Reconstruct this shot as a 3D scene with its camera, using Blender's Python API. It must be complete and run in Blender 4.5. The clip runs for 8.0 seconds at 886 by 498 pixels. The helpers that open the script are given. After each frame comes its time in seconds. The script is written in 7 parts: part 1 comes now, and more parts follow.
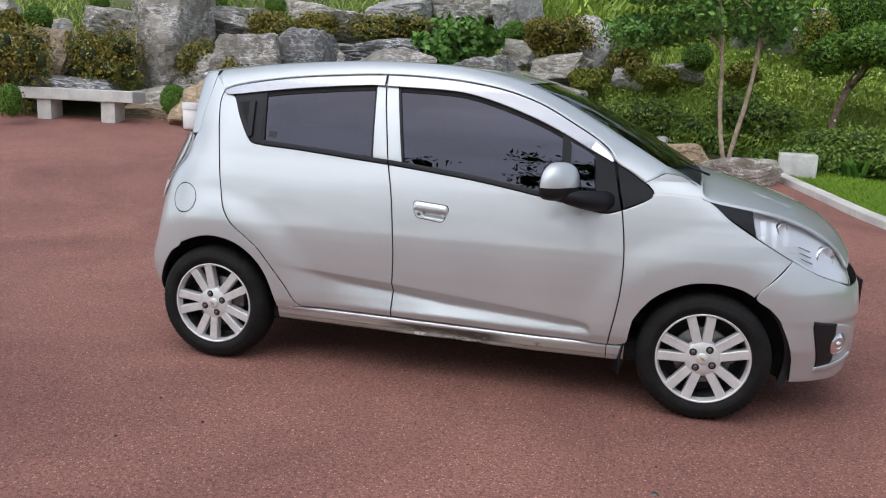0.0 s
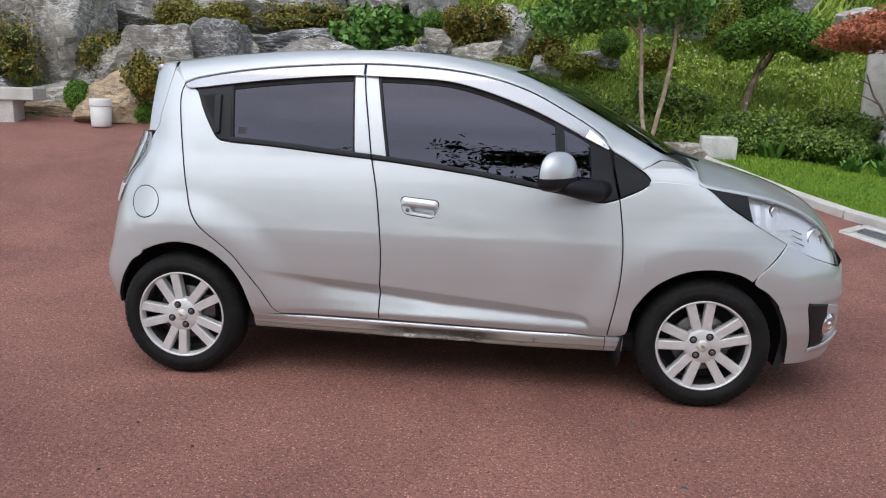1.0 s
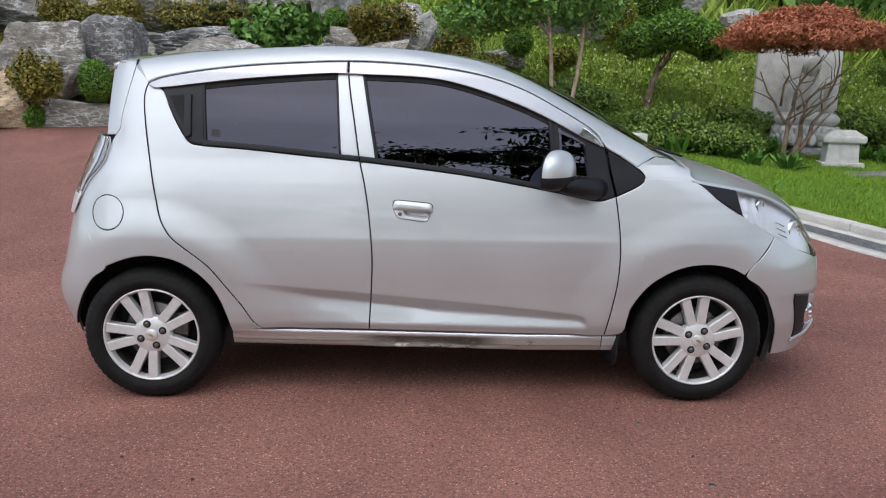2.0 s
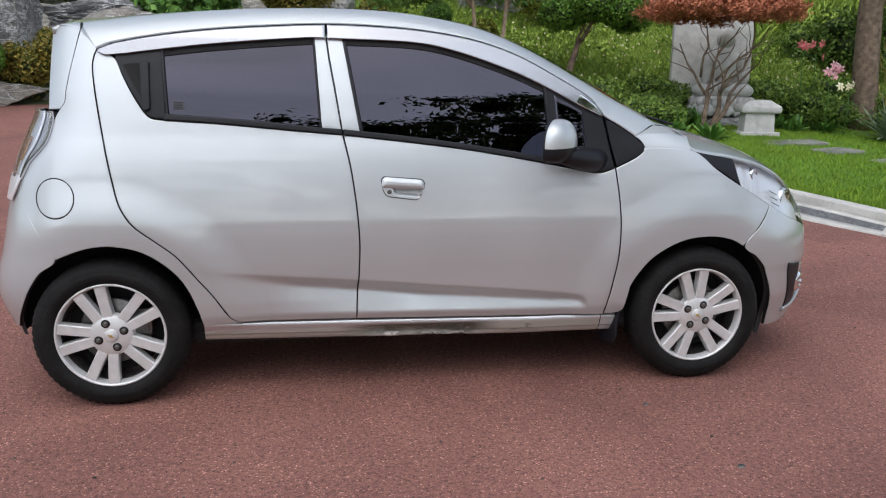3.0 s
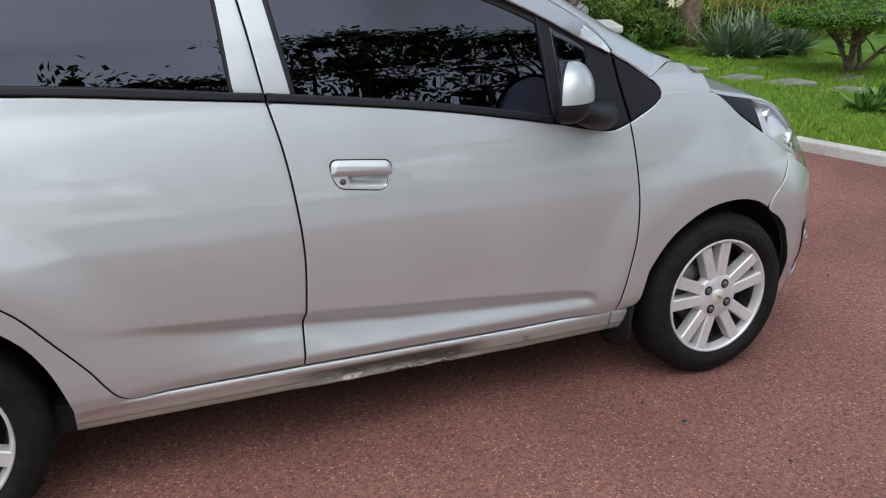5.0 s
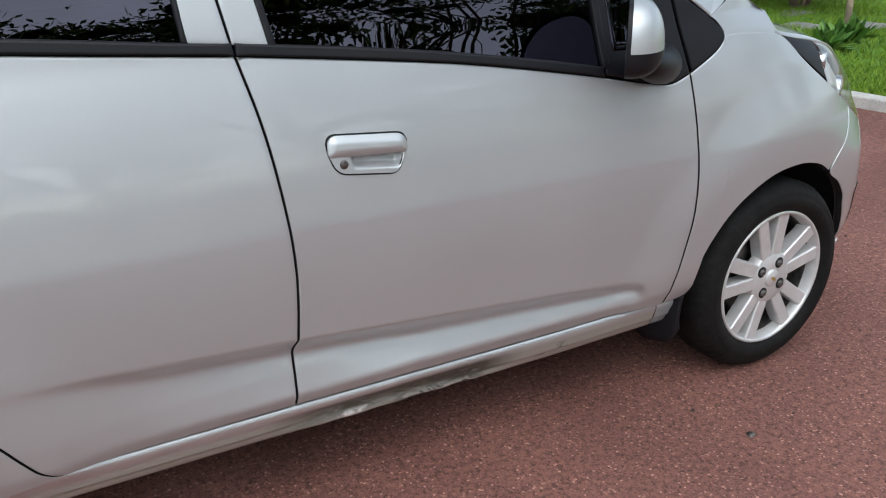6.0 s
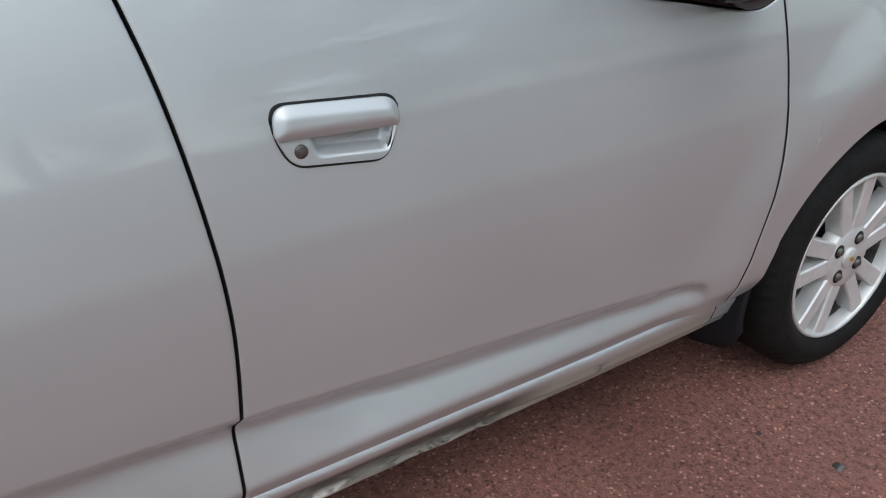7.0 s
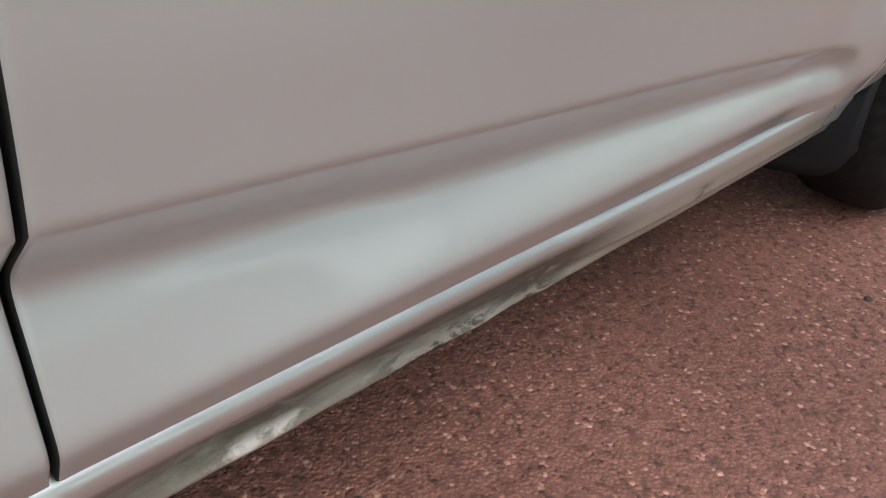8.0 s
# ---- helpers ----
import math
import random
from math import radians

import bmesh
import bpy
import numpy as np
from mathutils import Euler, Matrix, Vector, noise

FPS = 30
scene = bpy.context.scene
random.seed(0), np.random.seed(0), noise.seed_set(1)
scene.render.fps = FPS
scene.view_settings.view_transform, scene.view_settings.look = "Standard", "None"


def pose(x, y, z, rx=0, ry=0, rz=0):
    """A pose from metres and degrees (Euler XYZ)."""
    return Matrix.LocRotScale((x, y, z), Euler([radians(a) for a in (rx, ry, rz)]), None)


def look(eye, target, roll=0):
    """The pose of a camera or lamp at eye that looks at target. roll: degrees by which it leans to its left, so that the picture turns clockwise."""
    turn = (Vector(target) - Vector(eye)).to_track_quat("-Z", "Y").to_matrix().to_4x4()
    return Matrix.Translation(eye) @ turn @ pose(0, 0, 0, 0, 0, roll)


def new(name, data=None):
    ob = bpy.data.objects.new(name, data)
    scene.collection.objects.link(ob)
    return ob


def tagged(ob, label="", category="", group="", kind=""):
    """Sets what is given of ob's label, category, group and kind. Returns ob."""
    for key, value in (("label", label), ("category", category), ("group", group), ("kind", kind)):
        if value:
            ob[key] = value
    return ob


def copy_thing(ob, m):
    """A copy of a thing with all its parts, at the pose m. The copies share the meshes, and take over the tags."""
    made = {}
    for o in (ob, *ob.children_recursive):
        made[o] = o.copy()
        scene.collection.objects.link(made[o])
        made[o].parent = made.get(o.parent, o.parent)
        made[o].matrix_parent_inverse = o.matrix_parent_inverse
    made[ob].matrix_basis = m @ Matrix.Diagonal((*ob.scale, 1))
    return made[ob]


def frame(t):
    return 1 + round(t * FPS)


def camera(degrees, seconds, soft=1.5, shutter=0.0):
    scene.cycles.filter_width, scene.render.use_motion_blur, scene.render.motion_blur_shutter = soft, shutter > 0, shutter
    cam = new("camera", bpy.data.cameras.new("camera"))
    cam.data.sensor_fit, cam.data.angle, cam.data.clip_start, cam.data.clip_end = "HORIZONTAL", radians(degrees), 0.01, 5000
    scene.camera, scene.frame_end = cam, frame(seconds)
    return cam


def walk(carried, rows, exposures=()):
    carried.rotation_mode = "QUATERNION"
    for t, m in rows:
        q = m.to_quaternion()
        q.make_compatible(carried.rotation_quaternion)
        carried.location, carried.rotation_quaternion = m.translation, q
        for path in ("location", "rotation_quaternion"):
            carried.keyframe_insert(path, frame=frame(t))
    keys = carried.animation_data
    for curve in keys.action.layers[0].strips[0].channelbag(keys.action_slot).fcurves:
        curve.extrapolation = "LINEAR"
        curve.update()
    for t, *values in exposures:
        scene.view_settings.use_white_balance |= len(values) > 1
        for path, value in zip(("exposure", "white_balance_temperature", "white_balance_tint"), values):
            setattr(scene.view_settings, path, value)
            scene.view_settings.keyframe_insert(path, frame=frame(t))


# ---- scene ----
cam = camera(57.9, 8.0, soft=1.1)
PATH = [
    (0, (0.807, -3.546, 1.393), (0.368, -1.633, 1.006), 2.7),
    (0.5, (0.587, -3.585, 1.408), (0.259, -1.651, 1.019), 2.4),
    (1, (0.392, -3.445, 1.374), (0.189, -1.496, 0.973), 1.7),
    (1.2, (0.3, -3.369, 1.381), (0.133, -1.418, 0.975), 1.4),
    (2.3, (-0.196, -3.311, 1.337), (-0.056, -1.355, 0.946), 1.2),
    (2.5, (-0.261, -3.278, 1.327), (-0.1, -1.325, 0.93), 1.0),
    (3, (-0.417, -3.044, 1.304), (-0.101, -1.12, 0.86), 0.9),
    (3.5, (-0.557, -2.852, 1.319), (-0.174, -0.943, 0.861), 0.3),
    (4, (-0.746, -2.618, 1.333), (-0.168, -0.765, 0.853), 0.8),
    (4.5, (-0.748, -2.343, 1.305), (-0.03, -0.546, 0.798), -0.1),
    (4.7, (-0.711, -2.191, 1.301), (0.011, -0.409, 0.752), -0.7),
    (6, (-0.687, -1.388, 1.252), (0.215, 0.234, 0.505), -0.8),
    (6.5, (-0.565, -1.072, 1.196), (0.353, 0.508, 0.384), -1.4),
    (7, (-0.478, -0.847, 1.159), (0.488, 0.649, 0.248), -1.0),
    (7.5, (-0.422, -0.523, 0.972), (0.74, 0.703, -0.098), 2.4),
    (7.8, (-0.36, -0.391, 0.778), (0.818, 0.819, -0.295), 1.9),
    (8, (-0.325, -0.312, 0.662), (0.888, 0.875, -0.396), 3.5),
]
walk(cam, [(t, look(eye, target, roll)) for t, eye, target, roll in PATH], [(0, 0.5, 6250, 10), (4.5, 0.45, 6250, 9), (6, 0.46, 6200, 6), (7, 0.28, 6100, 4), (7.5, 0.45, 6350, 2), (8, 0.7, 6500, 1)])

# ---- light ----
world = bpy.data.worlds.new("overcast_sky")
scene.world = world
world.use_nodes = True
wn, wl = world.node_tree.nodes, world.node_tree.links
sky = wn.new("ShaderNodeTexSky")
sky.sky_type, sky.sun_disc = "NISHITA", False
sky.sun_elevation, sky.sun_rotation = radians(60), radians(200)
sky.air_density, sky.dust_density, sky.ozone_density = 1.0, 2.2, 1.0
cloud = wn.new("ShaderNodeHueSaturation")
cloud.inputs["Saturation"].default_value = 0.55
wl.new(sky.outputs[0], cloud.inputs["Color"])
# soft, broken overcast
where = wn.new("ShaderNodeTexCoord")
puffs = wn.new("ShaderNodeTexNoise")
puffs.inputs["Scale"].default_value, puffs.inputs["Detail"].default_value, puffs.inputs["Distortion"].default_value = 2.6, 6, 0.6
shade = wn.new("ShaderNodeMapRange")
shade.inputs["From Min"].default_value, shade.inputs["From Max"].default_value = 0.3, 0.7
shade.inputs["To Min"].default_value, shade.inputs["To Max"].default_value = 0.55, 1.45
veil = wn.new("ShaderNodeVectorMath")
veil.operation = "SCALE"
wl.new(where.outputs["Generated"], puffs.inputs["Vector"])
wl.new(puffs.outputs[0], shade.inputs["Value"])
wl.new(cloud.outputs[0], veil.inputs[0])
wl.new(shade.outputs[0], veil.inputs["Scale"])
wl.new(veil.outputs[0], wn["Background"].inputs["Color"])
wn["Background"].inputs["Strength"].default_value = 0.15
sun = new("sun", bpy.data.lights.new("sun", "SUN"))
sun.data.energy, sun.data.angle, sun.data.color = 1.1, radians(110), (1.0, 0.985, 0.96)
sun.matrix_world = look((-3, -9, 10), (0, 0, 0))

# ---- materials ----
def material(name, colour=(0.5, 0.5, 0.5), rough=0.5, metal=0.0, **more):
    m = bpy.data.materials.new(name)
    m.use_nodes = True
    b = m.node_tree.nodes["Principled BSDF"]
    b.inputs["Base Color"].default_value = (*colour, 1)
    b.inputs["Roughness"].default_value = rough
    b.inputs["Metallic"].default_value = metal
    for key, value in more.items():
        b.inputs[key.replace("_", " ")].default_value = value
    return m


def tex(m, kind, scale, **more):
    """A texture in object coordinates (metres)."""
    nodes, links = m.node_tree.nodes, m.node_tree.links
    co = nodes.get("co") or nodes.new("ShaderNodeTexCoord")
    co.name = "co"
    n = nodes.new({"noise": "ShaderNodeTexNoise", "voronoi": "ShaderNodeTexVoronoi", "wave": "ShaderNodeTexWave"}[kind])
    n.inputs["Scale"].default_value = scale
    for key, value in more.items():
        n.inputs[key].default_value = value
    links.new(co.outputs["Object"], n.inputs["Vector"])
    return n


def ramp(m, source, stops, colours):
    nodes, links = m.node_tree.nodes, m.node_tree.links
    r = nodes.new("ShaderNodeValToRGB")
    e = r.color_ramp.elements
    while len(e) < len(stops):
        e.new(0.5)
    for k, (s, c) in enumerate(zip(stops, colours)):
        e[k].position = s
        e[k].color = (*c, 1) if len(c) == 3 else c
    links.new(source, r.inputs[0])
    return r.outputs[0]


def mix(m, factor, a, b, how="MIX"):
    nodes, links = m.node_tree.nodes, m.node_tree.links
    n = nodes.new("ShaderNodeMix")
    n.data_type, n.blend_type = "RGBA", how
    for socket, value in ((n.inputs[0], factor), (n.inputs[6], a), (n.inputs[7], b)):
        if isinstance(value, bpy.types.NodeSocket):
            links.new(value, socket)
        elif isinstance(value, (int, float)):
            socket.default_value = value
        else:
            socket.default_value = (*value, 1)
    return n.outputs[2]


def colour_in(m, out, socket="Base Color"):
    m.node_tree.links.new(out, m.node_tree.nodes["Principled BSDF"].inputs[socket])


def bump(m, out, strength=0.3, distance=0.01):
    nodes, links = m.node_tree.nodes, m.node_tree.links
    n = nodes.new("ShaderNodeBump")
    n.inputs["Strength"].default_value, n.inputs["Distance"].default_value = strength, distance
    links.new(out, n.inputs["Height"])
    b = nodes["Principled BSDF"]
    if b.inputs["Normal"].links:
        links.new(b.inputs["Normal"].links[0].from_socket, n.inputs["Normal"])
    links.new(n.outputs[0], b.inputs["Normal"])


def vary(m, colour, amount=0.3, scale=30.0, fine=200.0):
    """Mottled colour at two scales."""
    dark, light = [c * (1 - amount) for c in colour], [min(1, c * (1 + amount)) for c in colour]
    a = ramp(m, tex(m, "noise", scale, Detail=4).outputs[0], (0.3, 0.7), (dark, light))
    b = ramp(m, tex(m, "noise", fine, Detail=3).outputs[0], (0.35, 0.65), ([0.8] * 3, [1.2] * 3))
    colour_in(m, mix(m, 1.0, a, b, "MULTIPLY"))


def per_object(m, colour_a, colour_b, island=False):
    """A colour between two, by chance for each object or each island of a mesh."""
    nodes = m.node_tree.nodes
    if island:
        out = nodes.new("ShaderNodeNewGeometry").outputs["Random Per Island"]
    else:
        out = nodes.new("ShaderNodeObjectInfo").outputs["Random"]
    return ramp(m, out, (0, 1), (colour_a, colour_b))


PAINT = material("silver_paint", (0.66, 0.665, 0.67), 0.42, 0.5, Coat_Weight=1.0, Coat_Roughness=0.015)
dust = tex(PAINT, "noise", 2.5, Detail=5)
colour_in(PAINT, ramp(PAINT, dust.outputs[0], (0.1, 0.9), ((0.515, 0.545, 0.55), (0.58, 0.61, 0.615))))
colour_in(PAINT, ramp(PAINT, dust.outputs[0], (0.0, 1.0), ([0.36] * 3, [0.44] * 3)), "Roughness")
turned_way = PAINT.node_tree.nodes.new("ShaderNodeMapping")
turned_way.inputs["Rotation"].default_value = (0.4, 0.7, 0.5)
PAINT.node_tree.links.new(PAINT.node_tree.nodes["co"].outputs["Object"], turned_way.inputs["Vector"])
PAINT.node_tree.links.new(turned_way.outputs[0], dust.inputs["Vector"])

SILL = material("scraped_sill_paint", (0.6, 0.6, 0.58), 0.36, 0.55, Coat_Weight=0.6, Coat_Roughness=0.08)

sep = SILL.node_tree.nodes.new("ShaderNodeSeparateXYZ")
tex(SILL, "noise", 22)
SILL.node_tree.links.new(SILL.node_tree.nodes["co"].outputs["Object"], sep.inputs[0])


def band_mask(m, out, a, b, c, d):
    """1 between b and c, fading to 0 at a and d."""
    n = m.node_tree.nodes.new("ShaderNodeMapRange")
    n.inputs["From Min"].default_value, n.inputs["From Max"].default_value = a, d
    m.node_tree.links.new(out, n.inputs["Value"])
    w = d - a
    return ramp(m, n.outputs[0], (0.0, (b - a) / w, (c - a) / w, 1.0), ([0] * 3, [1] * 3, [1] * 3, [0] * 3))


def stretched(m, node, scale):
    """Draws a texture out along x."""
    n = m.node_tree.nodes.new("ShaderNodeMapping")
    n.inputs["Scale"].default_value = scale
    m.node_tree.links.new(m.node_tree.nodes["co"].outputs["Object"], n.inputs["Vector"])
    m.node_tree.links.new(n.outputs[0], node.inputs["Vector"])


def times(m, *masks):
    out = masks[0]
    for k in masks[1:]:
        out = mix(m, 1.0, out, k, "MULTIPLY")
    return out


BLACK3, WHITE3 = [0] * 3, [1] * 3
streak = tex(SILL, "noise", 9, Detail=8, Roughness=0.7, Distortion=1.0)
stretched(SILL, streak, (0.45, 1.5, 2.2))
blotch = tex(SILL, "noise", 16, Detail=7, Roughness=0.65, Distortion=0.6)
stretched(SILL, blotch, (0.7, 1.0, 1.6))
chips = ramp(SILL, blotch.outputs[0], (0.49, 0.53), (BLACK3, WHITE3))
lines = ramp(SILL, streak.outputs[0], (0.47, 0.54), (BLACK3, WHITE3))
X, Z = sep.outputs["X"], sep.outputs["Z"]
low_part = band_mask(SILL, Z, 0.18, 0.19, 0.27, 0.288)
under_nose = band_mask(SILL, Z, 0.232, 0.243, 0.28, 0.29)
torn_edge = band_mask(SILL, Z, 0.18, 0.19, 0.238, 0.25)
dark_run = times(SILL, band_mask(SILL, X, -0.33, -0.22, 0.22, 0.34), under_nose, ramp(SILL, streak.outputs[0], (0.36, 0.5), ([0.5] * 3, WHITE3)))
dent_chips = times(SILL, band_mask(SILL, X, -0.04, 0.02, 0.19, 0.24), low_part, chips)
far_patch = times(SILL, band_mask(SILL, X, 0.37, 0.395, 0.45, 0.48), band_mask(SILL, Z, 0.235, 0.243, 0.262, 0.27), chips)
bare = times(SILL, band_mask(SILL, X, -0.26, -0.2, 0.06, 0.14), torn_edge, lines)
# Olive dirt and scuffs; the down-facing dent's shade is mixed into dark_run's colour.
film = mix(SILL, low_part, (0.6, 0.61, 0.615), (0.42, 0.41, 0.365))
body = mix(SILL, dark_run, film, (0.085, 0.08, 0.062))
body = mix(SILL, dent_chips, body, (0.06, 0.06, 0.05))
body = mix(SILL, far_patch, body, (0.15, 0.15, 0.13))
body = mix(SILL, bare, body, (0.75, 0.74, 0.7))
colour_in(SILL, body)
hurt = mix(SILL, 1.0, mix(SILL, 1.0, dark_run, dent_chips, "LIGHTEN"), far_patch, "LIGHTEN")
colour_in(SILL, mix(SILL, low_part, (0.34, 0.34, 0.34), mix(SILL, hurt, (0.5, 0.5, 0.5), (0.8, 0.8, 0.8))), "Roughness")
colour_in(SILL, mix(SILL, low_part, (0.8, 0.8, 0.8), mix(SILL, hurt, (0.35, 0.35, 0.35), (0.0, 0.0, 0.0))), "Metallic")
bump(SILL, mix(SILL, low_part, (0.5, 0.5, 0.5), mix(SILL, 0.5, streak.outputs[0], hurt)), 0.2, 0.0015)

TRIM = material("black_plastic_trim", (0.0095, 0.01, 0.0125), 0.45, Specular_IOR_Level=0.3)
bump(TRIM, tex(TRIM, "noise", 700, Detail=2).outputs[0], 0.15, 0.0005)
DARK = material("dark_underside", (0.012, 0.012, 0.012), 0.85)
vary(DARK, (0.012, 0.012, 0.012), 0.4, 8, 60)
RUBBER = material("tyre_rubber", (0.011, 0.011, 0.011), 0.7, Specular_IOR_Level=0.18)
vary(RUBBER, (0.0105, 0.0103, 0.0101), 0.35, 12, 90)
ALLOY = material("wheel_alloy", (0.72, 0.72, 0.71), 0.42, 0.4)
colour_in(ALLOY, ramp(ALLOY, tex(ALLOY, "noise", 25, Detail=4).outputs[0], (0.2, 0.8), ((0.6, 0.6, 0.59), (0.76, 0.76, 0.75))))
CHROME = material("chrome", (0.86, 0.87, 0.88), 0.07, 1.0)
REFLECTOR = material("lamp_reflector", (0.84, 0.84, 0.85), 0.28, 0.45)
LAMP_GREY = material("grey_lamp_chrome", (0.42, 0.42, 0.43), 0.25, 0.3)
VISOR = material("chrome_film_visor", (0.34, 0.35, 0.37), 0.24, 0.85)
STEEL = material("dark_steel", (0.16, 0.15, 0.14), 0.45, 0.9)
vary(STEEL, (0.17, 0.16, 0.15), 0.4, 30, 160)
GOLD = material("gold_badge", (0.6, 0.45, 0.16), 0.3, 0.8)
SEAT = material("dark_seat_cloth", (0.03, 0.03, 0.032), 0.9)
vary(SEAT, (0.03, 0.03, 0.033), 0.3, 40, 300)


def glass(name, tint, ior=1.5, rough=0.0, gloss=(1.0, 1.0, 1.0)):
    """A thin pane: it tints what lies behind it, and mirrors by Fresnel."""
    m = bpy.data.materials.new(name)
    m.use_nodes = True
    n, l = m.node_tree.nodes, m.node_tree.links
    n.remove(n["Principled BSDF"])
    see, shine, how, f = (n.new("ShaderNode" + k) for k in ("BsdfTransparent", "BsdfGlossy", "MixShader", "LayerWeight"))
    see.inputs[0].default_value = (*tint, 1)
    shine.inputs["Color"].default_value = (*gloss, 1)
    shine.inputs["Roughness"].default_value = rough
    # Schlick's rise of the gloss towards grazing angles
    f.inputs["Blend"].default_value = 0.5
    steep, lift = n.new("ShaderNodeMath"), n.new("ShaderNodeMapRange")
    steep.operation = "POWER"
    steep.inputs[1].default_value = 5.0
    lift.inputs["To Min"].default_value = ((ior - 1) / (ior + 1)) ** 2
    l.new(f.outputs["Facing"], steep.inputs[0])
    l.new(steep.outputs[0], lift.inputs["Value"])
    l.new(lift.outputs[0], how.inputs[0])
    l.new(see.outputs[0], how.inputs[1])
    l.new(shine.outputs[0], how.inputs[2])
    l.new(how.outputs[0], n["Material Output"].inputs[0])
    return m


TINTED = glass("tinted_window_film", (0.02, 0.02, 0.025), 1.68, 0.0, (0.84, 0.82, 1.0))
CLEAR = glass("clear_lens", (0.92, 0.93, 0.94), 1.5)
SCREEN = glass("windscreen_glass", (0.25, 0.27, 0.26), 1.5)

ASPHALT = material("red_asphalt", (0.2, 0.085, 0.07), 0.8)
grain = tex(ASPHALT, "voronoi", 175, Randomness=1.0)
grain_fine = tex(ASPHALT, "voronoi", 420)
worn = tex(ASPHALT, "noise", 0.7, Detail=8, Roughness=0.6, Distortion=0.8)
spots = tex(ASPHALT, "noise", 60, Detail=3)
split = ASPHALT.node_tree.nodes.new("ShaderNodeSeparateColor")
ASPHALT.node_tree.links.new(grain.outputs["Color"], split.inputs[0])
base = ramp(ASPHALT, worn.outputs[0], (0.3, 0.7), ((0.196, 0.083, 0.064), (0.34, 0.15, 0.116)))
chip = ramp(ASPHALT, split.outputs[0], (0.0, 0.07, 0.11, 0.93, 0.955, 1.0), ([0.42] * 3, [0.66] * 3, [0.95] * 3, [1.06] * 3, [1.5, 1.65, 1.65], [2.3, 2.8, 2.9]))
base = mix(ASPHALT, 1.0, base, chip, "MULTIPLY")
base = mix(ASPHALT, 1.0, base, ramp(ASPHALT, spots.outputs[0], (0.32, 0.5, 0.72), ([0.62] * 3, [1.0] * 3, [1.16] * 3)), "MULTIPLY")
pits = ramp(ASPHALT, grain.outputs["Distance"], (0.1, 0.5, 0.75), ([1.05] * 3, [0.99] * 3, [0.72] * 3))
colour_in(ASPHALT, mix(ASPHALT, 1.0, base, pits, "MULTIPLY"))
bump(ASPHALT, ramp(ASPHALT, grain.outputs["Distance"], (0.0, 0.6), ([1] * 3, [0] * 3)), 0.6, 0.0035)
bump(ASPHALT, grain_fine.outputs["Distance"], 0.3, 0.0015)
bump(ASPHALT, tex(ASPHALT, "noise", 45, Detail=3).outputs[0], 0.25, 0.006)

GRIT = material("dark_grit", (0.05, 0.04, 0.035), 0.85)
colour_in(GRIT, per_object(GRIT, (0.03, 0.022, 0.02), (0.16, 0.1, 0.085), island=True))

GRANITE = material("pale_granite", (0.5, 0.49, 0.47), 0.75)
vary(GRANITE, (0.5, 0.49, 0.46), 0.2, 6, 160)
bump(GRANITE, tex(GRANITE, "noise", 220, Detail=3).outputs[0], 0.25, 0.002)

def leaf_material(name, a, b, rough=0.5):
    m = material(name, a, rough, Specular_IOR_Level=0.3)
    colour_in(m, per_object(m, a, b, island=True))
    return m


def stone_material(name, a, b, vein=None, scale=3.0):
    m = material(name, a, 0.8)
    body = ramp(m, tex(m, "noise", scale, Detail=8, Roughness=0.65).outputs[0], (0.3, 0.7), (a, b))
    tone = per_object(m, (0.75, 0.75, 0.75), (1.15, 1.12, 1.08))
    body = mix(m, 1.0, body, tone, "MULTIPLY")
    if vein:
        layered = m.node_tree.nodes.new("ShaderNodeMapping")
        layered.inputs["Rotation"].default_value = (0.5, 0.35, 0.2)
        layered.inputs["Scale"].default_value = (1.0, 1.0, 3.2)
        m.node_tree.links.new(m.node_tree.nodes["co"].outputs["Object"], layered.inputs["Vector"])
        v = tex(m, "noise", scale * 0.9, Detail=11, Roughness=0.62, Distortion=0.5)
        where = tex(m, "noise", 1.7, Detail=3)
        strata = tex(m, "noise", 9, Detail=8, Roughness=0.7)
        for node in (v, strata):
            m.node_tree.links.new(layered.outputs[0], node.inputs["Vector"])
        line = ramp(m, v.outputs[0], (0.47, 0.497, 0.503, 0.53), ([0] * 3, [0.9] * 3, [0.9] * 3, [0] * 3))
        line = mix(m, 1.0, line, ramp(m, where.outputs[0], (0.38, 0.54), ([0.05] * 3, [1] * 3)), "MULTIPLY")
        body = mix(m, 1.0, body, ramp(m, strata.outputs[0], (0.3, 0.7), ([0.62] * 3, [1.3, 1.27, 1.2])), "MULTIPLY")
        body = mix(m, line, body, vein)
    fine = ramp(m, tex(m, "noise", 60, Detail=4).outputs[0], (0.3, 0.7), ([0.75] * 3, [1.2] * 3))
    colour_in(m, mix(m, 1.0, body, fine, "MULTIPLY"))
    bump(m, tex(m, "noise", 14, Detail=8, Roughness=0.7).outputs[0], 0.7, 0.06)
    return m


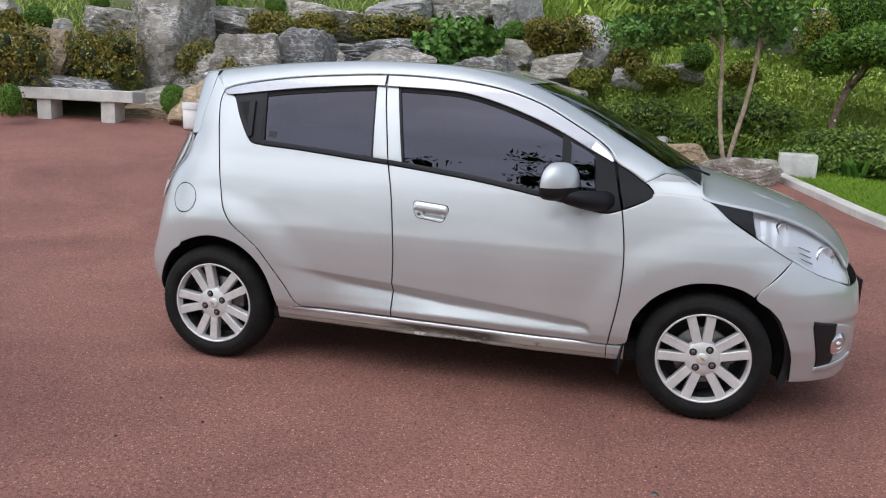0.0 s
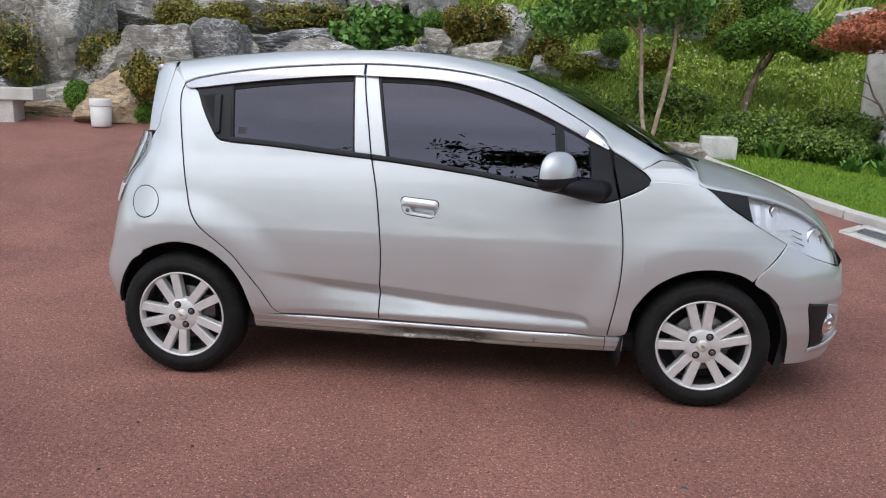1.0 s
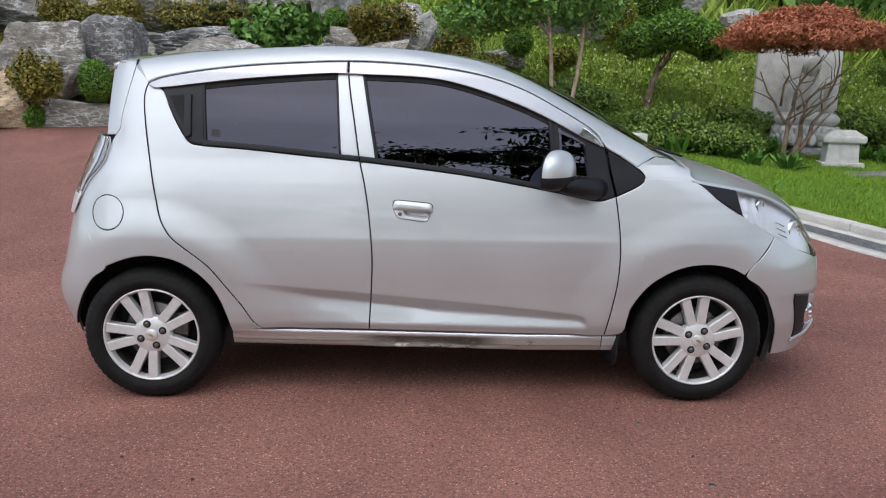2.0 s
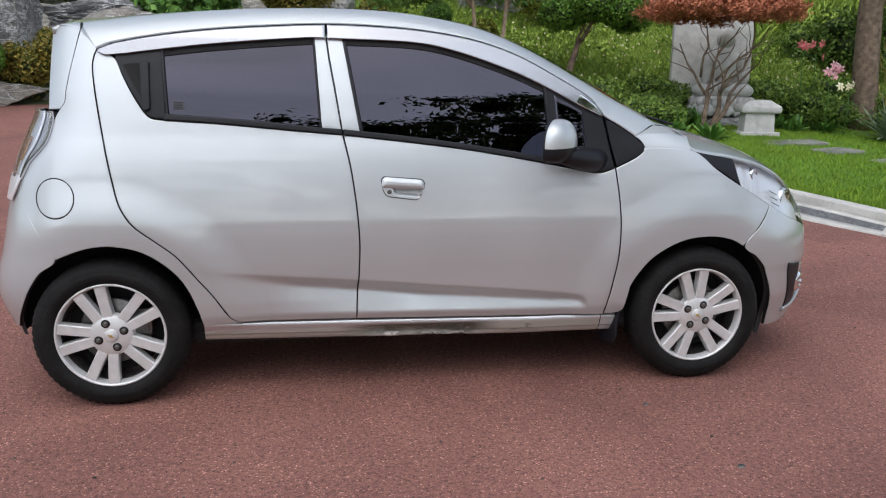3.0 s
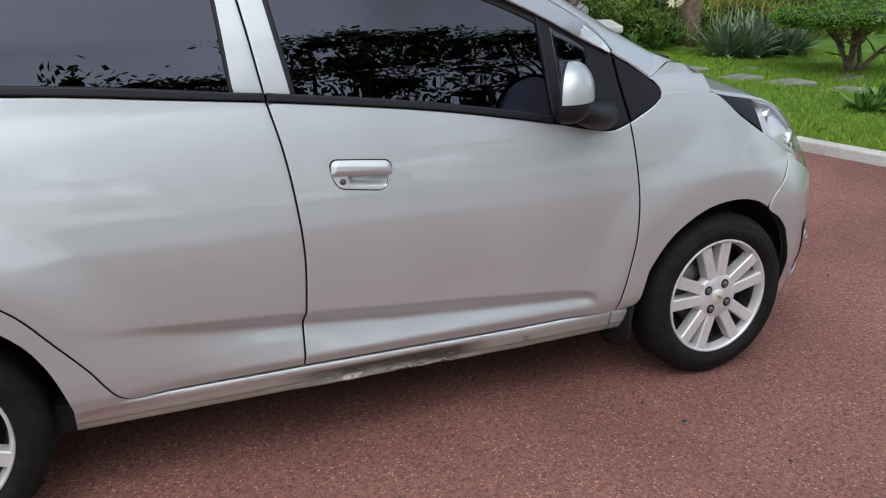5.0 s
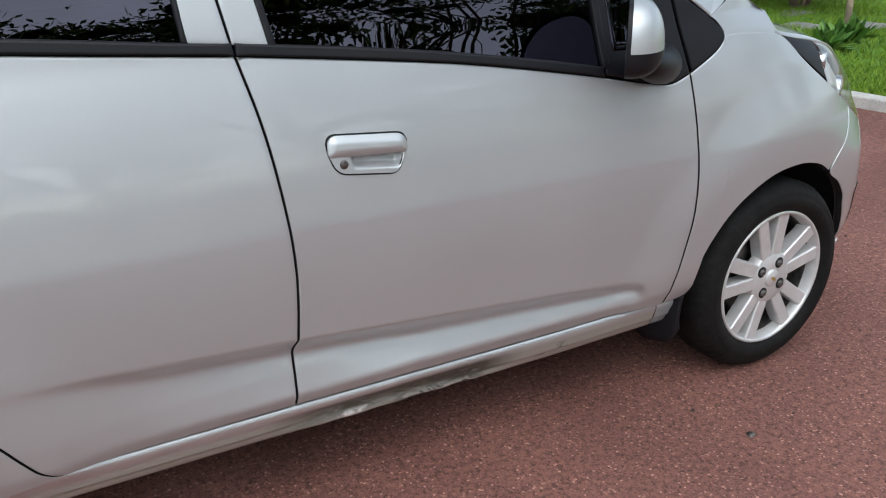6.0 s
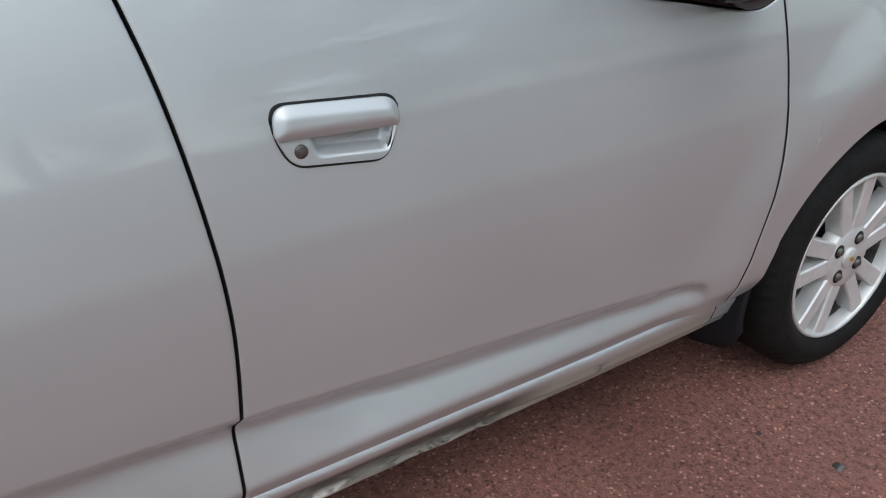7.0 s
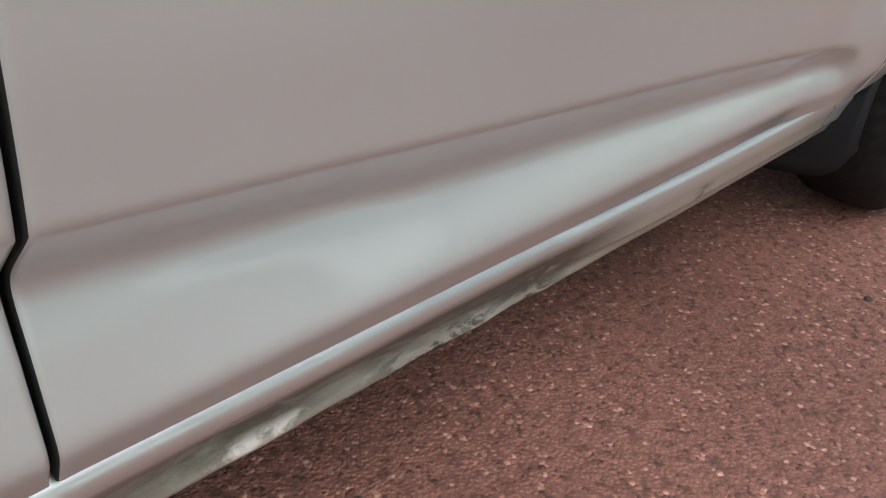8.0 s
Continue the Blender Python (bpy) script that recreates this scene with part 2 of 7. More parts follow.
ROCK = {
    "grey": stone_material("grey_boulder", (0.19, 0.18, 0.16), (0.44, 0.42, 0.375), (0.66, 0.65, 0.63)),
    "veined": stone_material("veined_limestone", (0.1, 0.105, 0.11), (0.27, 0.27, 0.27), (0.68, 0.68, 0.68), 4.0),
    "pale": stone_material("pale_boulder", (0.34, 0.34, 0.34), (0.62, 0.61, 0.6), (0.3, 0.3, 0.31)),
    "tan": stone_material("tan_boulder", (0.33, 0.25, 0.16), (0.55, 0.45, 0.32), (0.2, 0.16, 0.12), 2.0),
}
# Dark core colour stands in for the shade deep inside foliage.
LEAF_HEART = material("painted_core_shade", (0.03, 0.046, 0.012), 0.9)
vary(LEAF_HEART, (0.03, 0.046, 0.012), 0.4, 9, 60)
AZALEA = leaf_material("azalea_leaf", (0.05, 0.075, 0.012), (0.3, 0.23, 0.04))
BOX_LEAF = leaf_material("topiary_leaf", (0.05, 0.13, 0.012), (0.15, 0.27, 0.03))
YELLOW_LEAF = leaf_material("yellow_green_leaf", (0.07, 0.1, 0.01), (0.26, 0.26, 0.03))
DARK_LEAF = leaf_material("dark_shrub_leaf", (0.045, 0.1, 0.014), (0.21, 0.3, 0.05))
BROAD_LEAF = leaf_material("broad_leaf", (0.04, 0.11, 0.018), (0.15, 0.29, 0.05))
PINE_LEAF = leaf_material("pine_needle", (0.05, 0.12, 0.01), (0.15, 0.3, 0.03))
MAPLE_LEAF = leaf_material("red_maple_leaf", (0.22, 0.06, 0.03), (0.55, 0.2, 0.1))
YUCCA_LEAF = leaf_material("yucca_blade", (0.07, 0.12, 0.075), (0.27, 0.34, 0.2))
GRASS = leaf_material("lawn_blade", (0.09, 0.17, 0.01), (0.25, 0.38, 0.028), 0.6)
COVER = leaf_material("slope_plant", (0.11, 0.2, 0.022), (0.42, 0.53, 0.09))
STRAW = leaf_material("dry_straw", (0.3, 0.22, 0.06), (0.5, 0.38, 0.12))
PETAL = leaf_material("pink_petal", (0.6, 0.18, 0.24), (0.8, 0.5, 0.52))
PETAL_RED = leaf_material("crimson_petal", (0.5, 0.05, 0.09), (0.7, 0.25, 0.22))
PETAL_WHITE = leaf_material("cream_petal", (0.7, 0.62, 0.36), (0.85, 0.8, 0.6))
BARK = material("bark", (0.11, 0.075, 0.05), 0.9)
vary(BARK, (0.19, 0.135, 0.095), 0.45, 12, 90)
bump(BARK, tex(BARK, "noise", 40, Detail=6).outputs[0], 0.8, 0.02)
PALE_BARK = material("pale_bark", (0.34, 0.26, 0.18), 0.85)
vary(PALE_BARK, (0.36, 0.28, 0.2), 0.3, 14, 120)
LAWN = material("lawn_soil", (0.09, 0.19, 0.02), 0.9)
vary(LAWN, (0.1, 0.22, 0.018), 0.3, 2, 60)
bump(LAWN, tex(LAWN, "noise", 90, Detail=5).outputs[0], 0.8, 0.03)
HILL = material("hill_soil", (0.06, 0.08, 0.025), 0.95)
vary(HILL, (0.07, 0.08, 0.03), 0.5, 1.2, 25)
bump(HILL, tex(HILL, "noise", 12, Detail=6).outputs[0], 0.8, 0.08)
CONCRETE = material("pale_concrete", (0.5, 0.48, 0.45), 0.85)
vary(CONCRETE, (0.52, 0.5, 0.46), 0.15, 5, 110)
bump(CONCRETE, tex(CONCRETE, "noise", 150, Detail=4).outputs[0], 0.3, 0.003)
STICKER = material("faded_sticker", (0.05, 0.05, 0.058), 0.6)
AMBER = material("amber_plastic", (0.5, 0.2, 0.03), 0.25, Coat_Weight=1.0)
GRATE = material("drain_grate_steel", (0.2, 0.2, 0.2), 0.5, 0.8)
vary(GRATE, (0.2, 0.2, 0.2), 0.3, 20, 120)
WHITE_BIN = material("white_ceramic", (0.72, 0.7, 0.68), 0.5)
vary(WHITE_BIN, (0.66, 0.645, 0.62), 0.08, 6, 400)
SLAB = material("grey_flagstone", (0.28, 0.27, 0.25), 0.85)
vary(SLAB, (0.2, 0.2, 0.18), 0.3, 6, 80)

# ---- building helpers ----
def smooth(a, b, t):
    t = np.clip((np.asarray(t, float) - a) / (b - a), 0, 1)
    return t * t * (3 - 2 * t)


def part(name, bm, mat, parent, label=""):
    """Links a bmesh as one mesh object under a thing or part."""
    me = bpy.data.meshes.new(name)
    bm.to_mesh(me)
    bm.free()
    ob = new(name, me)
    if mat:
        me.materials.append(mat)
    ob.parent = parent
    return tagged(ob, label=label)


def raw(name, verts, faces, mat, parent=None, label="", flat=False):
    me = bpy.data.meshes.new(name)
    me.from_pydata([tuple(map(float, v)) for v in verts], [], faces)
    me.materials.append(mat)
    sizes = {len(q) for q in faces} if flat else set()
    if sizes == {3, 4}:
        # the solid hearts of leafy things, coloured dark as their inner shade
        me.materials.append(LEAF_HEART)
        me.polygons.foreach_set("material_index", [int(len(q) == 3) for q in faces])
    if not flat:
        me.polygons.foreach_set("use_smooth", [True] * len(me.polygons))
    me.update()
    ob = new(name, me)
    ob.parent = parent
    return tagged(ob, label=label)


def thing(name, loc, label, category, group="", kind=""):
    ob = new(name)
    ob.location = loc
    return tagged(ob, label, category, group, kind)


def curve(points, n, closed=False):
    """A smooth line through a few points, n samples evenly along it."""
    p = np.array(points, float)
    if len(p) > 2:
        q = np.vstack([2 * p[0] - p[1], p, 2 * p[-1] - p[-2]])
        out = []
        for k in range(1, len(q) - 2):
            a, b, c, d = q[k - 1 : k + 3]
            ta, tc = (c - a), (d - b)
            chord = np.linalg.norm(c - b)
            ta = ta / (np.linalg.norm(b - a) + chord + 1e-9) * chord
            tc = tc / (chord + np.linalg.norm(d - c) + 1e-9) * chord
            t = np.linspace(0, 1, 24, endpoint=False)[:, None]
            out.append((2 * t**3 - 3 * t**2 + 1) * b + (t**3 - 2 * t**2 + t) * ta + (-2 * t**3 + 3 * t**2) * c + (t**3 - t**2) * tc)
        p = np.vstack(out + [p[-1:]])
    s = np.r_[0, np.cumsum(np.linalg.norm(np.diff(p, axis=0), axis=1))]
    return np.stack([np.interp(np.linspace(0, s[-1], n), s, p[:, k]) for k in range(p.shape[1])], 1)


def coons(bottom, top, left, right, nu, nv):
    """A grid nu x nv between four border lines."""
    b, t, l, r = curve(bottom, nu), curve(top, nu), curve(left, nv), curve(right, nv)
    l = l + (b[0] - l[0]) * np.linspace(1, 0, nv)[:, None] + (t[0] - l[-1]) * np.linspace(0, 1, nv)[:, None]
    r = r + (b[-1] - r[0]) * np.linspace(1, 0, nv)[:, None] + (t[-1] - r[-1]) * np.linspace(0, 1, nv)[:, None]
    u, v = np.linspace(0, 1, nu)[:, None, None], np.linspace(0, 1, nv)[None, :, None]
    flat = (1 - u) * (1 - v) * b[0] + u * (1 - v) * b[-1] + (1 - u) * v * t[0] + u * v * t[-1]
    return (1 - v) * b[:, None] + v * t[:, None] + (1 - u) * l[None] + u * r[None] - flat


# ---- the car's surface: how far its right side lies from the wheel plane ----
YC = 0.775
ZT = np.linspace(0.1, 1.7, 801)
YT = np.interp(ZT, [0.15, 0.2, 0.25, 0.28, 0.30, 0.318, 0.345, 0.40, 0.45, 0.5, 0.55, 0.62, 0.67, 0.72, 0.8, 0.85, 0.9, 0.95, 1.0, 1.04, 1.1, 1.2, 1.3, 1.4, 1.46, 1.5, 1.6],
               [0.085, 0.07, 0.058, 0.048, 0.042, 0.034, 0.021, 0.010, 0.005, 0.0, -0.006, -0.011, -0.013, -0.0125, -0.002, 0.006, 0.016, 0.028, 0.042, 0.054, 0.0686, 0.0968, 0.130, 0.168, 0.2, 0.24, 0.35])
KERNEL = np.exp(-((np.arange(-15, 16) * 0.002 / 0.009) ** 2))
YT = np.convolve(np.pad(YT, 15, mode="edge"), KERNEL / KERNEL.sum(), "valid")


def nose_x(z):
    return np.interp(z, [0.15, 0.2, 0.3, 0.455, 0.485, 0.6, 0.7, 0.8, 0.9, 1.0, 1.05], [1.88, 1.907, 1.928, 1.92, 1.928, 1.907, 1.866, 1.796, 1.68, 1.5, 1.3])


TAIL_LINE = curve(list(zip([0.2, 0.3, 0.45, 0.6, 0.75, 0.85, 0.95, 1.05, 1.1, 1.2, 1.45], [-1.62, -1.65, -1.685, -1.645, -1.612, -1.589, -1.554, -1.51, -1.487, -1.475, -1.432])), 80)


def tail_x(z):
    return np.interp(z, TAIL_LINE[:, 0], TAIL_LINE[:, 1])


def corner(z, end):
    """How square the corners are in plan."""
    return np.interp(z, [0.6, 0.74, 0.85], [3.15, 3.2, 3.4]) if end is nose_x else np.full_like(np.asarray(z, float), 5.0)


def crease_z(x):
    return np.interp(x, [-0.85, -0.5, -0.25, 0.05, 0.26, 0.48, 0.60, 0.645, 0.67, 0.687, 0.697], [0.535, 0.502, 0.483, 0.455, 0.437, 0.416, 0.402, 0.396, 0.388, 0.374, 0.352])


def scallop_table():
    """How far the doors are drawn in below the crease: rows of x, columns of z."""
    xs, zs = -1.0 + 0.01 * np.arange(190), 0.28 + 0.002 * np.arange(151)
    rows = []
    for x in xs:
        top = float(crease_z(x))
        band = np.interp(x, [-0.85, -0.5, 0.0, 0.55, 0.72], [0.012, 0.038, 0.05, 0.034, 0.016])
        low = np.interp(x, [-0.85, -0.67, -0.27, 0.03, 0.3, 0.72], [0.366, 0.36, 0.347, 0.345, 0.338, 0.331])
        force = float(smooth(-0.88, -0.35, x)) * float(1 - smooth(0.665, 0.70, x))
        fine = np.linspace(0.24, 0.6, 1441)
        # lean of the surface: under the crease it faces down, then rounds to a shelf that faces up and meets the sill again
        under = (fine < top) * smooth(top - band - 0.008, top - band + 0.018, fine)
        shelf = smooth(top - band + 0.004, top - band - 0.016, fine) * smooth(low - 0.012, low + 0.008, fine)
        ratio = under.sum() / max(shelf.sum(), 1e-6)
        steep = min(0.95, 0.62 / max(ratio, 0.2))
        lean = steep * under - steep * ratio * shelf
        fall = np.cumsum(lean[::-1])[::-1] * (fine[1] - fine[0])
        rows.append(np.interp(zs, fine, np.clip(fall, -0.015, 0.06)) * force)
    return np.array(rows)


def conform(grid, low_rows):
    """Slides the rows of a door's grid so that one of them runs along the crease."""
    nu, nv = grid.shape[:2]
    out = grid.copy()
    p = np.arange(nv)
    for i in range(nu):
        over = grid[i, :, 1] - crease_z(grid[i, :, 0])
        at = np.interp(0.0, over, p)
        q = np.r_[np.linspace(0, at, low_rows + 1), np.linspace(at, nv - 1, nv - low_rows)[1:]]
        for k in (0, 1):
            out[i, :, k] = np.interp(q, p, grid[i, :, k])
    return out


SCALLOP = scallop_table()


def side_y(x, z):
    x, z = np.broadcast_arrays(np.asarray(x, float), np.asarray(z, float))
    y = np.interp(z, ZT, YT)
    # flares over the wheels
    for cx in (-1.1875, 1.1875):
        r = np.hypot(x - cx, z - 0.285)
        y = y - 0.017 * smooth(0.60, 0.44, r)
    # the front bumper stands out below
    y = y - 0.03 * smooth(1.3, 1.6, x) * smooth(0.75, 0.6, z)
    # scallop low on the doors
    i = np.clip((x + 1.0) / 0.01, 0, 188.999)
    j = np.clip((z - 0.28) / 0.002, 0, 149.999)
    i0, j0 = i.astype(int), j.astype(int)
    fi, fj = i - i0, j - j0
    y = y + SCALLOP[i0, j0] * (1 - fi) * (1 - fj) + SCALLOP[i0 + 1, j0] * fi * (1 - fj) + SCALLOP[i0, j0 + 1] * (1 - fi) * fj + SCALLOP[i0 + 1, j0 + 1] * fi * fj
    # rounding to nose and tail
    d = np.clip((x - 0.7) / (nose_x(z) - 0.7), 0, 0.9999)
    e = corner(z, nose_x)
    y = y + (YC - y) * (1 - (1 - d**e) ** (1 / e))
    d = np.clip((x + 0.7) / (tail_x(z) + 0.7), 0, 0.9999)
    e = corner(z, tail_x)
    return y + (YC - y) * (1 - (1 - d**e) ** (1 / e))


def skin(name, grid, mat, parent, gap="lrbt", off=0.0, width=0.0018, deep=0.02, label="", sides=(1, -1), back=False):
    """A pressed panel on the car's side from a grid of (x, z): it lies on the surface, and its borders turn inwards at the gaps."""
    nu, nv = grid.shape[:2]
    ring = [(i, 0) for i in range(nu - 1)] + [(nu - 1, j) for j in range(nv - 1)] + [(i, nv - 1) for i in range(nu - 1, 0, -1)] + [(0, j) for j in range(nv - 1, 0, -1)]
    g = grid.copy()
    edge = {}
    for i, j in ring:
        du = 1 if i == 0 and "l" in gap else -1 if i == nu - 1 and "r" in gap else 0
        dv = 1 if j == 0 and "b" in gap else -1 if j == nv - 1 and "t" in gap else 0
        if not du and not dv:
            continue
        way = grid[i + du, j + dv] - grid[i, j]
        if du == 0 or dv == 0:
            along = grid[i, min(j + 1, nv - 1)] - grid[i, max(j - 1, 0)] if du else grid[min(i + 1, nu - 1), j] - grid[max(i - 1, 0), j]
            along = along / (np.linalg.norm(along) + 1e-9)
            way = way - along * way.dot(along)
        far = np.linalg.norm(way) + 1e-9
        way = way / far
        edge[i, j] = (grid[i, j] + way * min(width, 0.6 * far), grid[i, j] + way * min(width + 0.0008, 0.7 * far))
        g[i, j] = grid[i, j] + way * min(width + 0.004, 0.85 * far)
    y = side_y(g[..., 0], g[..., 1]) + off
    verts = np.stack([g[..., 0], y, g[..., 1]], -1).reshape(-1, 3).tolist()
    faces = [(i * nv + j, (i + 1) * nv + j, (i + 1) * nv + j + 1, i * nv + j + 1) for i in range(nu - 1) for j in range(nv - 1)]
    index = {}
    for (i, j), (outer, inner) in edge.items():
        index[i, j] = len(verts)
        yy = float(side_y(*inner)) + off
        verts += [(inner[0], yy + 0.0012, inner[1]), (outer[0], yy + 0.004, outer[1]), (outer[0], yy + deep, outer[1])]
    flange = []
    for a, b in zip(ring, ring[1:] + ring[:1]):
        if a in index and b in index:
            rows = [(a[0] * nv + a[1], b[0] * nv + b[1])] + [(index[a] + k, index[b] + k) for k in range(3)]
            turn_in = [(p[1], p[0], q[0], q[1]) for p, q in zip(rows, rows[1:])]
            faces += turn_in[:1]
            flange += turn_in[1:]
    skin_faces = len(faces)
    faces += flange
    obs = []
    for s in sides:
        v = verts if s == 1 else [(a, 2 * YC - b, c) for a, b, c in verts]
        f = faces if s == 1 else [q[::-1] for q in faces]
        ob = raw(name, v, f, mat, parent, label)
        if flange and mat is PAINT and deep > 0.015:
            ob.data.materials.append(DARK)
            ob.data.polygons.foreach_set("material_index", [0] * skin_faces + [1] * len(flange))
        obs.append(ob)
    return obs


def sheet(name, rows, mat, parent, label="", flip=False, thick=0.0):
    """A smooth sheet through a grid of places."""
    g = np.asarray(rows, float)
    nu, nv = g.shape[:2]
    f = [(i * nv + j, (i + 1) * nv + j, (i + 1) * nv + j + 1, i * nv + j + 1) for i in range(nu - 1) for j in range(nv - 1)]
    if flip:
        f = [q[::-1] for q in f]
    ob = raw(name, g.reshape(-1, 3), f, mat, parent, label)
    if thick:
        m = ob.modifiers.new("thickness", "SOLIDIFY")
        m.thickness, m.offset = thick, -1
    return ob


def on_side(points):
    p = np.asarray(points, float)
    return np.stack([p[:, 0], side_y(p[:, 0], p[:, 1]), p[:, 1]], 1)


def box_bm(size, bevel=0.0, segments=2):
    bm = bmesh.new()
    bmesh.ops.create_cube(bm, size=1.0)
    bmesh.ops.scale(bm, vec=size, verts=bm.verts)
    if bevel:
        bmesh.ops.bevel(bm, geom=bm.edges[:], offset=bevel, segments=segments, affect="EDGES", profile=0.5)
    return bm


def turned(profile, n=64, axis="y", closed=False):
    """A bmesh turned round the y axis from (radius, y) pairs."""
    bm = bmesh.new()
    rings = []
    for k in range(n):
        a = 2 * math.pi * k / n
        rings.append([bm.verts.new((r * math.cos(a), y, r * math.sin(a))) for r, y in profile])
    for k in range(n):
        p, q = rings[k], rings[(k + 1) % n]
        for j in range(len(profile) - 1):
            bm.faces.new((p[j], p[j + 1], q[j + 1], q[j]))
    bmesh.ops.remove_doubles(bm, verts=bm.verts, dist=1e-5)
    for f in bm.faces:
        f.smooth = True
    bmesh.ops.recalc_face_normals(bm, faces=bm.faces)
    return bm


def tube_bm(points, radii, sides=8, bm=None):
    """A bent, tapered rod through some places."""
    bm = bm or bmesh.new()
    pts = [Vector(p) for p in points]
    rings = []
    for k, p in enumerate(pts):
        way = (pts[min(k + 1, len(pts) - 1)] - pts[max(k - 1, 0)]).normalized()
        a = way.orthogonal().normalized()
        b = way.cross(a)
        if rings:
            a = (last - way * last.dot(way)).normalized()
            b = way.cross(a)
        last = a
        rings.append([bm.verts.new(p + radii[k] * (a * math.cos(2 * math.pi * j / sides) + b * math.sin(2 * math.pi * j / sides))) for j in range(sides)])
    for p, q in zip(rings, rings[1:]):
        for j in range(sides):
            f = bm.faces.new((p[j], p[(j + 1) % sides], q[(j + 1) % sides], q[j]))
            f.smooth = True
    bm.faces.new(rings[0][::-1])
    bm.faces.new(rings[-1])
    return bm

# ---- the car ----
car = thing("hatchback_car", (0, YC, 0), "silver five-door hatchback with a scraped, dented sill, parked on red asphalt", "car")
car.location = (0, 0, 0)

REAR_CUT = [(-0.70, 0.3225), (-0.722, 0.327), (-0.745, 0.345), (-0.766, 0.376), (-0.797, 0.427), (-0.862, 0.513), (-0.927, 0.596), (-0.992, 0.651), (-1.058, 0.702), (-1.090, 0.736), (-1.122, 0.793), (-1.143, 0.872), (-1.166, 0.982), (-1.189, 1.113), (-1.203, 1.203), (-1.212, 1.281), (-1.207, 1.320), (-1.196, 1.349)]
B_CUT = [(-0.257, 0.315), (-0.253, 0.418), (-0.247, 0.523), (-0.245, 0.643), (-0.256, 0.784), (-0.275, 0.921), (-0.302, 1.044)]
FRONT_CUT = [(0.772, 0.302), (0.778, 0.353), (0.793, 0.445), (0.806, 0.545), (0.811, 0.668), (0.806, 0.764), (0.794, 0.859), (0.785, 0.917)]
DOOR_LOW = [(-0.70, 0.3225), (-0.257, 0.315), (0.057, 0.309), (0.430, 0.302), (0.772, 0.302)]
BELT = [(-0.960, 1.096), (-0.768, 1.084), (-0.539, 1.064), (-0.302, 1.044), (-0.073, 1.020), (0.162, 0.992), (0.399, 0.954), (0.519, 0.932), (0.639, 0.909), (0.72, 0.899), (0.785, 0.917)]
QUARTER_EDGE = [(-1.184, 1.347), (-1.130, 1.317), (-1.099, 1.249), (-1.064, 1.182), (-1.033, 1.133), (-1.006, 1.104), (-0.960, 1.096)]
GLASS_TOP = [(-1.135, 1.326), (-0.966, 1.349), (-0.772, 1.373), (-0.425, 1.402), (-0.296, 1.400), (-0.072, 1.395), (0.048, 1.383), (0.167, 1.355), (0.287, 1.317), (0.407, 1.272), (0.528, 1.216), (0.648, 1.154), (0.735, 1.115)]
RAIL = [(-1.196, 1.349), (-1.136, 1.373), (-0.967, 1.406), (-0.774, 1.431), (-0.543, 1.449), (-0.363, 1.458), (-0.190, 1.456), (0.001, 1.444), (0.168, 1.421), (0.288, 1.392), (0.409, 1.348), (0.529, 1.286), (0.650, 1.217), (0.710, 1.171), (0.741, 1.122)]
ARCH_F = [(0.850, 0.316), (0.862, 0.406), (0.893, 0.470), (0.947, 0.540), (1.017, 0.589), (1.091, 0.620), (1.165, 0.631), (1.240, 0.629), (1.317, 0.611), (1.371, 0.583)]
ARCH_F2 = [(1.38, 0.582), (1.444, 0.535), (1.5, 0.47), (1.54, 0.385), (1.567, 0.30), (1.574, 0.192)]
ARCH_R = [(-1.362, 0.585), (-1.285, 0.617), (-1.216, 0.635), (-1.149, 0.637), (-1.061, 0.620), (-0.995, 0.585), (-0.930, 0.525), (-0.887, 0.452), (-0.859, 0.366), (-0.847, 0.306)]
ARCH_R2 = [(-1.362, 0.585), (-1.424, 0.536), (-1.47, 0.475), (-1.507, 0.405), (-1.545, 0.325), (-1.562, 0.29)]
HOOD_EDGE = [(1.117, 1.035), (1.12, 0.995), (1.146, 0.977), (1.335, 0.945), (1.471, 0.914), (1.578, 0.873), (1.672, 0.820), (1.75, 0.752), (1.784, 0.695)]
LAMP_LOW = [(1.146, 0.973), (1.245, 0.903), (1.36, 0.832), (1.519, 0.742), (1.63, 0.686), (1.735, 0.648), (1.805, 0.624)]
BUMPER_CUT = [(1.38, 0.583), (1.452, 0.668), (1.519, 0.742)]


def between(line, a, b):
    """The stretch of a line of (x, z) from x = a to x = b."""
    p = curve(line, 400)
    q = p[(p[:, 0] >= min(a, b)) & (p[:, 0] <= max(a, b))]
    ends = [np.array([s, np.interp(s, p[:, 0], p[:, 1])]) for s in (min(a, b), max(a, b))]
    q = np.vstack([ends[0], q, ends[1]])
    return q[:: max(1, len(q) // 24)] if len(q) < 30 else np.vstack([q[:-1:len(q) // 16], q[-1:]])


# doors
rear_doors = skin("rear_door", conform(coons(DOOR_LOW[:1] + [(-0.5, 0.319), (-0.257, 0.315)], [REAR_CUT[-1]] + QUARTER_EDGE[1:] + BELT[1:4], REAR_CUT, B_CUT, 80, 130), 48), PAINT, car)
front_doors = skin("front_door", conform(coons(DOOR_LOW[1:], BELT[3:], B_CUT, FRONT_CUT, 130, 130), 48), PAINT, car)
STRIP_R = [(-0.386, 1.066), (-0.398, 1.23), (-0.41, 1.41)]
STRIP_B = [(-0.305, 1.06), (-0.329, 1.215), (-0.348, 1.330), (-0.358, 1.415)]
STRIP_F = [(-0.232, 1.05), (-0.262, 1.22), (-0.293, 1.41)]
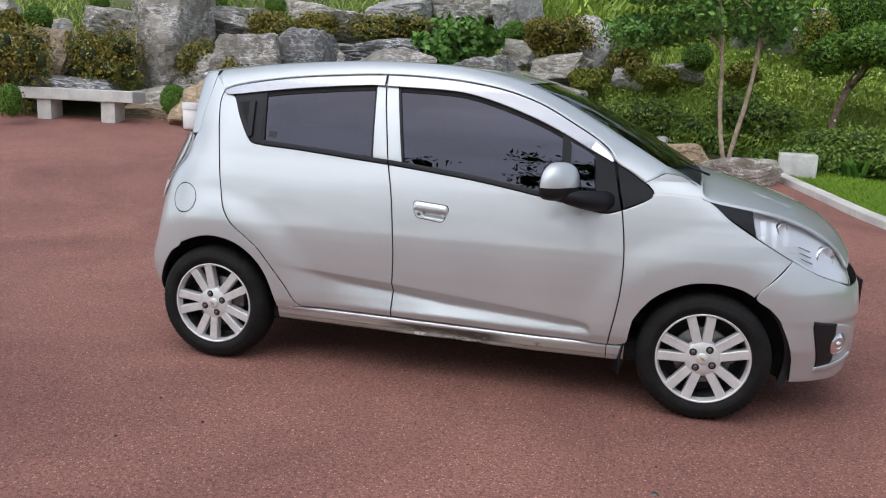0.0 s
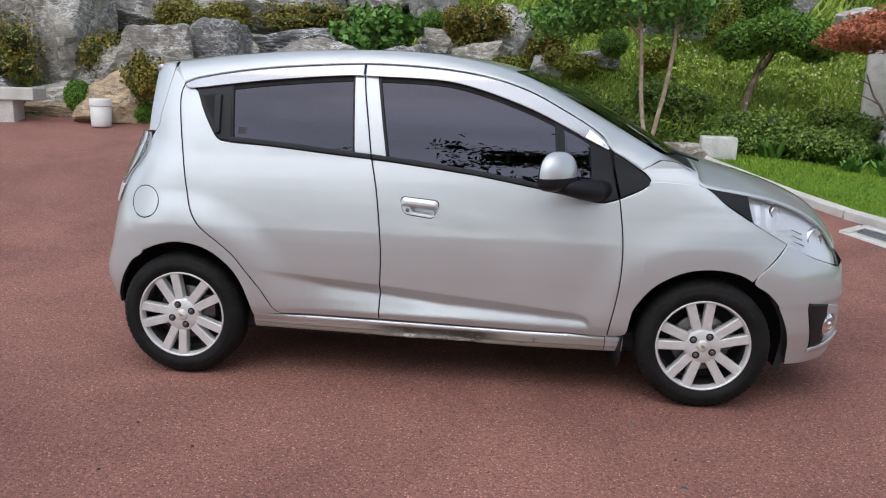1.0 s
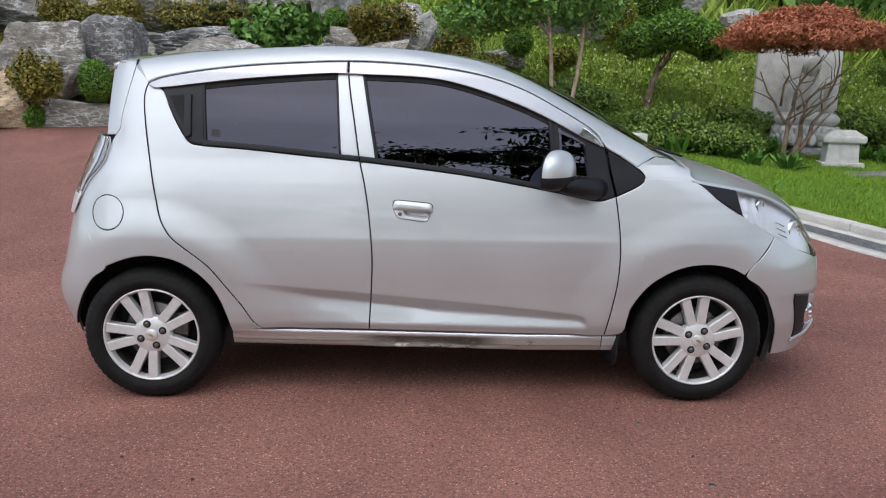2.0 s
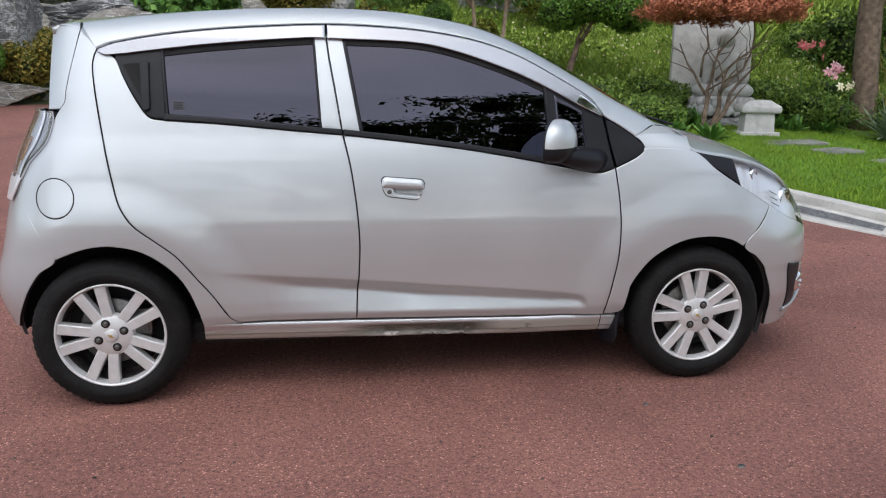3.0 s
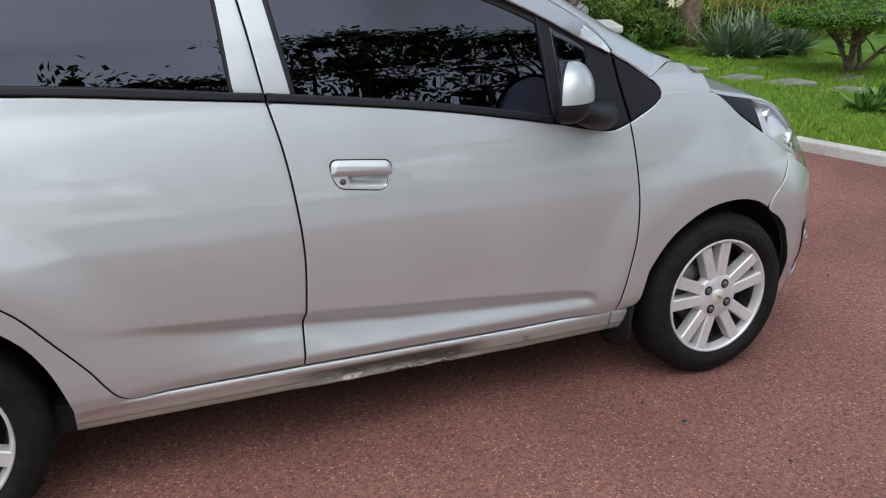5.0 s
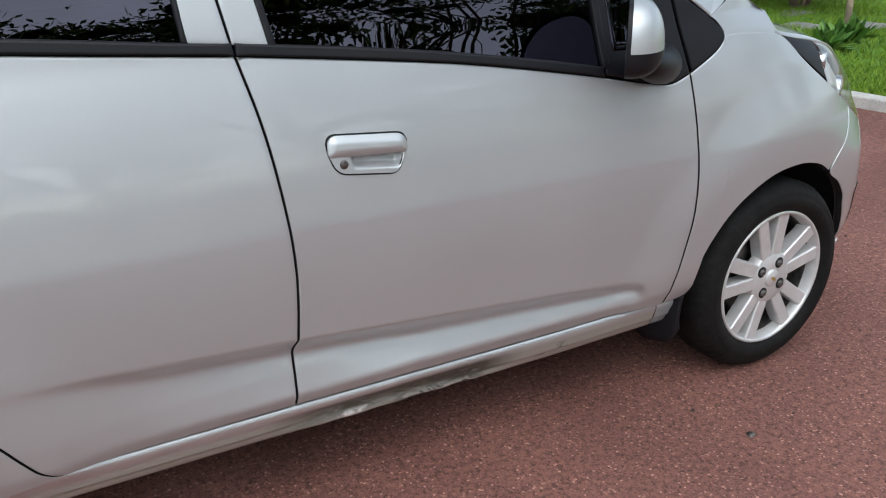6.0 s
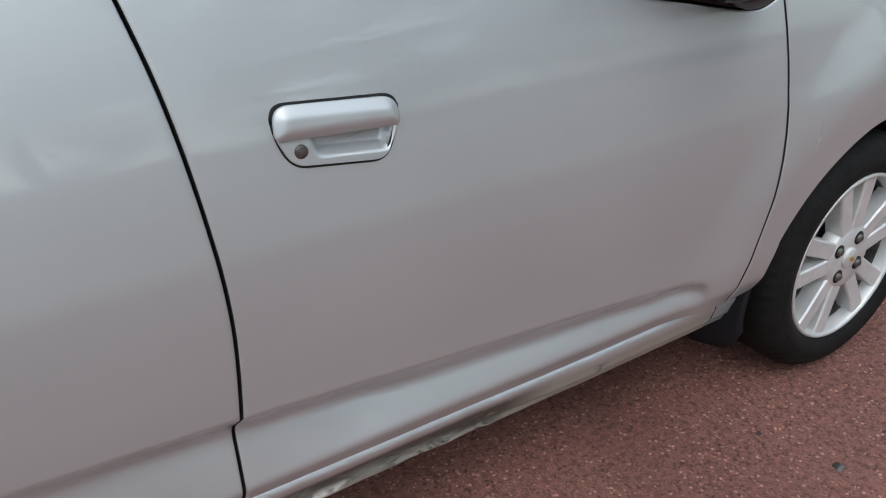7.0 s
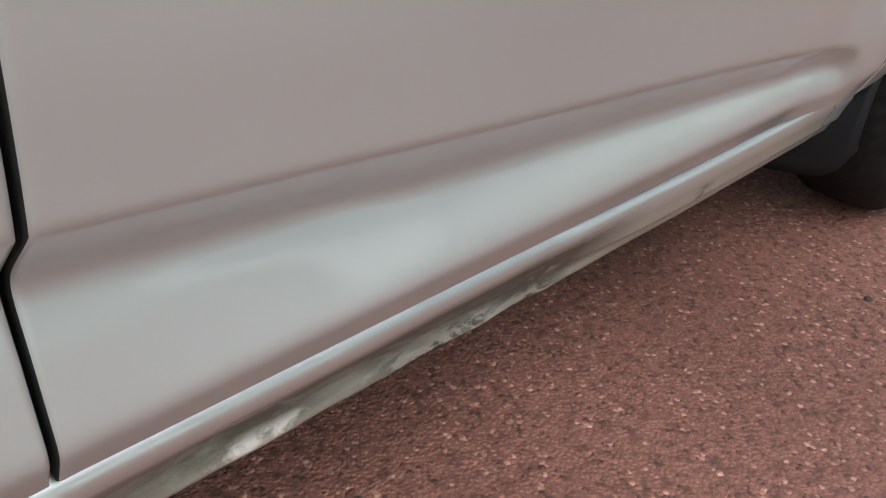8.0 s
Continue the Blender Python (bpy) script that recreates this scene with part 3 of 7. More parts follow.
for grid, k in ((coons([STRIP_R[0], STRIP_B[0]], [STRIP_R[-1], STRIP_B[-1]], STRIP_R, STRIP_B, 8, 24), rear_doors), (coons([STRIP_B[0], STRIP_F[0]], [STRIP_B[-1], STRIP_F[-1]], STRIP_B, STRIP_F, 8, 24), front_doors)):
    for s, door in zip((1, -1), k):
        skin("pillar_strip", grid, PAINT, door, sides=(s,))

# panes, mouldings and black trim
LOW_R = [(-0.949, 1.116), (-0.67, 1.097), (-0.39, 1.069)]
LOW_F = [(-0.245, 1.054), (0.0, 1.028), (0.25, 0.996), (0.52, 0.948)]
for s, rd, fd in ((1, rear_doors[0], front_doors[0]), (-1, rear_doors[1], front_doors[1])):
    skin("window", coons(LOW_R, [(-0.964, 1.360), (-0.7, 1.39), (-0.41, 1.415)], [LOW_R[0], (-0.964, 1.360)], [LOW_R[-1], (-0.41, 1.415)], 24, 16), TINTED, rd, off=0.006, gap="", sides=(s,), label="dark tinted window pane")
    skin("window", coons(LOW_F, between(GLASS_TOP, -0.29, 0.50) + (0, 0.015), [LOW_F[0], (-0.29, 1.415)], [LOW_F[-1], (0.505, 1.242)], 34, 16), TINTED, fd, off=0.006, gap="", sides=(s,), label="dark tinted window pane")
    skin("belt_moulding", coons(BELT[:4], [(-0.954, 1.120), (-0.67, 1.1), (-0.39, 1.073), (-0.305, 1.066)], [BELT[0], (-0.954, 1.120)], [BELT[3], (-0.305, 1.066)], 40, 5), TRIM, rd, off=-0.007, width=0.001, sides=(s,))
    skin("belt_moulding", coons(BELT[3:8], [(-0.3, 1.066), (-0.073, 1.043), (0.162, 1.014), (0.399, 0.977), (0.519, 0.955)], [BELT[3], (-0.3, 1.066)], [BELT[7], (0.519, 0.955)], 40, 5), TRIM, fd, off=-0.007, width=0.001, sides=(s,))
    skin("weather_strip", coons(between(GLASS_TOP, -1.13, -0.41) - (0, 0.026), between(GLASS_TOP, -1.13, -0.41) + (0, 0.03), [(-1.126, 1.302), (-1.126, 1.358)], [(-0.41, 1.377), (-0.41, 1.433)], 40, 4), DARK, rd, off=0.002, width=0.001, sides=(s,))
    skin("weather_strip", coons(between(GLASS_TOP, -0.295, 0.735) - (0, 0.024), between(GLASS_TOP, -0.295, 0.735) + (0, 0.03), [(-0.295, 1.376), (-0.295, 1.43)], [(0.735, 1.091), (0.735, 1.145)], 60, 4), DARK, fd, off=0.002, width=0.001, sides=(s,))
    skin("window_frame", coons([(-0.39, 1.07), (-0.378, 1.068)], [(-0.412, 1.41), (-0.4, 1.41)], [(-0.39, 1.07), (-0.412, 1.41)], [(-0.378, 1.068), (-0.4, 1.41)], 3, 14), TRIM, rd, off=-0.001, width=0.0005, sides=(s,))
    skin("window_frame", coons([(-0.238, 1.052), (-0.222, 1.05)], [(-0.3, 1.41), (-0.284, 1.41)], [(-0.238, 1.052), (-0.3, 1.41)], [(-0.222, 1.05), (-0.284, 1.41)], 3, 14), TRIM, fd, off=-0.002, width=0.0005, sides=(s,))
    skin("window_bar", coons([(-0.951, 1.112), (-0.938, 1.112)], [(-0.971, 1.365), (-0.957, 1.365)], [(-0.951, 1.112), (-0.971, 1.365)], [(-0.938, 1.112), (-0.957, 1.365)], 3, 14), TRIM, rd, off=-0.003, width=0.0005, sides=(s,))
    skin("window_bar", coons([(0.517, 0.95), (0.54, 0.946)], [(0.492, 1.25), (0.513, 1.24)], [(0.517, 0.95), (0.492, 1.25)], [(0.54, 0.946), (0.513, 1.24)], 4, 14), TRIM, fd, off=-0.004, width=0.001, sides=(s,))
    q = skin("handle_panel", coons(QUARTER_EDGE[1:-1] + [(-0.948, 1.097)], [(-1.132, 1.330), (-1.048, 1.347), (-0.964, 1.362)], [(-1.130, 1.317), (-1.132, 1.330)], [(-0.948, 1.097), (-0.964, 1.362)], 36, 20), TRIM, rd, off=-0.002, width=0.001, sides=(s,), label="black panel with a hidden door handle")[0]
    skin("handle_recess", coons([(-1.102, 1.292), (-1.068, 1.225), (-1.028, 1.165), (-1.004, 1.143)], [(-1.102, 1.296), (-1.058, 1.303), (-1.004, 1.305)], [(-1.102, 1.292), (-1.102, 1.296)], [(-1.004, 1.143), (-1.004, 1.305)], 20, 12), DARK, q, off=-0.0035, width=0.001, deep=0.006, sides=(s,))
    skin("door_handle", coons([(-1.035, 1.135), (-1.021, 1.128), (-1.002, 1.137)], [(-1.041, 1.300), (-1.026, 1.308), (-1.007, 1.302)], [(-1.035, 1.135), (-1.041, 1.300)], [(-1.002, 1.137), (-1.007, 1.302)], 8, 20), TRIM, q, off=-0.014, width=0.001, deep=0.014, sides=(s,))
    skin("mirror_trim", coons([(0.525, 0.934), (0.639, 0.909), (0.72, 0.899), (0.783, 0.916)], [(0.505, 1.24), (0.62, 1.185), (0.737, 1.118)], [(0.525, 0.934), (0.505, 1.24)], [(0.783, 0.916), (0.762, 1.0), (0.737, 1.118)], 26, 26), TRIM, fd, off=-0.003, width=0.0015, sides=(s,))
    skin("quarter_window", coons([(0.55, 0.985), (0.668, 0.985)], [(0.535, 1.2), (0.6, 1.17), (0.652, 1.14)], [(0.55, 0.985), (0.535, 1.2)], [(0.668, 0.985), (0.652, 1.14)], 10, 10), TINTED, fd, off=-0.0065, width=0.001, deep=0.003, sides=(s,), label="small dark tinted corner pane")

skin("fender_trim", coons([(0.789, 0.919), (0.871, 0.957), (0.904, 0.980), (0.911, 0.996)], [(0.745, 1.112), (0.80, 1.082), (0.871, 1.038), (0.911, 1.004)], [(0.789, 0.919), (0.768, 1.0), (0.745, 1.112)], [(0.911, 0.996), (0.911, 1.004)], 26, 20), TRIM, car, off=-0.003, width=0.0015)

# wind deflectors over the side windows
DROP = (0.0, 0.003)
skin("window_visor", coons(between(GLASS_TOP, -1.17, -0.360), between(RAIL, -1.19, -0.360) - DROP, [(-1.165, 1.335), (-1.189, 1.342), (-1.184, 1.350)], [(-0.360, 1.401), (-0.360, 1.452)], 60, 10), VISOR, car, off=-0.013, width=0.001, deep=0.018, label="chrome window visor")
skin("window_visor", coons(between(GLASS_TOP, -0.355, 0.728), between(RAIL, -0.355, 0.735) - DROP, [(-0.355, 1.401), (-0.355, 1.452)], [(0.728, 1.118), (0.738, 1.122), (0.735, 1.125)], 80, 10), VISOR, car, off=-0.013, width=0.001, deep=0.018, label="chrome window visor")

# bright tip of the front deflector
skin("visor_tip", coons(between(GLASS_TOP, 0.625, 0.726) + (0, 0.002), between(RAIL, 0.645, 0.733) - (0, 0.014), [(0.625, 1.168), (0.645, 1.207)], [(0.726, 1.121), (0.733, 1.124)], 24, 8), CHROME, car, off=-0.0143, gap="rbt", width=0.0005, deep=0.002, label="chrome tip of the window visor")

# wings and quarters
skin("front_wing", coons([(0.772, 0.302), (0.812, 0.303)] + ARCH_F, [(0.785, 0.917), (0.871, 0.957), (0.904, 0.980), (0.911, 0.996), (1.0, 0.998), (1.145, 0.978)] + LAMP_LOW[1:4], FRONT_CUT, BUMPER_CUT, 110, 70), PAINT, car)
skin("wing_top", coons([(0.9, 0.988), (1.0, 0.99), (1.13, 0.972)], [(0.871, 1.040), (0.91, 1.062), (0.956, 1.086)], [(0.9, 0.988), (0.911, 0.999), (0.889, 1.028), (0.871, 1.040)], [(1.13, 0.972), (1.12, 0.995), (1.117, 1.035), (1.035, 1.073), (0.956, 1.086)], 36, 30), PAINT, car, off=0.0006, gap="lrt")
REAR_LINE = curve([(-1.404, 0.978), (-1.373, 1.022), (-1.356, 1.088), (-1.333, 1.129), (-1.313, 1.157), (-1.308, 1.201), (-1.283, 1.314), (-1.258, 1.413)], 40)
waist = float(np.interp(0.978, [q[1] for q in REAR_CUT], [q[0] for q in REAR_CUT]))
low_cut = [tuple(q) for q in curve(REAR_CUT, 60) if q[1] < 0.97]
skin("rear_quarter", coons(ARCH_R, [(-1.404, 0.978), (-1.28, 0.978), (waist - 0.012, 0.978), (waist - 0.002, 0.977), (waist, 0.972)] + low_cut[::-1], [(-1.362, 0.585), (-1.431, 0.708), (-1.504, 0.826), (-1.445, 0.936), (-1.404, 0.978)], [(-0.847, 0.306), (-0.70, 0.3225)], 130, 40), PAINT, car, gap="tb")
high_cut = [(waist + 0.002, 0.966)] + [q for q in REAR_CUT if q[1] > 0.978]
skin("rear_pillar", coons([(-1.414, 0.966), (-1.28, 0.966), high_cut[0]], [(-1.258, 1.413), (-1.227, 1.382), REAR_CUT[-1]], [(-1.414, 0.966)] + REAR_LINE.tolist(), high_cut, 30, 60), PAINT, car, gap="r", off=-0.0006)


def disc(cx, cz, r, n=17):
    """Four borders of a round patch."""
    arc = lambda a, b: [(cx + r * math.cos(math.radians(a + (b - a) * k / (n - 1))), cz + r * math.sin(math.radians(a + (b - a) * k / (n - 1)))) for k in range(n)]
    return arc(225, 315), arc(135, 45), arc(225, 135), arc(-45, 45)


fuel = skin("fuel_door", coons(*disc(-1.350, 0.813, 0.0735), 20, 20), DARK, car, off=-0.0004, gap="", sides=(1,), label="round silver fuel flap")[0]
skin("fuel_flap", coons(*disc(-1.350, 0.813, 0.0705), 20, 20), PAINT, fuel, off=-0.0012, width=0.0, deep=0.002, sides=(1,))

# roof sides, roof, windscreen
ROOF_EDGE = [(-1.268, 0.29, 1.448), (-1.19, 0.29, 1.459), (-1.03, 0.29, 1.481), (-0.79, 0.29, 1.503), (-0.55, 0.29, 1.517), (-0.31, 0.29, 1.522), (-0.07, 0.29, 1.513), (0.18, 0.285, 1.478), (0.31, 0.28, 1.443), (0.435, 0.275, 1.394), (0.565, 0.265, 1.330), (0.70, 0.25, 1.257), (0.83, 0.225, 1.184), (0.962, 0.185, 1.11)]
ROOF_MID = [(-1.40, YC, 1.468), (-1.19, YC, 1.488), (-0.9, YC, 1.512), (-0.6, YC, 1.528), (-0.32, YC, 1.533), (-0.05, YC, 1.525), (0.2, YC, 1.498), (0.38, YC, 1.458)]
side_low = curve(on_side(RAIL + [(0.8, 1.088), (0.871, 1.042)]), 120)
side_high = curve(ROOF_EDGE, 120)


def mirrored(rows):
    r = np.asarray(rows, float).copy()
    r[..., 1] = 2 * YC - r[..., 1]
    return r


arc = np.linspace(math.radians(45), math.pi / 2, 14)[None, :, None]
u = np.linspace(0, 1, 14)[None, :, None]
up = 0.75 * (np.sin(arc) - np.sin(arc[:, :1])) / (1 - np.sin(arc[:, :1])) + 0.25 * u
inward = 0.75 * (np.cos(arc[:, :1]) - np.cos(arc)) / np.cos(arc[:, :1]) + 0.25 * u
lo, hi = side_low[:, None, :], side_high[:, None, :]
rows = lo + (hi - lo) * up
rows[..., 1] = (lo + (hi - lo) * inward)[..., 1]
turn_in = rows[:, :1] + (0, 0.014, 0.001)
rows = np.concatenate([turn_in, rows[:, :1] + (0, 0.001, 0), rows], 1)
for flip, r in ((False, rows), (True, mirrored(rows))):
    sheet("roof_side", r, PAINT, car, flip=flip)
u = np.linspace(0, 1, 6)[:, None, None]
for back in (True, False):
    if back:
        far_side = curve(np.vstack([on_side([(-1.196, 1.349), (-1.227, 1.382), (-1.258, 1.413)]), [(-1.262, 0.262, 1.436)], ROOF_EDGE[:1]]), 14)
        patch = (1 - u) * rows[0, 2:] + u * far_side
    else:
        far_side = curve(np.vstack([on_side([(0.871, 1.041), (0.909, 1.062), (0.954, 1.086), (1.03, 1.073), (1.106, 1.036)])]), 24)
        pillar_end = curve(np.vstack([rows[-1, 2::4], [(0.962, 0.185, 1.11), (1.05, 0.19, 1.072)], on_side([(1.106, 1.036)]) + (0, 0.02, 0)]), 24)
        patch = (1 - u) * pillar_end + u * far_side
    for flip, r in ((back, patch), (not back, mirrored(patch))):
        sheet("roof_corner" if back else "wing_shoulder", r, PAINT, car, flip=flip)
edge, mid = curve([p for p in ROOF_EDGE if p[0] < 0.32], 60), curve(ROOF_MID, 60)
v = np.linspace(0, 2, 41)[None, :, None]
bow = 1 - (1 - np.minimum(v, 2 - v)) ** 2.4
roof = edge[:, None] * (1 - v / 2) + mirrored(edge)[:, None] * v / 2
roof[..., 2] = (edge[:, None] + (mid - edge)[:, None] * bow)[..., 2]
roof[..., 0] = (edge[:, None] + (mid - edge)[:, None] * bow)[..., 0]
sheet("roof", roof, PAINT, car)
edge = curve([p for p in ROOF_EDGE if p[0] > 0.3], 40) + (0.004, 0.012, -0.002)
mid = curve([(0.385, YC, 1.452), (0.6, YC, 1.37), (0.85, YC, 1.245), (1.12, YC, 1.09)], 40)
screen = edge[:, None] * (1 - v / 2) + mirrored(edge)[:, None] * v / 2
for k in (0, 2):
    screen[..., k] = (edge[:, None] + (mid - edge)[:, None] * bow)[..., k]
sheet("windscreen", screen, SCREEN, car, label="dark sloping windscreen")
# black cowl below the screen, with the wiper
cowl = np.stack([curve([(0.965, 0.18, 1.10), (1.06, 0.45, 1.092), (1.12, YC, 1.082), (1.06, 2 * YC - 0.45, 1.092), (0.965, 2 * YC - 0.18, 1.10)], 30), curve([(1.12, 0.16, 1.03), (1.19, 0.45, 1.045), (1.215, YC, 1.045), (1.19, 2 * YC - 0.45, 1.045), (1.12, 2 * YC - 0.16, 1.03)], 30)], 1)
sheet("cowl", cowl, TRIM, car, flip=True, thick=0.01)
part("wiper", tube_bm([(1.16, 0.33, 1.07), (1.05, 0.42, 1.105), (0.98, 0.62, 1.15), (0.93, 0.9, 1.19)], [0.006, 0.006, 0.005, 0.004], 6), TRIM, car)

# bonnet
hood_side = curve(on_side(HOOD_EDGE), 70)
hood_mid = curve([(1.14, YC, 1.075), (1.2, YC, 1.062), (1.3, YC, 1.035), (1.45, YC, 0.993), (1.6, YC, 0.943), (1.73, YC, 0.882), (1.81, YC, 0.815), (1.865, YC, 0.735)], 70)
hood = hood_side[:, None] * (1 - v / 2) + mirrored(hood_side)[:, None] * v / 2
hood[..., 2] = (hood_side[:, None] + (hood_mid - hood_side)[:, None] * (1 - (1 - np.minimum(v, 2 - v)) ** 2.2))[..., 2]
hood[..., 0] = (hood_side[:, None] + (hood_mid - hood_side)[:, None] * (1 - (1 - np.minimum(v, 2 - v)) ** 2.0))[..., 0]
hood[..., 2] += 0.003
sheet("bonnet", hood, PAINT, car, flip=False, thick=0.012)

# nose and tail skins: the plan line runs round to the middle
PHI = np.linspace(0, math.pi / 2, 2000)
ARC = np.r_[0, np.cumsum(np.hypot(np.diff(np.sin(PHI) ** 0.5) * 1.15, np.diff(np.cos(PHI) ** 0.5) * 0.775))]
ARC /= ARC[-1]


def cap(p, z, end):
    """A place on nose (end = nose_x) or tail, p from the side (0) to the middle (1)."""
    s = 0.7 if end is nose_x else -0.7
    phi, e = np.interp(p, ARC, PHI), corner(z, end)
    x = s + np.sin(phi) ** (2 / e) * (end(z) - s)
    y0 = np.interp(z, ZT, YT)
    for cx in (-1.1875, 1.1875):
        y0 = y0 - 0.017 * smooth(0.60, 0.44, np.hypot(x - cx, z - 0.285))
    y0 = y0 - 0.03 * smooth(1.3, 1.6, x) * smooth(0.75, 0.6, z)
    return np.stack([x, y0 + (YC - y0) * (1 - np.maximum(np.cos(phi), 0) ** (2 / e)), z + 0 * p], -1)


def cap_p(x, z, end):
    s = 0.7 if end is nose_x else -0.7
    d = np.clip((np.asarray(x) - s) / (end(np.asarray(z)) - s), 0, 1)
    return np.interp(np.arcsin(d ** (corner(np.asarray(z), end) / 2)), PHI, ARC)


def on_cap(line, end):
    return [(float(cap_p(x, z, end)), z) for x, z in line]


def cap_sheet(name, bottom, top, left, right, end, mat, parent, nu=60, nv=40, off=0.0, label="", deep=0.015, both=True):
    g = coons(bottom, top, left, right, nu, nv)
    obs = []
    rows = cap(g[..., 0], g[..., 1], end)
    if off:
        n = np.cross(np.gradient(rows, axis=0), np.gradient(rows, axis=1))
        n /= np.linalg.norm(n, axis=-1, keepdims=True) + 1e-9
        n *= np.sign(-n[nu // 2, nv // 2, 1] + (n[nu // 2, nv // 2, 0] if end is nose_x else -n[nu // 2, nv // 2, 0]))
        rows = rows - n * off
    for s in (1, -1) if both else (1,):
        r = rows if s == 1 else mirrored(rows)
        if deep > 0.01:
            # the border next to the wing turns in, dark in the gap
            middle = np.array([0.0, YC, 0.5])
            turn = []
            for a, b in ((0.0022, 0.003), (0.0028, 0.018)):
                way = r[1] - r[0]
                away = np.cross(way, np.gradient(r[0], axis=0))
                away /= np.linalg.norm(away, axis=-1, keepdims=True) + 1e-9
                away *= np.sign(((middle - r[0]) * away).sum(-1, keepdims=True))
                turn.append(r[0] + way / (np.linalg.norm(way, axis=-1, keepdims=True) + 1e-9) * (0.0022 - a) + away * b)
            near = r[0] + way / (np.linalg.norm(way, axis=-1, keepdims=True) + 1e-9) * 0.003
            r = np.concatenate([turn[1][None], turn[0][None], r[:1], near[None], r[1:]], 0)
            ob = sheet(name, r, mat, parent, label, flip=(s == -1) != (end is tail_x))
            ob.data.materials.append(DARK)
            ob.data.polygons.foreach_set("material_index", [1] * (r.shape[1] - 1) + [0] * (len(ob.data.polygons) - r.shape[1] + 1))
            obs.append(ob)
        else:
            obs.append(sheet(name, r, mat, parent, label, flip=(s == -1) != (end is tail_x), thick=deep))
    return obs


bumper = new("front_bumper")
bumper.parent = car
side_line = on_cap(ARCH_F2[::-1] + BUMPER_CUT[1:], nose_x)
cap_sheet("bumper_skin", [side_line[0], (0.85, 0.172), (1.0, 0.168)], on_cap(LAMP_LOW[3:], nose_x) + [(0.9, 0.668), (1.0, 0.685)], side_line, [(1.0, 0.168), (1.0, 0.685)], nose_x, PAINT, bumper, 80, 60)
# corner recess: black wedge, silver scoop, fog lamp, lip below
wedge_top, wedge_low = on_cap([(1.637, 0.487), (1.691, 0.476), (1.753, 0.465)], nose_x), on_cap([(1.678, 0.262), (1.716, 0.264), (1.753, 0.272)], nose_x)
scoop_top, scoop_low = on_cap([(1.747, 0.466), (1.801, 0.452), (1.838, 0.43)], nose_x), on_cap([(1.75, 0.272), (1.801, 0.28), (1.843, 0.31)], nose_x)
lip_top, lip_low = on_cap([(1.673, 0.264), (1.765, 0.274), (1.842, 0.312)], nose_x), on_cap([(1.667, 0.245), (1.771, 0.25), (1.846, 0.285)], nose_x)
cap_sheet("fog_lamp_insert", wedge_low, wedge_top, [wedge_low[0], wedge_top[0]], [wedge_low[-1], wedge_top[-1]], nose_x, TRIM, bumper, 16, 16, off=-0.003, deep=0.005)
scoops = cap_sheet("fog_lamp_scoop", scoop_low, scoop_top, [scoop_low[0], scoop_top[0]], [scoop_low[-1], scoop_top[-1]], nose_x, PAINT, bumper, 20, 16, off=-0.002, deep=0.004)
cap_sheet("bumper_lip", lip_low, lip_top, [lip_low[0], lip_top[0]], [lip_low[-1], lip_top[-1]], nose_x, PAINT, bumper, 24, 5, off=-0.010, deep=0.009)
for s, ob in zip((1, -1), scoops):
    y = lambda a: a if s == 1 else 2 * YC - a
    yf = float(side_y(1.765, 0.37)) + 0.002
    m = look((1.765, y(yf - 0.004), 0.37), (1.765 + 0.6, y(yf - 0.8), 0.37)) @ pose(0, 0, 0, 90, 0, 0)
    for name, prof, mat in (("fog_lamp_ring", [(0.058, 0.0), (0.064, 0.012), (0.058, 0.022), (0.05, 0.012), (0.05, 0.0)], CHROME), ("fog_lamp_lens", [(0.0, 0.016), (0.035, 0.013), (0.051, 0.004)], CLEAR), ("fog_lamp_bowl", [(0.0, -0.02), (0.012, -0.018), (0.014, -0.004), (0.02, -0.015), (0.035, -0.010), (0.05, 0.002)], CHROME)):
        o = part(name, turned([(r, h) for r, h in prof], 32), mat, ob)
        o.matrix_world = m
plate = part("number_plate", box_bm((0.012, 0.36, 0.13), 0.004), TRIM, bumper, "number plate in a black holder")
plate.location = (1.937, YC, 0.53)
# lower grille
gr = part("grille", box_bm((0.03, 0.7, 0.13), 0.01), DARK, bumper)
gr.location = (1.878, YC, 0.35)
gr = part("grille", box_bm((0.03, 0.6, 0.04), 0.01), DARK, bumper)
gr.location = (1.82, YC, 0.70)

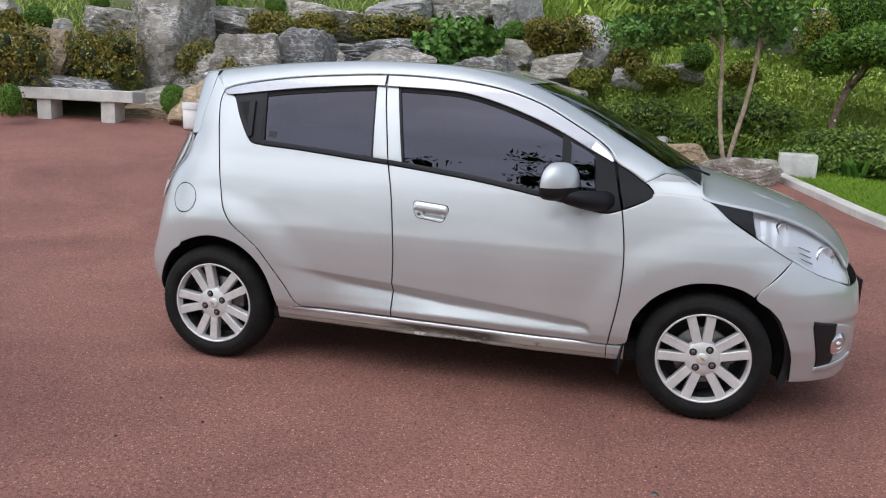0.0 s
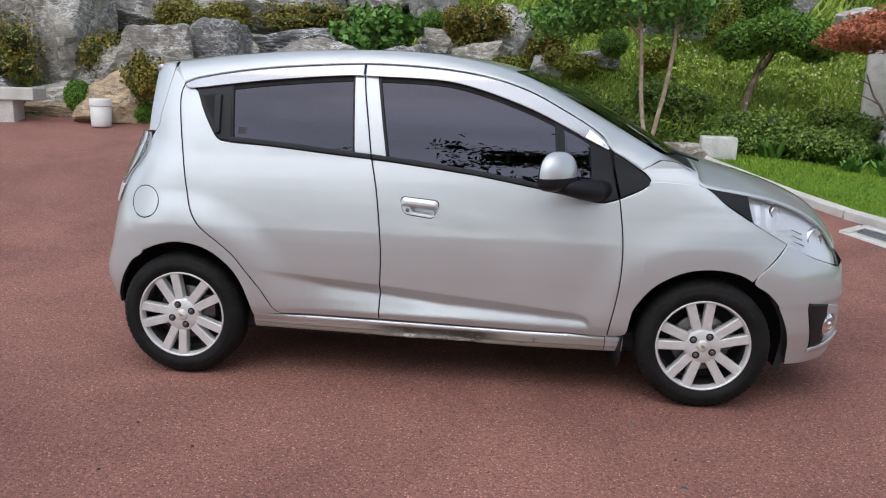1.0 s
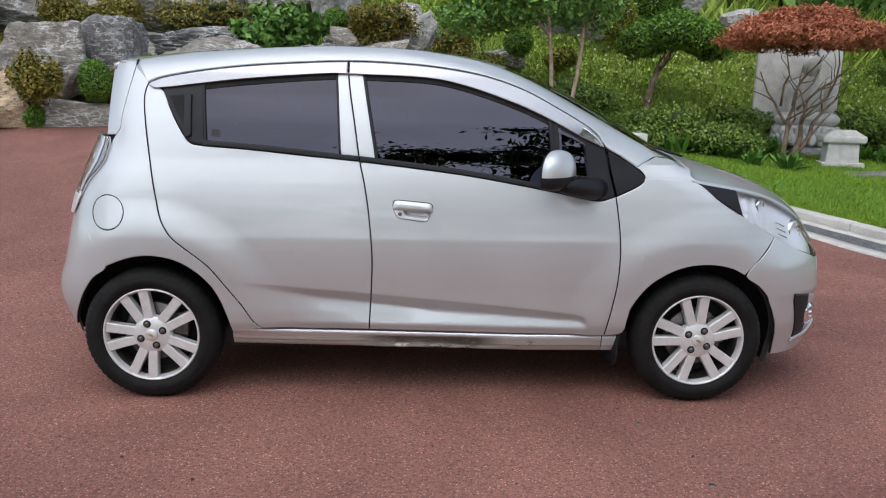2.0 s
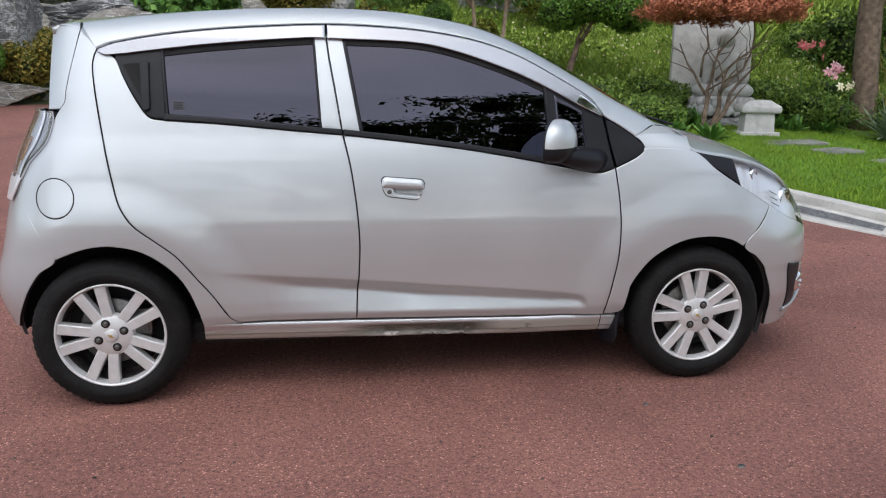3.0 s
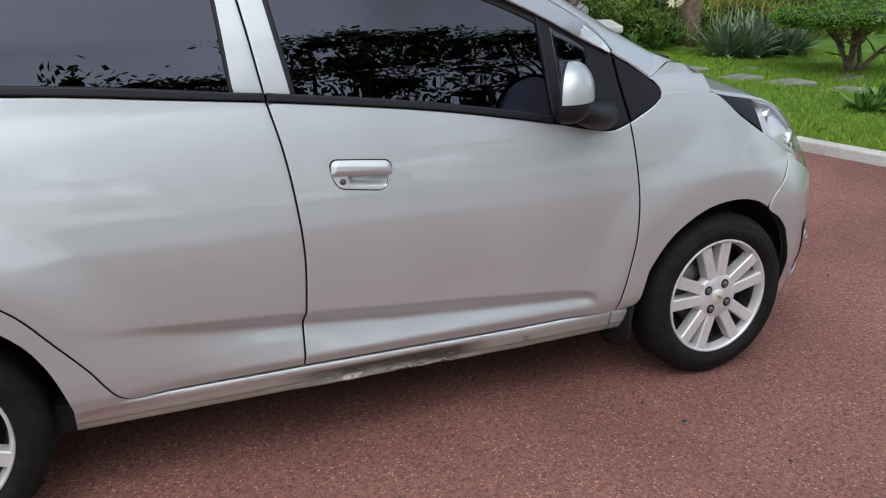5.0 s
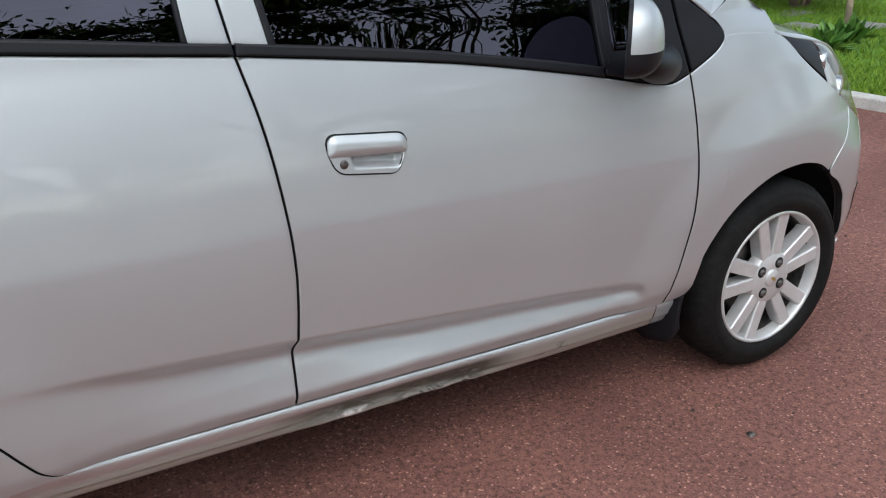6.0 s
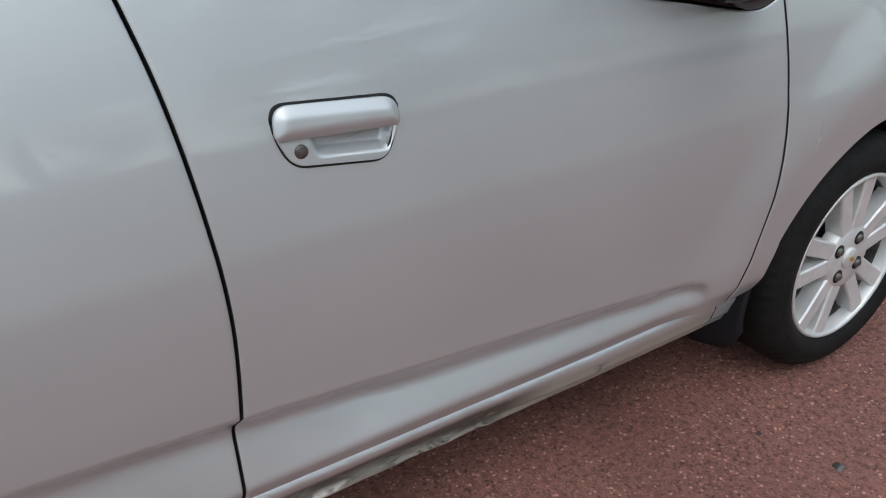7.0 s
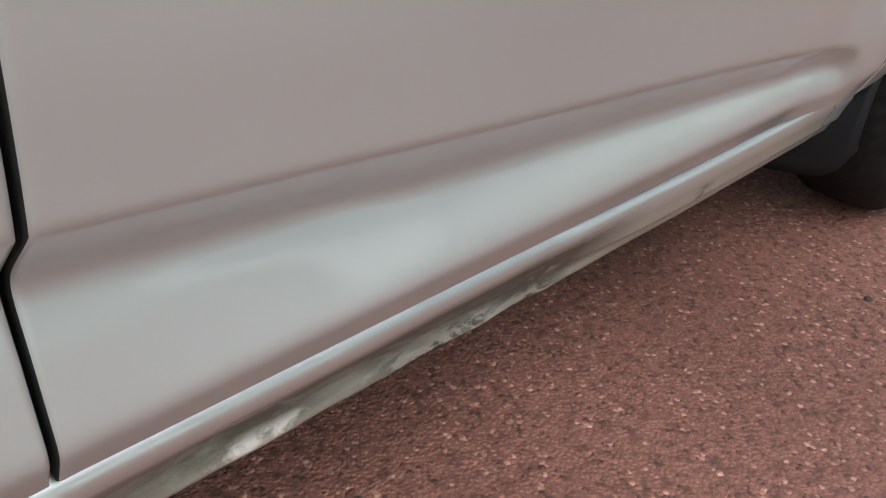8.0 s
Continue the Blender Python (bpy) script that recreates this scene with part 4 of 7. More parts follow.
# head lamps
for s in (1, -1):
    lamp = new("headlamp")
    lamp.parent = car
    tagged(lamp, "clear swept-back headlamp with a chrome reflector")
    skin("lamp_insert", coons(LAMP_LOW[:3], HOOD_EDGE[2:4], [LAMP_LOW[0], HOOD_EDGE[2]], [(1.362, 0.834), (1.345, 0.890), (1.333, 0.946)], 24, 12), TRIM, lamp, off=0.002, sides=(s,), label="black wedge behind the lens")
    low = LAMP_LOW[2:]
    high = HOOD_EDGE[3:8] + [(1.785, 0.69)]
    lens = coons(low, high, [low[0], (1.345, 0.890), high[0]], [low[-1], (1.801, 0.655), high[-1]], 40, 18)
    skin("lens", lens, CLEAR, lamp, off=-0.001, deep=0.03, sides=(s,))
    bowl = skin("reflector", lens, REFLECTOR, lamp, gap="", off=0.045, sides=(s,), label="fluted chrome reflector")[0]
    for vtx in bowl.data.vertices:
        x, z = vtx.co.x, vtx.co.z
        # stepped facets towards the back corner, level flutes in the middle
        step = 0.010 * (((x - 1.34) / 0.05) % 1.0) * float(smooth(1.50, 1.47, x))
        flute = 0.006 * abs(math.sin(z * 150)) * float(smooth(1.47, 1.50, x) * smooth(1.64, 1.60, x))
        vtx.co.y += s * (step + flute)
    for x0, z0 in ((1.545, 0.80), (1.55, 0.775), (1.558, 0.75)):
        slot = coons([(x0, z0 - 0.004), (x0 + 0.055, z0 - 0.028)], [(x0, z0), (x0 + 0.055, z0 - 0.022)], [(x0, z0 - 0.004), (x0, z0)], [(x0 + 0.055, z0 - 0.028), (x0 + 0.055, z0 - 0.022)], 6, 3)
        skin("louvre", slot, STEEL, lamp, gap="", off=0.034, sides=(s,), label="dark louvre slot in the reflector")
    for cx, cz, rad, ring in ((1.672, 0.742, 0.05, 0.02), (1.465, 0.868, 0.026, 0.008)):
        cy = float(side_y(cx, cz)) + 0.055
        yy = cy if s == 1 else 2 * YC - cy
        o = part("lamp_bowl", turned([(0.0, 0.045), (rad * 0.3, 0.04), (rad * 0.75, 0.018), (rad * 0.94, -0.010), (rad, -0.014), (rad * 1.08, -0.008), (rad * 1.1, 0.03)], 40), CHROME, lamp)
        o.matrix_world = Matrix.Translation((cx, yy, cz)) @ pose(0, 0, 0, 0, 0, 38 if s == 1 else 142)
        bulb = part("bulb", turned([(0.0, -0.004), (ring * 0.6, 0.0), (ring * 0.75, 0.012), (ring * 0.8, 0.05)], 20), STEEL, lamp)
        bulb.matrix_world = Matrix.Translation((cx, yy, cz)) @ pose(0, 0, 0, 0, 0, 38 if s == 1 else 142)

# tail: fins, hatch, lamps, bumper
fin = coons([(-1.385, 1.124), (-1.335, 1.127)], [(-1.379, 1.434), (-1.258, 1.431)], [(-1.385, 1.124), (-1.382, 1.300), (-1.379, 1.434)], [(-1.335, 1.129), (-1.313, 1.157), (-1.308, 1.201), (-1.283, 1.314), (-1.260, 1.413), (-1.258, 1.431)], 14, 30)
skin("spoiler_fin", fin, PAINT, car, deep=0.07)
spoil_edge, spoil_mid = curve([(-1.268, 0.29, 1.448), (-1.33, 0.275, 1.44), (-1.375, 0.26, 1.431)], 8), curve([(-1.40, YC, 1.468), (-1.41, YC, 1.458), (-1.42, YC, 1.438)], 8)
spoiler = spoil_edge[:, None] * (1 - v / 2) + mirrored(spoil_edge)[:, None] * v / 2
for k in (0, 2):
    spoiler[..., k] = (spoil_edge[:, None] + (spoil_mid - spoil_edge)[:, None] * bow)[..., k]
sheet("spoiler", spoiler, PAINT, car, flip=True, thick=0.03)
low_line = curve(on_side([(-1.379, 1.434), (-1.317, 1.431), (-1.258, 1.413)]), 12)[:, None, :]
high_line = curve([(-1.385, 0.25, 1.431), (-1.33, 0.275, 1.44), (-1.268, 0.29, 1.448)], 12)[:, None, :]
bend = np.linspace(0, math.pi / 2, 8)[None, :, None]
fin_cap = low_line + (high_line - low_line) * np.sin(bend)
fin_cap[..., 1] = (low_line + (high_line - low_line) * (1 - np.cos(bend)))[..., 1]
for flip, r in ((False, fin_cap), (True, mirrored(fin_cap))):
    sheet("spoiler_side", r, PAINT, car, flip=flip)
upper = coons([(cap_p(-1.40, 1.12, tail_x), 1.12), (1.0, 1.1)], [(cap_p(-1.39, 1.425, tail_x), 1.425), (1.0, 1.42)], [(cap_p(-1.40, 1.12, tail_x), 1.12), (cap_p(-1.39, 1.425, tail_x), 1.425)], [(1.0, 1.1), (1.0, 1.42)], 30, 16)
rows = cap(upper[..., 0], upper[..., 1], tail_x) + (0.075, 0, 0)
for flip, r in ((True, rows), (False, mirrored(rows))):
    sheet("rear_window", r, TINTED, car, flip=flip, thick=0.004, label="dark tinted rear window")
CUT_R = [(-1.362, 0.585), (-1.431, 0.708), (-1.504, 0.826)]
side_line = on_cap(ARCH_R2[::-1] + CUT_R[1:], tail_x)
cap_sheet("rear_bumper", [side_line[0], (0.8, 0.27), (1.0, 0.27)], [side_line[-1], (0.85, 0.80), (1.0, 0.79)], side_line, [(1.0, 0.27), (1.0, 0.79)], tail_x, PAINT, car, 60, 40)
lamp_in = on_cap([(-1.503, 0.829), (-1.475, 0.885), (-1.445, 0.936), (-1.404, 0.978), (-1.373, 1.022), (-1.356, 1.088), (-1.362, 1.120)], tail_x)
lamp_out = [(p + w, z) for (p, z), w in zip(on_cap([(-1.556, 0.829), (-1.545, 0.885), (-1.530, 0.930), (-1.508, 0.985), (-1.492, 1.03), (-1.470, 1.085), (-1.455, 1.121)], tail_x), (0.05, 0.07, 0.09, 0.1, 0.1, 0.1, 0.1))]
middle = [(a[0] * 0.76 + b[0] * 0.24, a[1] * 0.76 + b[1] * 0.24) for a, b in zip(lamp_in, lamp_out)]
BEZEL = [(a[0] * 0.93 + b[0] * 0.07, a[1]) for a, b in zip(lamp_in, lamp_out)]
foot_in = on_cap([(-1.524, 0.79), (-1.503, 0.829), (-1.480, 0.875)], tail_x)
foot_out = [(p + 0.09, z) for p, z in on_cap([(-1.556, 0.79), (-1.552, 0.829), (-1.545, 0.875)], tail_x)]


def lamp_piece(name, a, b, mat, parent, off, label="", s=1):
    ob = cap_sheet(name, [a[0], b[0]], [a[-1], b[-1]], a, b, tail_x, mat, parent, 12, 30, off=off, deep=0.003, both=False, label=label)[0]
    if s == -1:
        for vtx in ob.data.vertices:
            vtx.co.y = 2 * YC - vtx.co.y
        ob.data.flip_normals()
    return ob


for s in (1, -1):
    tail_lamp = new("tail_lamp")
    tail_lamp.parent = car
    tagged(tail_lamp, "clear tail lamp with chrome insert")
    lamp_piece("lens", lamp_in[1:], lamp_out[1:], CLEAR, tail_lamp, -0.012, s=s)
    lamp_piece("reversing_lens", foot_in, foot_out, REFLECTOR, tail_lamp, -0.010, "white reversing lens", s)
    lamp_piece("lamp_insert", BEZEL, middle, LAMP_GREY, tail_lamp, 0.01, "grey chrome insert", s)
    lamp_piece("lamp_insert", middle, lamp_out, REFLECTOR, tail_lamp, 0.004, "bright chrome reflector", s)
    lamp_piece("bezel", lamp_in, BEZEL, LAMP_GREY, tail_lamp, -0.003, s=s)
    lamp_piece("indicator", [(a[0] * 0.8 + b[0] * 0.2 - 0.012, a[1]) for a, b in zip(middle[2:5], lamp_out[2:5])], [(a[0] * 0.8 + b[0] * 0.2 + 0.012, a[1]) for a, b in zip(middle[2:5], lamp_out[2:5])], AMBER, tail_lamp, -0.002, "amber indicator", s)
cap_sheet("tailgate", [(lamp_out[0][0], 0.80), (1.0, 0.79)], [(lamp_out[-1][0], 1.118), (1.0, 1.1)], [(lamp_out[0][0], 0.80)] + lamp_out[1:], [(1.0, 0.79), (1.0, 1.1)], tail_x, PAINT, car, 30, 24)

# sill, with its dent
SILL_Z = [(0.3180, 0.085), (0.3165, 0.064), (0.3145, 0.0545), (0.311, 0.0475), (0.306, 0.0428), (0.300, 0.0405), (0.293, 0.0403), (0.283, 0.0436), (0.271, 0.0472), (0.262, 0.0492), (0.2595, 0.0502), (0.257, 0.0545), (0.248, 0.0575), (0.240, 0.061), (0.233, 0.067), (0.229, 0.078), (0.228, 0.10), (0.228, 0.15)]
xs = np.linspace(-0.848, 0.765, 220)
for s in (1, -1):
    verts = []
    for x in xs:
        drop = np.interp(x, [-0.84, -0.25, 0.43, 0.77], [0.006, -0.002, -0.014, -0.012])
        hurt = float(smooth(-0.36, -0.12, x) * (1 - smooth(0.12, 0.36, x)))
        for z, y in SILL_Z:
            zz = z + drop
            if s == 1:
                nose = float(smooth(-0.05, 0.05, x) * (1 - smooth(0.185, 0.205, x)) * smooth(0.275, 0.29, z))
                y = y + nose * (0.0015 + 0.0008 * noise.noise((x * 40, z * 30, 1.0)))
                wob = noise.noise((x * 9, z * 20, 3.0))
                # pressed in along the middle, the lower flange pinched out again
                mid_band = math.exp(-(((z - 0.264) / 0.014) ** 2))
                tail = float(smooth(0.252, 0.232, z))
                y = y + hurt * (0.013 * mid_band * (1 + 0.5 * wob) - 0.004 * tail * (1 + 0.5 * noise.noise((x * 15, 0.0, 4.0))))
                zz += hurt * tail * (0.003 * float(smooth(-0.2, 0.1, x)) * float(1 - smooth(0.12, 0.34, x)) + 0.0025 * noise.noise((x * 22, z * 20, 7.0)) - 0.001)
            verts.append((x, (y if s == 1 else 2 * YC - y), zz))
    n = len(SILL_Z)
    faces = [(i * n + j, i * n + j + 1, (i + 1) * n + j + 1, (i + 1) * n + j) for i in range(len(xs) - 1) for j in range(n - 1)]
    if s == -1:
        faces = [f[::-1] for f in faces]
    raw("sill", verts, faces, SILL, car, "dented sill with scraped, dirty paint" if s == 1 else "silver sill")
    # the wing's foot goes on with the sill's profile
    verts = []
    for x in np.linspace(0.769, 0.846, 12):
        for z, y in SILL_Z:
            verts.append((x, (y + 0.0006 if s == 1 else 2 * YC - y - 0.0006), z - 0.012))
    faces = [(i * n + j, i * n + j + 1, (i + 1) * n + j + 1, (i + 1) * n + j) for i in range(11) for j in range(n - 1)]
    raw("wing_foot", verts, faces if s == 1 else [f[::-1] for f in faces], PAINT, car)

# dark inner shell behind the gaps, wheel housings, underbody
gx, gz = np.meshgrid(np.linspace(-1.42, 1.62, 120), np.linspace(0.24, 1.12, 40), indexing="ij")
for s in (1, -1):
    yy = side_y(gx, gz) + 0.022 + 0.02 * (gz < 0.33)
    verts = np.stack([gx, yy if s == 1 else 2 * YC - yy, gz], -1).reshape(-1, 3)
    faces = []
    for i in range(119):
        for j in range(39):
            x, z = gx[i, j] + 0.013, gz[i, j] + 0.012
            if min(math.hypot(x - 1.1875, z - 0.285), math.hypot(x + 1.1875, z - 0.285)) < 0.372:
                continue
            if z > np.interp(x, [-1.25, -1.24, -1.0, -0.3, 0.16, 0.72, 0.8, 1.1, 1.5, 1.62], [1.12, 1.06, 1.07, 1.02, 0.97, 0.88, 0.9, 0.93, 0.7, 0.62]):
                continue
            f = (i * 40 + j, (i + 1) * 40 + j, (i + 1) * 40 + j + 1, i * 40 + j + 1)
            faces.append(f if s == 1 else f[::-1])
    raw("inner_shell", verts, faces, DARK, car)
    for cx in (-1.1875, 1.1875):
        bm = bmesh.new()
        rings = []
        for k in range(33):
            a = math.radians(-6 + 192 * k / 32 if cx < 0 else -20 + 214 * k / 32)
            ring = []
            for r, y in ((0.350, 0.018), (0.372, 0.035), (0.385, 0.12), (0.385, 0.30), (0.05, 0.31)):
                x, z = cx + r * math.cos(a), 0.285 + r * math.sin(a)
                y = max(y, float(side_y(x, max(z, 0.25))) + (0.022 if y < 0.1 else 0.03))
                ring.append(bm.verts.new((x, y if s == 1 else 2 * YC - y, z)))
            rings.append(ring)
        for p, q in zip(rings, rings[1:]):
            for j in range(4):
                bm.faces.new((p[j], p[j + 1], q[j + 1], q[j]))
        part("wheel_housing", bm, DARK, car)
under = part("underbody", box_bm((2.0, 1.34, 0.10), 0.03), DARK, car)
under.location = (0.0, YC, 0.255)
for x, l in ((-1.5, 0.2), (1.6, 0.22)):
    u = part("underbody", box_bm((l, 0.9, 0.10), 0.03), DARK, car)
    u.location = (x, YC, 0.27)
u = part("underbody", box_bm((3.0, 0.86, 0.12), 0.03), DARK, car)
u.location = (0.0, YC, 0.31)
part("exhaust_pipe", tube_bm([(-0.9, 0.7, 0.22), (-1.3, 0.62, 0.21), (-1.7, 0.5, 0.22)], [0.025, 0.03, 0.025], 10), STEEL, car)

# mud flaps
for s in (1, -1):
    rows = []
    for t in np.linspace(0, 1, 14):
        row = []
        for u in np.linspace(0, 1, 10):
            y = 0.020 - 0.004 * t + u * (0.045 + 0.095 * t**0.8)
            z = 0.385 - 0.222 * t + 0.05 * abs(2 * u - 1) ** 5 * t**3 - 0.02 * u * t
            x = 0.866 - 0.022 * math.sin(t * 2.4) - 0.035 * u * t - 0.012 * t
            row.append((x, y if s == 1 else 2 * YC - y, z))
        rows.append(row)
    flap = sheet("mud_flap", rows, TRIM, car, flip=(s == -1), thick=0.008)

tag = skin("sticker", coons([(-0.925, 1.135), (-0.885, 1.132)], [(-0.925, 1.165), (-0.885, 1.162)], [(-0.925, 1.135), (-0.925, 1.165)], [(-0.885, 1.132), (-0.885, 1.162)], 4, 4), STICKER, rear_doors[0], off=0.004, gap="", sides=(1,), label="small faded sticker")[0]
for k in range(3):
    z = 1.139 + 0.009 * k
    skin("print_line", coons([(-0.92, z), (-0.89, z)], [(-0.92, z + 0.003), (-0.89, z + 0.003)], [(-0.92, z), (-0.92, z + 0.003)], [(-0.89, z), (-0.89, z + 0.003)], 3, 3), DARK, tag, off=0.003, gap="", sides=(1,))

# seats and dashboard behind the tinted glass
for x, y in ((0.05, 0.42), (0.05, 1.13), (-0.75, 0.45), (-0.75, 1.1)):
    seat = new("car_seat")
    seat.parent = car
    for name, size, loc, tilt in (("cushion", (0.5, 0.48, 0.16), (x + 0.15, y, 0.52), 6), ("backrest", (0.14, 0.46, 0.62), (x - 0.15, y, 0.85), -14), ("headrest", (0.1, 0.26, 0.17), (x - 0.25, y, 1.22), -14)):
        o = part(name, box_bm(size, 0.05, 3), SEAT, seat)
        o.matrix_world = pose(*loc, 0, tilt, 0)
dash = part("dashboard", box_bm((0.4, 1.25, 0.3), 0.08, 3), SEAT, car)
dash.location = (0.82, YC, 0.88)
bm = turned([(0.18, -0.013), (0.193, 0.0), (0.18, 0.013), (0.167, 0.0), (0.18, -0.013)], 36)
wheel = part("steering_wheel", bm, TRIM, car)
wheel.matrix_world = pose(0.5, 1.13, 0.98, 0, 0, 90) @ pose(0, 0, 0, -25, 0, 0)
cabin = part("cabin_floor", box_bm((2.3, 1.2, 0.05), 0.01), DARK, car)
cabin.location = (-0.1, YC, 0.4)

# front door handle
def round_poly(points, radius, n=7):
    """A closed outline with rounded corners."""
    p, out = np.array(points, float), []
    for k in range(len(p)):
        a, b, c = p[k - 1], p[k], p[(k + 1) % len(p)]
        r = radius if np.isscalar(radius) else radius[k]
        d, e = (a - b) / np.linalg.norm(a - b), (c - b) / np.linalg.norm(c - b)
        for t in np.linspace(0, 1, n):
            out.append(b + d * r * (1 - t) ** 2 + e * r * t**2)
    return np.array(out)


def even_line(outline, n=160):
    return curve(np.vstack([outline, outline[:1]]), n + 1)[:-1]


def pad(name, outline, mat, parent, height, s=1, rings=14, rim=0.004, label="", hollow=False):
    """A plate on the car's side inside an outline; height(x, z, v) lifts it, v from the rim (0) to the middle (1)."""
    mid = outline.mean(0)
    m = len(outline)
    verts = []
    for k in range(rings + 1):
        v = (k / rings) ** 1.2 * (0.08 if hollow else 0.998)
        for q in outline:
            x, z = q + (mid - q) * v
            verts.append((x, float(side_y(x, z)) - height(x, z, v), z))
    for q in outline:
        verts.append((q[0], float(side_y(*q)) + rim, q[1]))
    if s == -1:
        verts = [(a, 2 * YC - b, c) for a, b, c in verts]
    faces = [(k * m + j, k * m + (j + 1) % m, (k + 1) * m + (j + 1) % m, (k + 1) * m + j) for k in range(rings) for j in range(m)]
    if not hollow:
        faces.append(tuple(range(rings * m, rings * m + m)))
    faces += [((rings + 1) * m + j, (rings + 1) * m + (j + 1) % m, (j + 1) % m, j) for j in range(m)]
    return raw(name, verts, faces if s == -1 else [f[::-1] for f in faces], mat, parent, label)


def within(outline, x, z):
    return sum((a[1] > z) != (b[1] > z) and x < (b[0] - a[0]) * (z - a[1]) / (b[1] - a[1]) + a[0] for a, b in zip(outline, np.roll(outline, -1, 0))) % 2 == 1


def in_cup(x, z):
    """How deep the hand cup goes below the grip."""
    half = 0.056 + 0.3 * (z - 0.825)
    across = float(smooth(half, half - 0.016, abs(x + 0.057)))
    return across * float(smooth(0.812, 0.826, z + 0.1 * (x + 0.05)))


def from_rim(outline, x, z):
    """Distance of a place inside an outline from its rim."""
    q = np.array((x, z))
    a, d = outline, np.roll(outline, -1, 0) - outline
    t = np.clip(((q - a) * d).sum(1) / np.maximum((d * d).sum(1), 1e-12), 0, 1)
    return float(np.sqrt((((a + d * t[:, None]) - q) ** 2).sum(1)).min())


OUT = np.array([(-0.161, 0.8915), (0.0105, 0.878), (0.0095, 0.845), (-0.014, 0.796), (-0.144, 0.812), (-0.1615, 0.855)])
PLATE = [(-0.1575, 0.850), (0.0065, 0.8415), (0.005, 0.838), (-0.0155, 0.7995), (-0.142, 0.8155)]
GRIP = np.array([(-0.1575, 0.8885), (0.0075, 0.875), (0.007, 0.8395), (-0.1595, 0.8485)])
grip_line = even_line(round_poly(GRIP, [0.022, 0.022, 0.008, 0.008]))
for s, door in zip((1, -1), front_doors):
    h = pad("door_handle", round_poly(OUT, [0.022, 0.022, 0.02, 0.022, 0.022, 0.02]), DARK, door, lambda x, z, v: 0.0008, s, 3, label="pull handle in a recessed cup", hollow=True)
    hole = round_poly(OUT, 0.02)
    hole = hole.mean(0) + (hole - hole.mean(0)) * 0.985
    bm = bmesh.new()
    bm.from_mesh(door.data)
    bmesh.ops.delete(bm, geom=[q for q in bm.faces if all(within(hole, vv.co.x, vv.co.z) for vv in q.verts)], context="FACES")
    bm.to_mesh(door.data)
    bm.free()
    # plate with the cup pressed into it
    pad("handle_frame", even_line(round_poly(PLATE, [0.004, 0.003, 0.012, 0.018, 0.018])), PAINT, h, lambda x, z, v: 0.003 - 0.016 * in_cup(x, z), s, 40, rim=0.003)
    pad("grip", grip_line, PAINT, h, lambda x, z, v: 0.006 + 0.008 * math.sin(min(1.0, from_rim(grip_line, x, z) / 0.0165) * math.pi / 2), s, 26, rim=-0.002)
    key = part("keyhole", turned([(0.0, -0.003), (0.0075, -0.003), (0.0088, -0.0015), (0.0092, 0.004)], 24), STEEL, h)
    yk = float(side_y(-0.129, 0.831)) - 0.0025
    key.location = (-0.129, yk if s == 1 else 2 * YC - yk, 0.831)

# wing mirrors
for s in (1, -1):
    mirror = new("wing_mirror")
    mirror.parent = car
    tagged(mirror, "wing mirror with silver cap and black base")
    verts = []
    nx, na = 18, 40
    for i in range(nx + 1):
        t = i / nx
        deep = -0.034 + 0.08 * t
        grow = (1 - (max(0.0, t - 0.05) / 0.95) ** 2.6) ** 0.5 if t < 1 else 0.02
        for k in range(na):
            a = 2 * math.pi * k / na
            c, d = math.cos(a), math.sin(a)
            along = 0.105 * grow * math.copysign(abs(c) ** 0.75, c)
            zz = 1.012 + (0.105 if d > 0 else 0.062) * grow * math.copysign(abs(d) ** (0.8 if d > 0 else 0.6), d) + 0.004 * c
            xx, yy = 0.525 + 0.66 * along + 0.75 * deep, -0.088 + 0.75 * along - 0.66 * deep
            verts.append((xx, yy if s == 1 else 2 * YC - yy, zz))
    for cap_side in (True, False):
        bm = bmesh.new()
        vs = [bm.verts.new(p) for p in verts]
        for i in range(nx):
            for k in range(na):
                q = [vs[i * na + k], vs[i * na + (k + 1) % na], vs[(i + 1) * na + (k + 1) % na], vs[(i + 1) * na + k]]
                if (i > 1) or not cap_side:
                    bm.faces.new(q[::-1] if s == 1 else q)
        bm.verts.ensure_lookup_table()
        if cap_side:
            bmesh.ops.bisect_plane(bm, geom=bm.verts[:] + bm.edges[:] + bm.faces[:], plane_co=(0.53, -0.088, 1.012), plane_no=(-0.03, 0, 1), clear_inner=True)
        else:
            for vv in bm.verts:
                c0 = Vector((0.525, -0.088 if s == 1 else 2 * YC + 0.088, 1.012))
                vv.co = c0 + (vv.co - c0) * 0.985
        for ff in bm.faces:
            ff.smooth = True
        part("mirror_cap" if cap_side else "mirror_housing", bm, PAINT if cap_side else TRIM, mirror, "silver mirror cap" if cap_side else "")
    ring = [verts[k] for k in range(na)]
    c = np.mean(ring, axis=0)
    face = [tuple(c + (np.array(p) - c) * 0.9 + (0.004, -0.004 * s, 0)) for p in ring]
    raw("mirror_glass", face, [tuple(range(na)) if s == 1 else tuple(range(na))[::-1]], CHROME, mirror, "mirror glass", flat=True)
    y = lambda a: a if s == 1 else 2 * YC - a
    bm = tube_bm([(0.50, y(-0.10), 0.978), (0.55, y(-0.085), 0.97), (0.61, y(-0.045), 0.958), (0.67, y(0.0), 0.95), (0.75, y(0.10), 0.945)], [0.02, 0.032, 0.04, 0.046, 0.05], 16)
    part("mirror_arm", bm, TRIM, mirror)

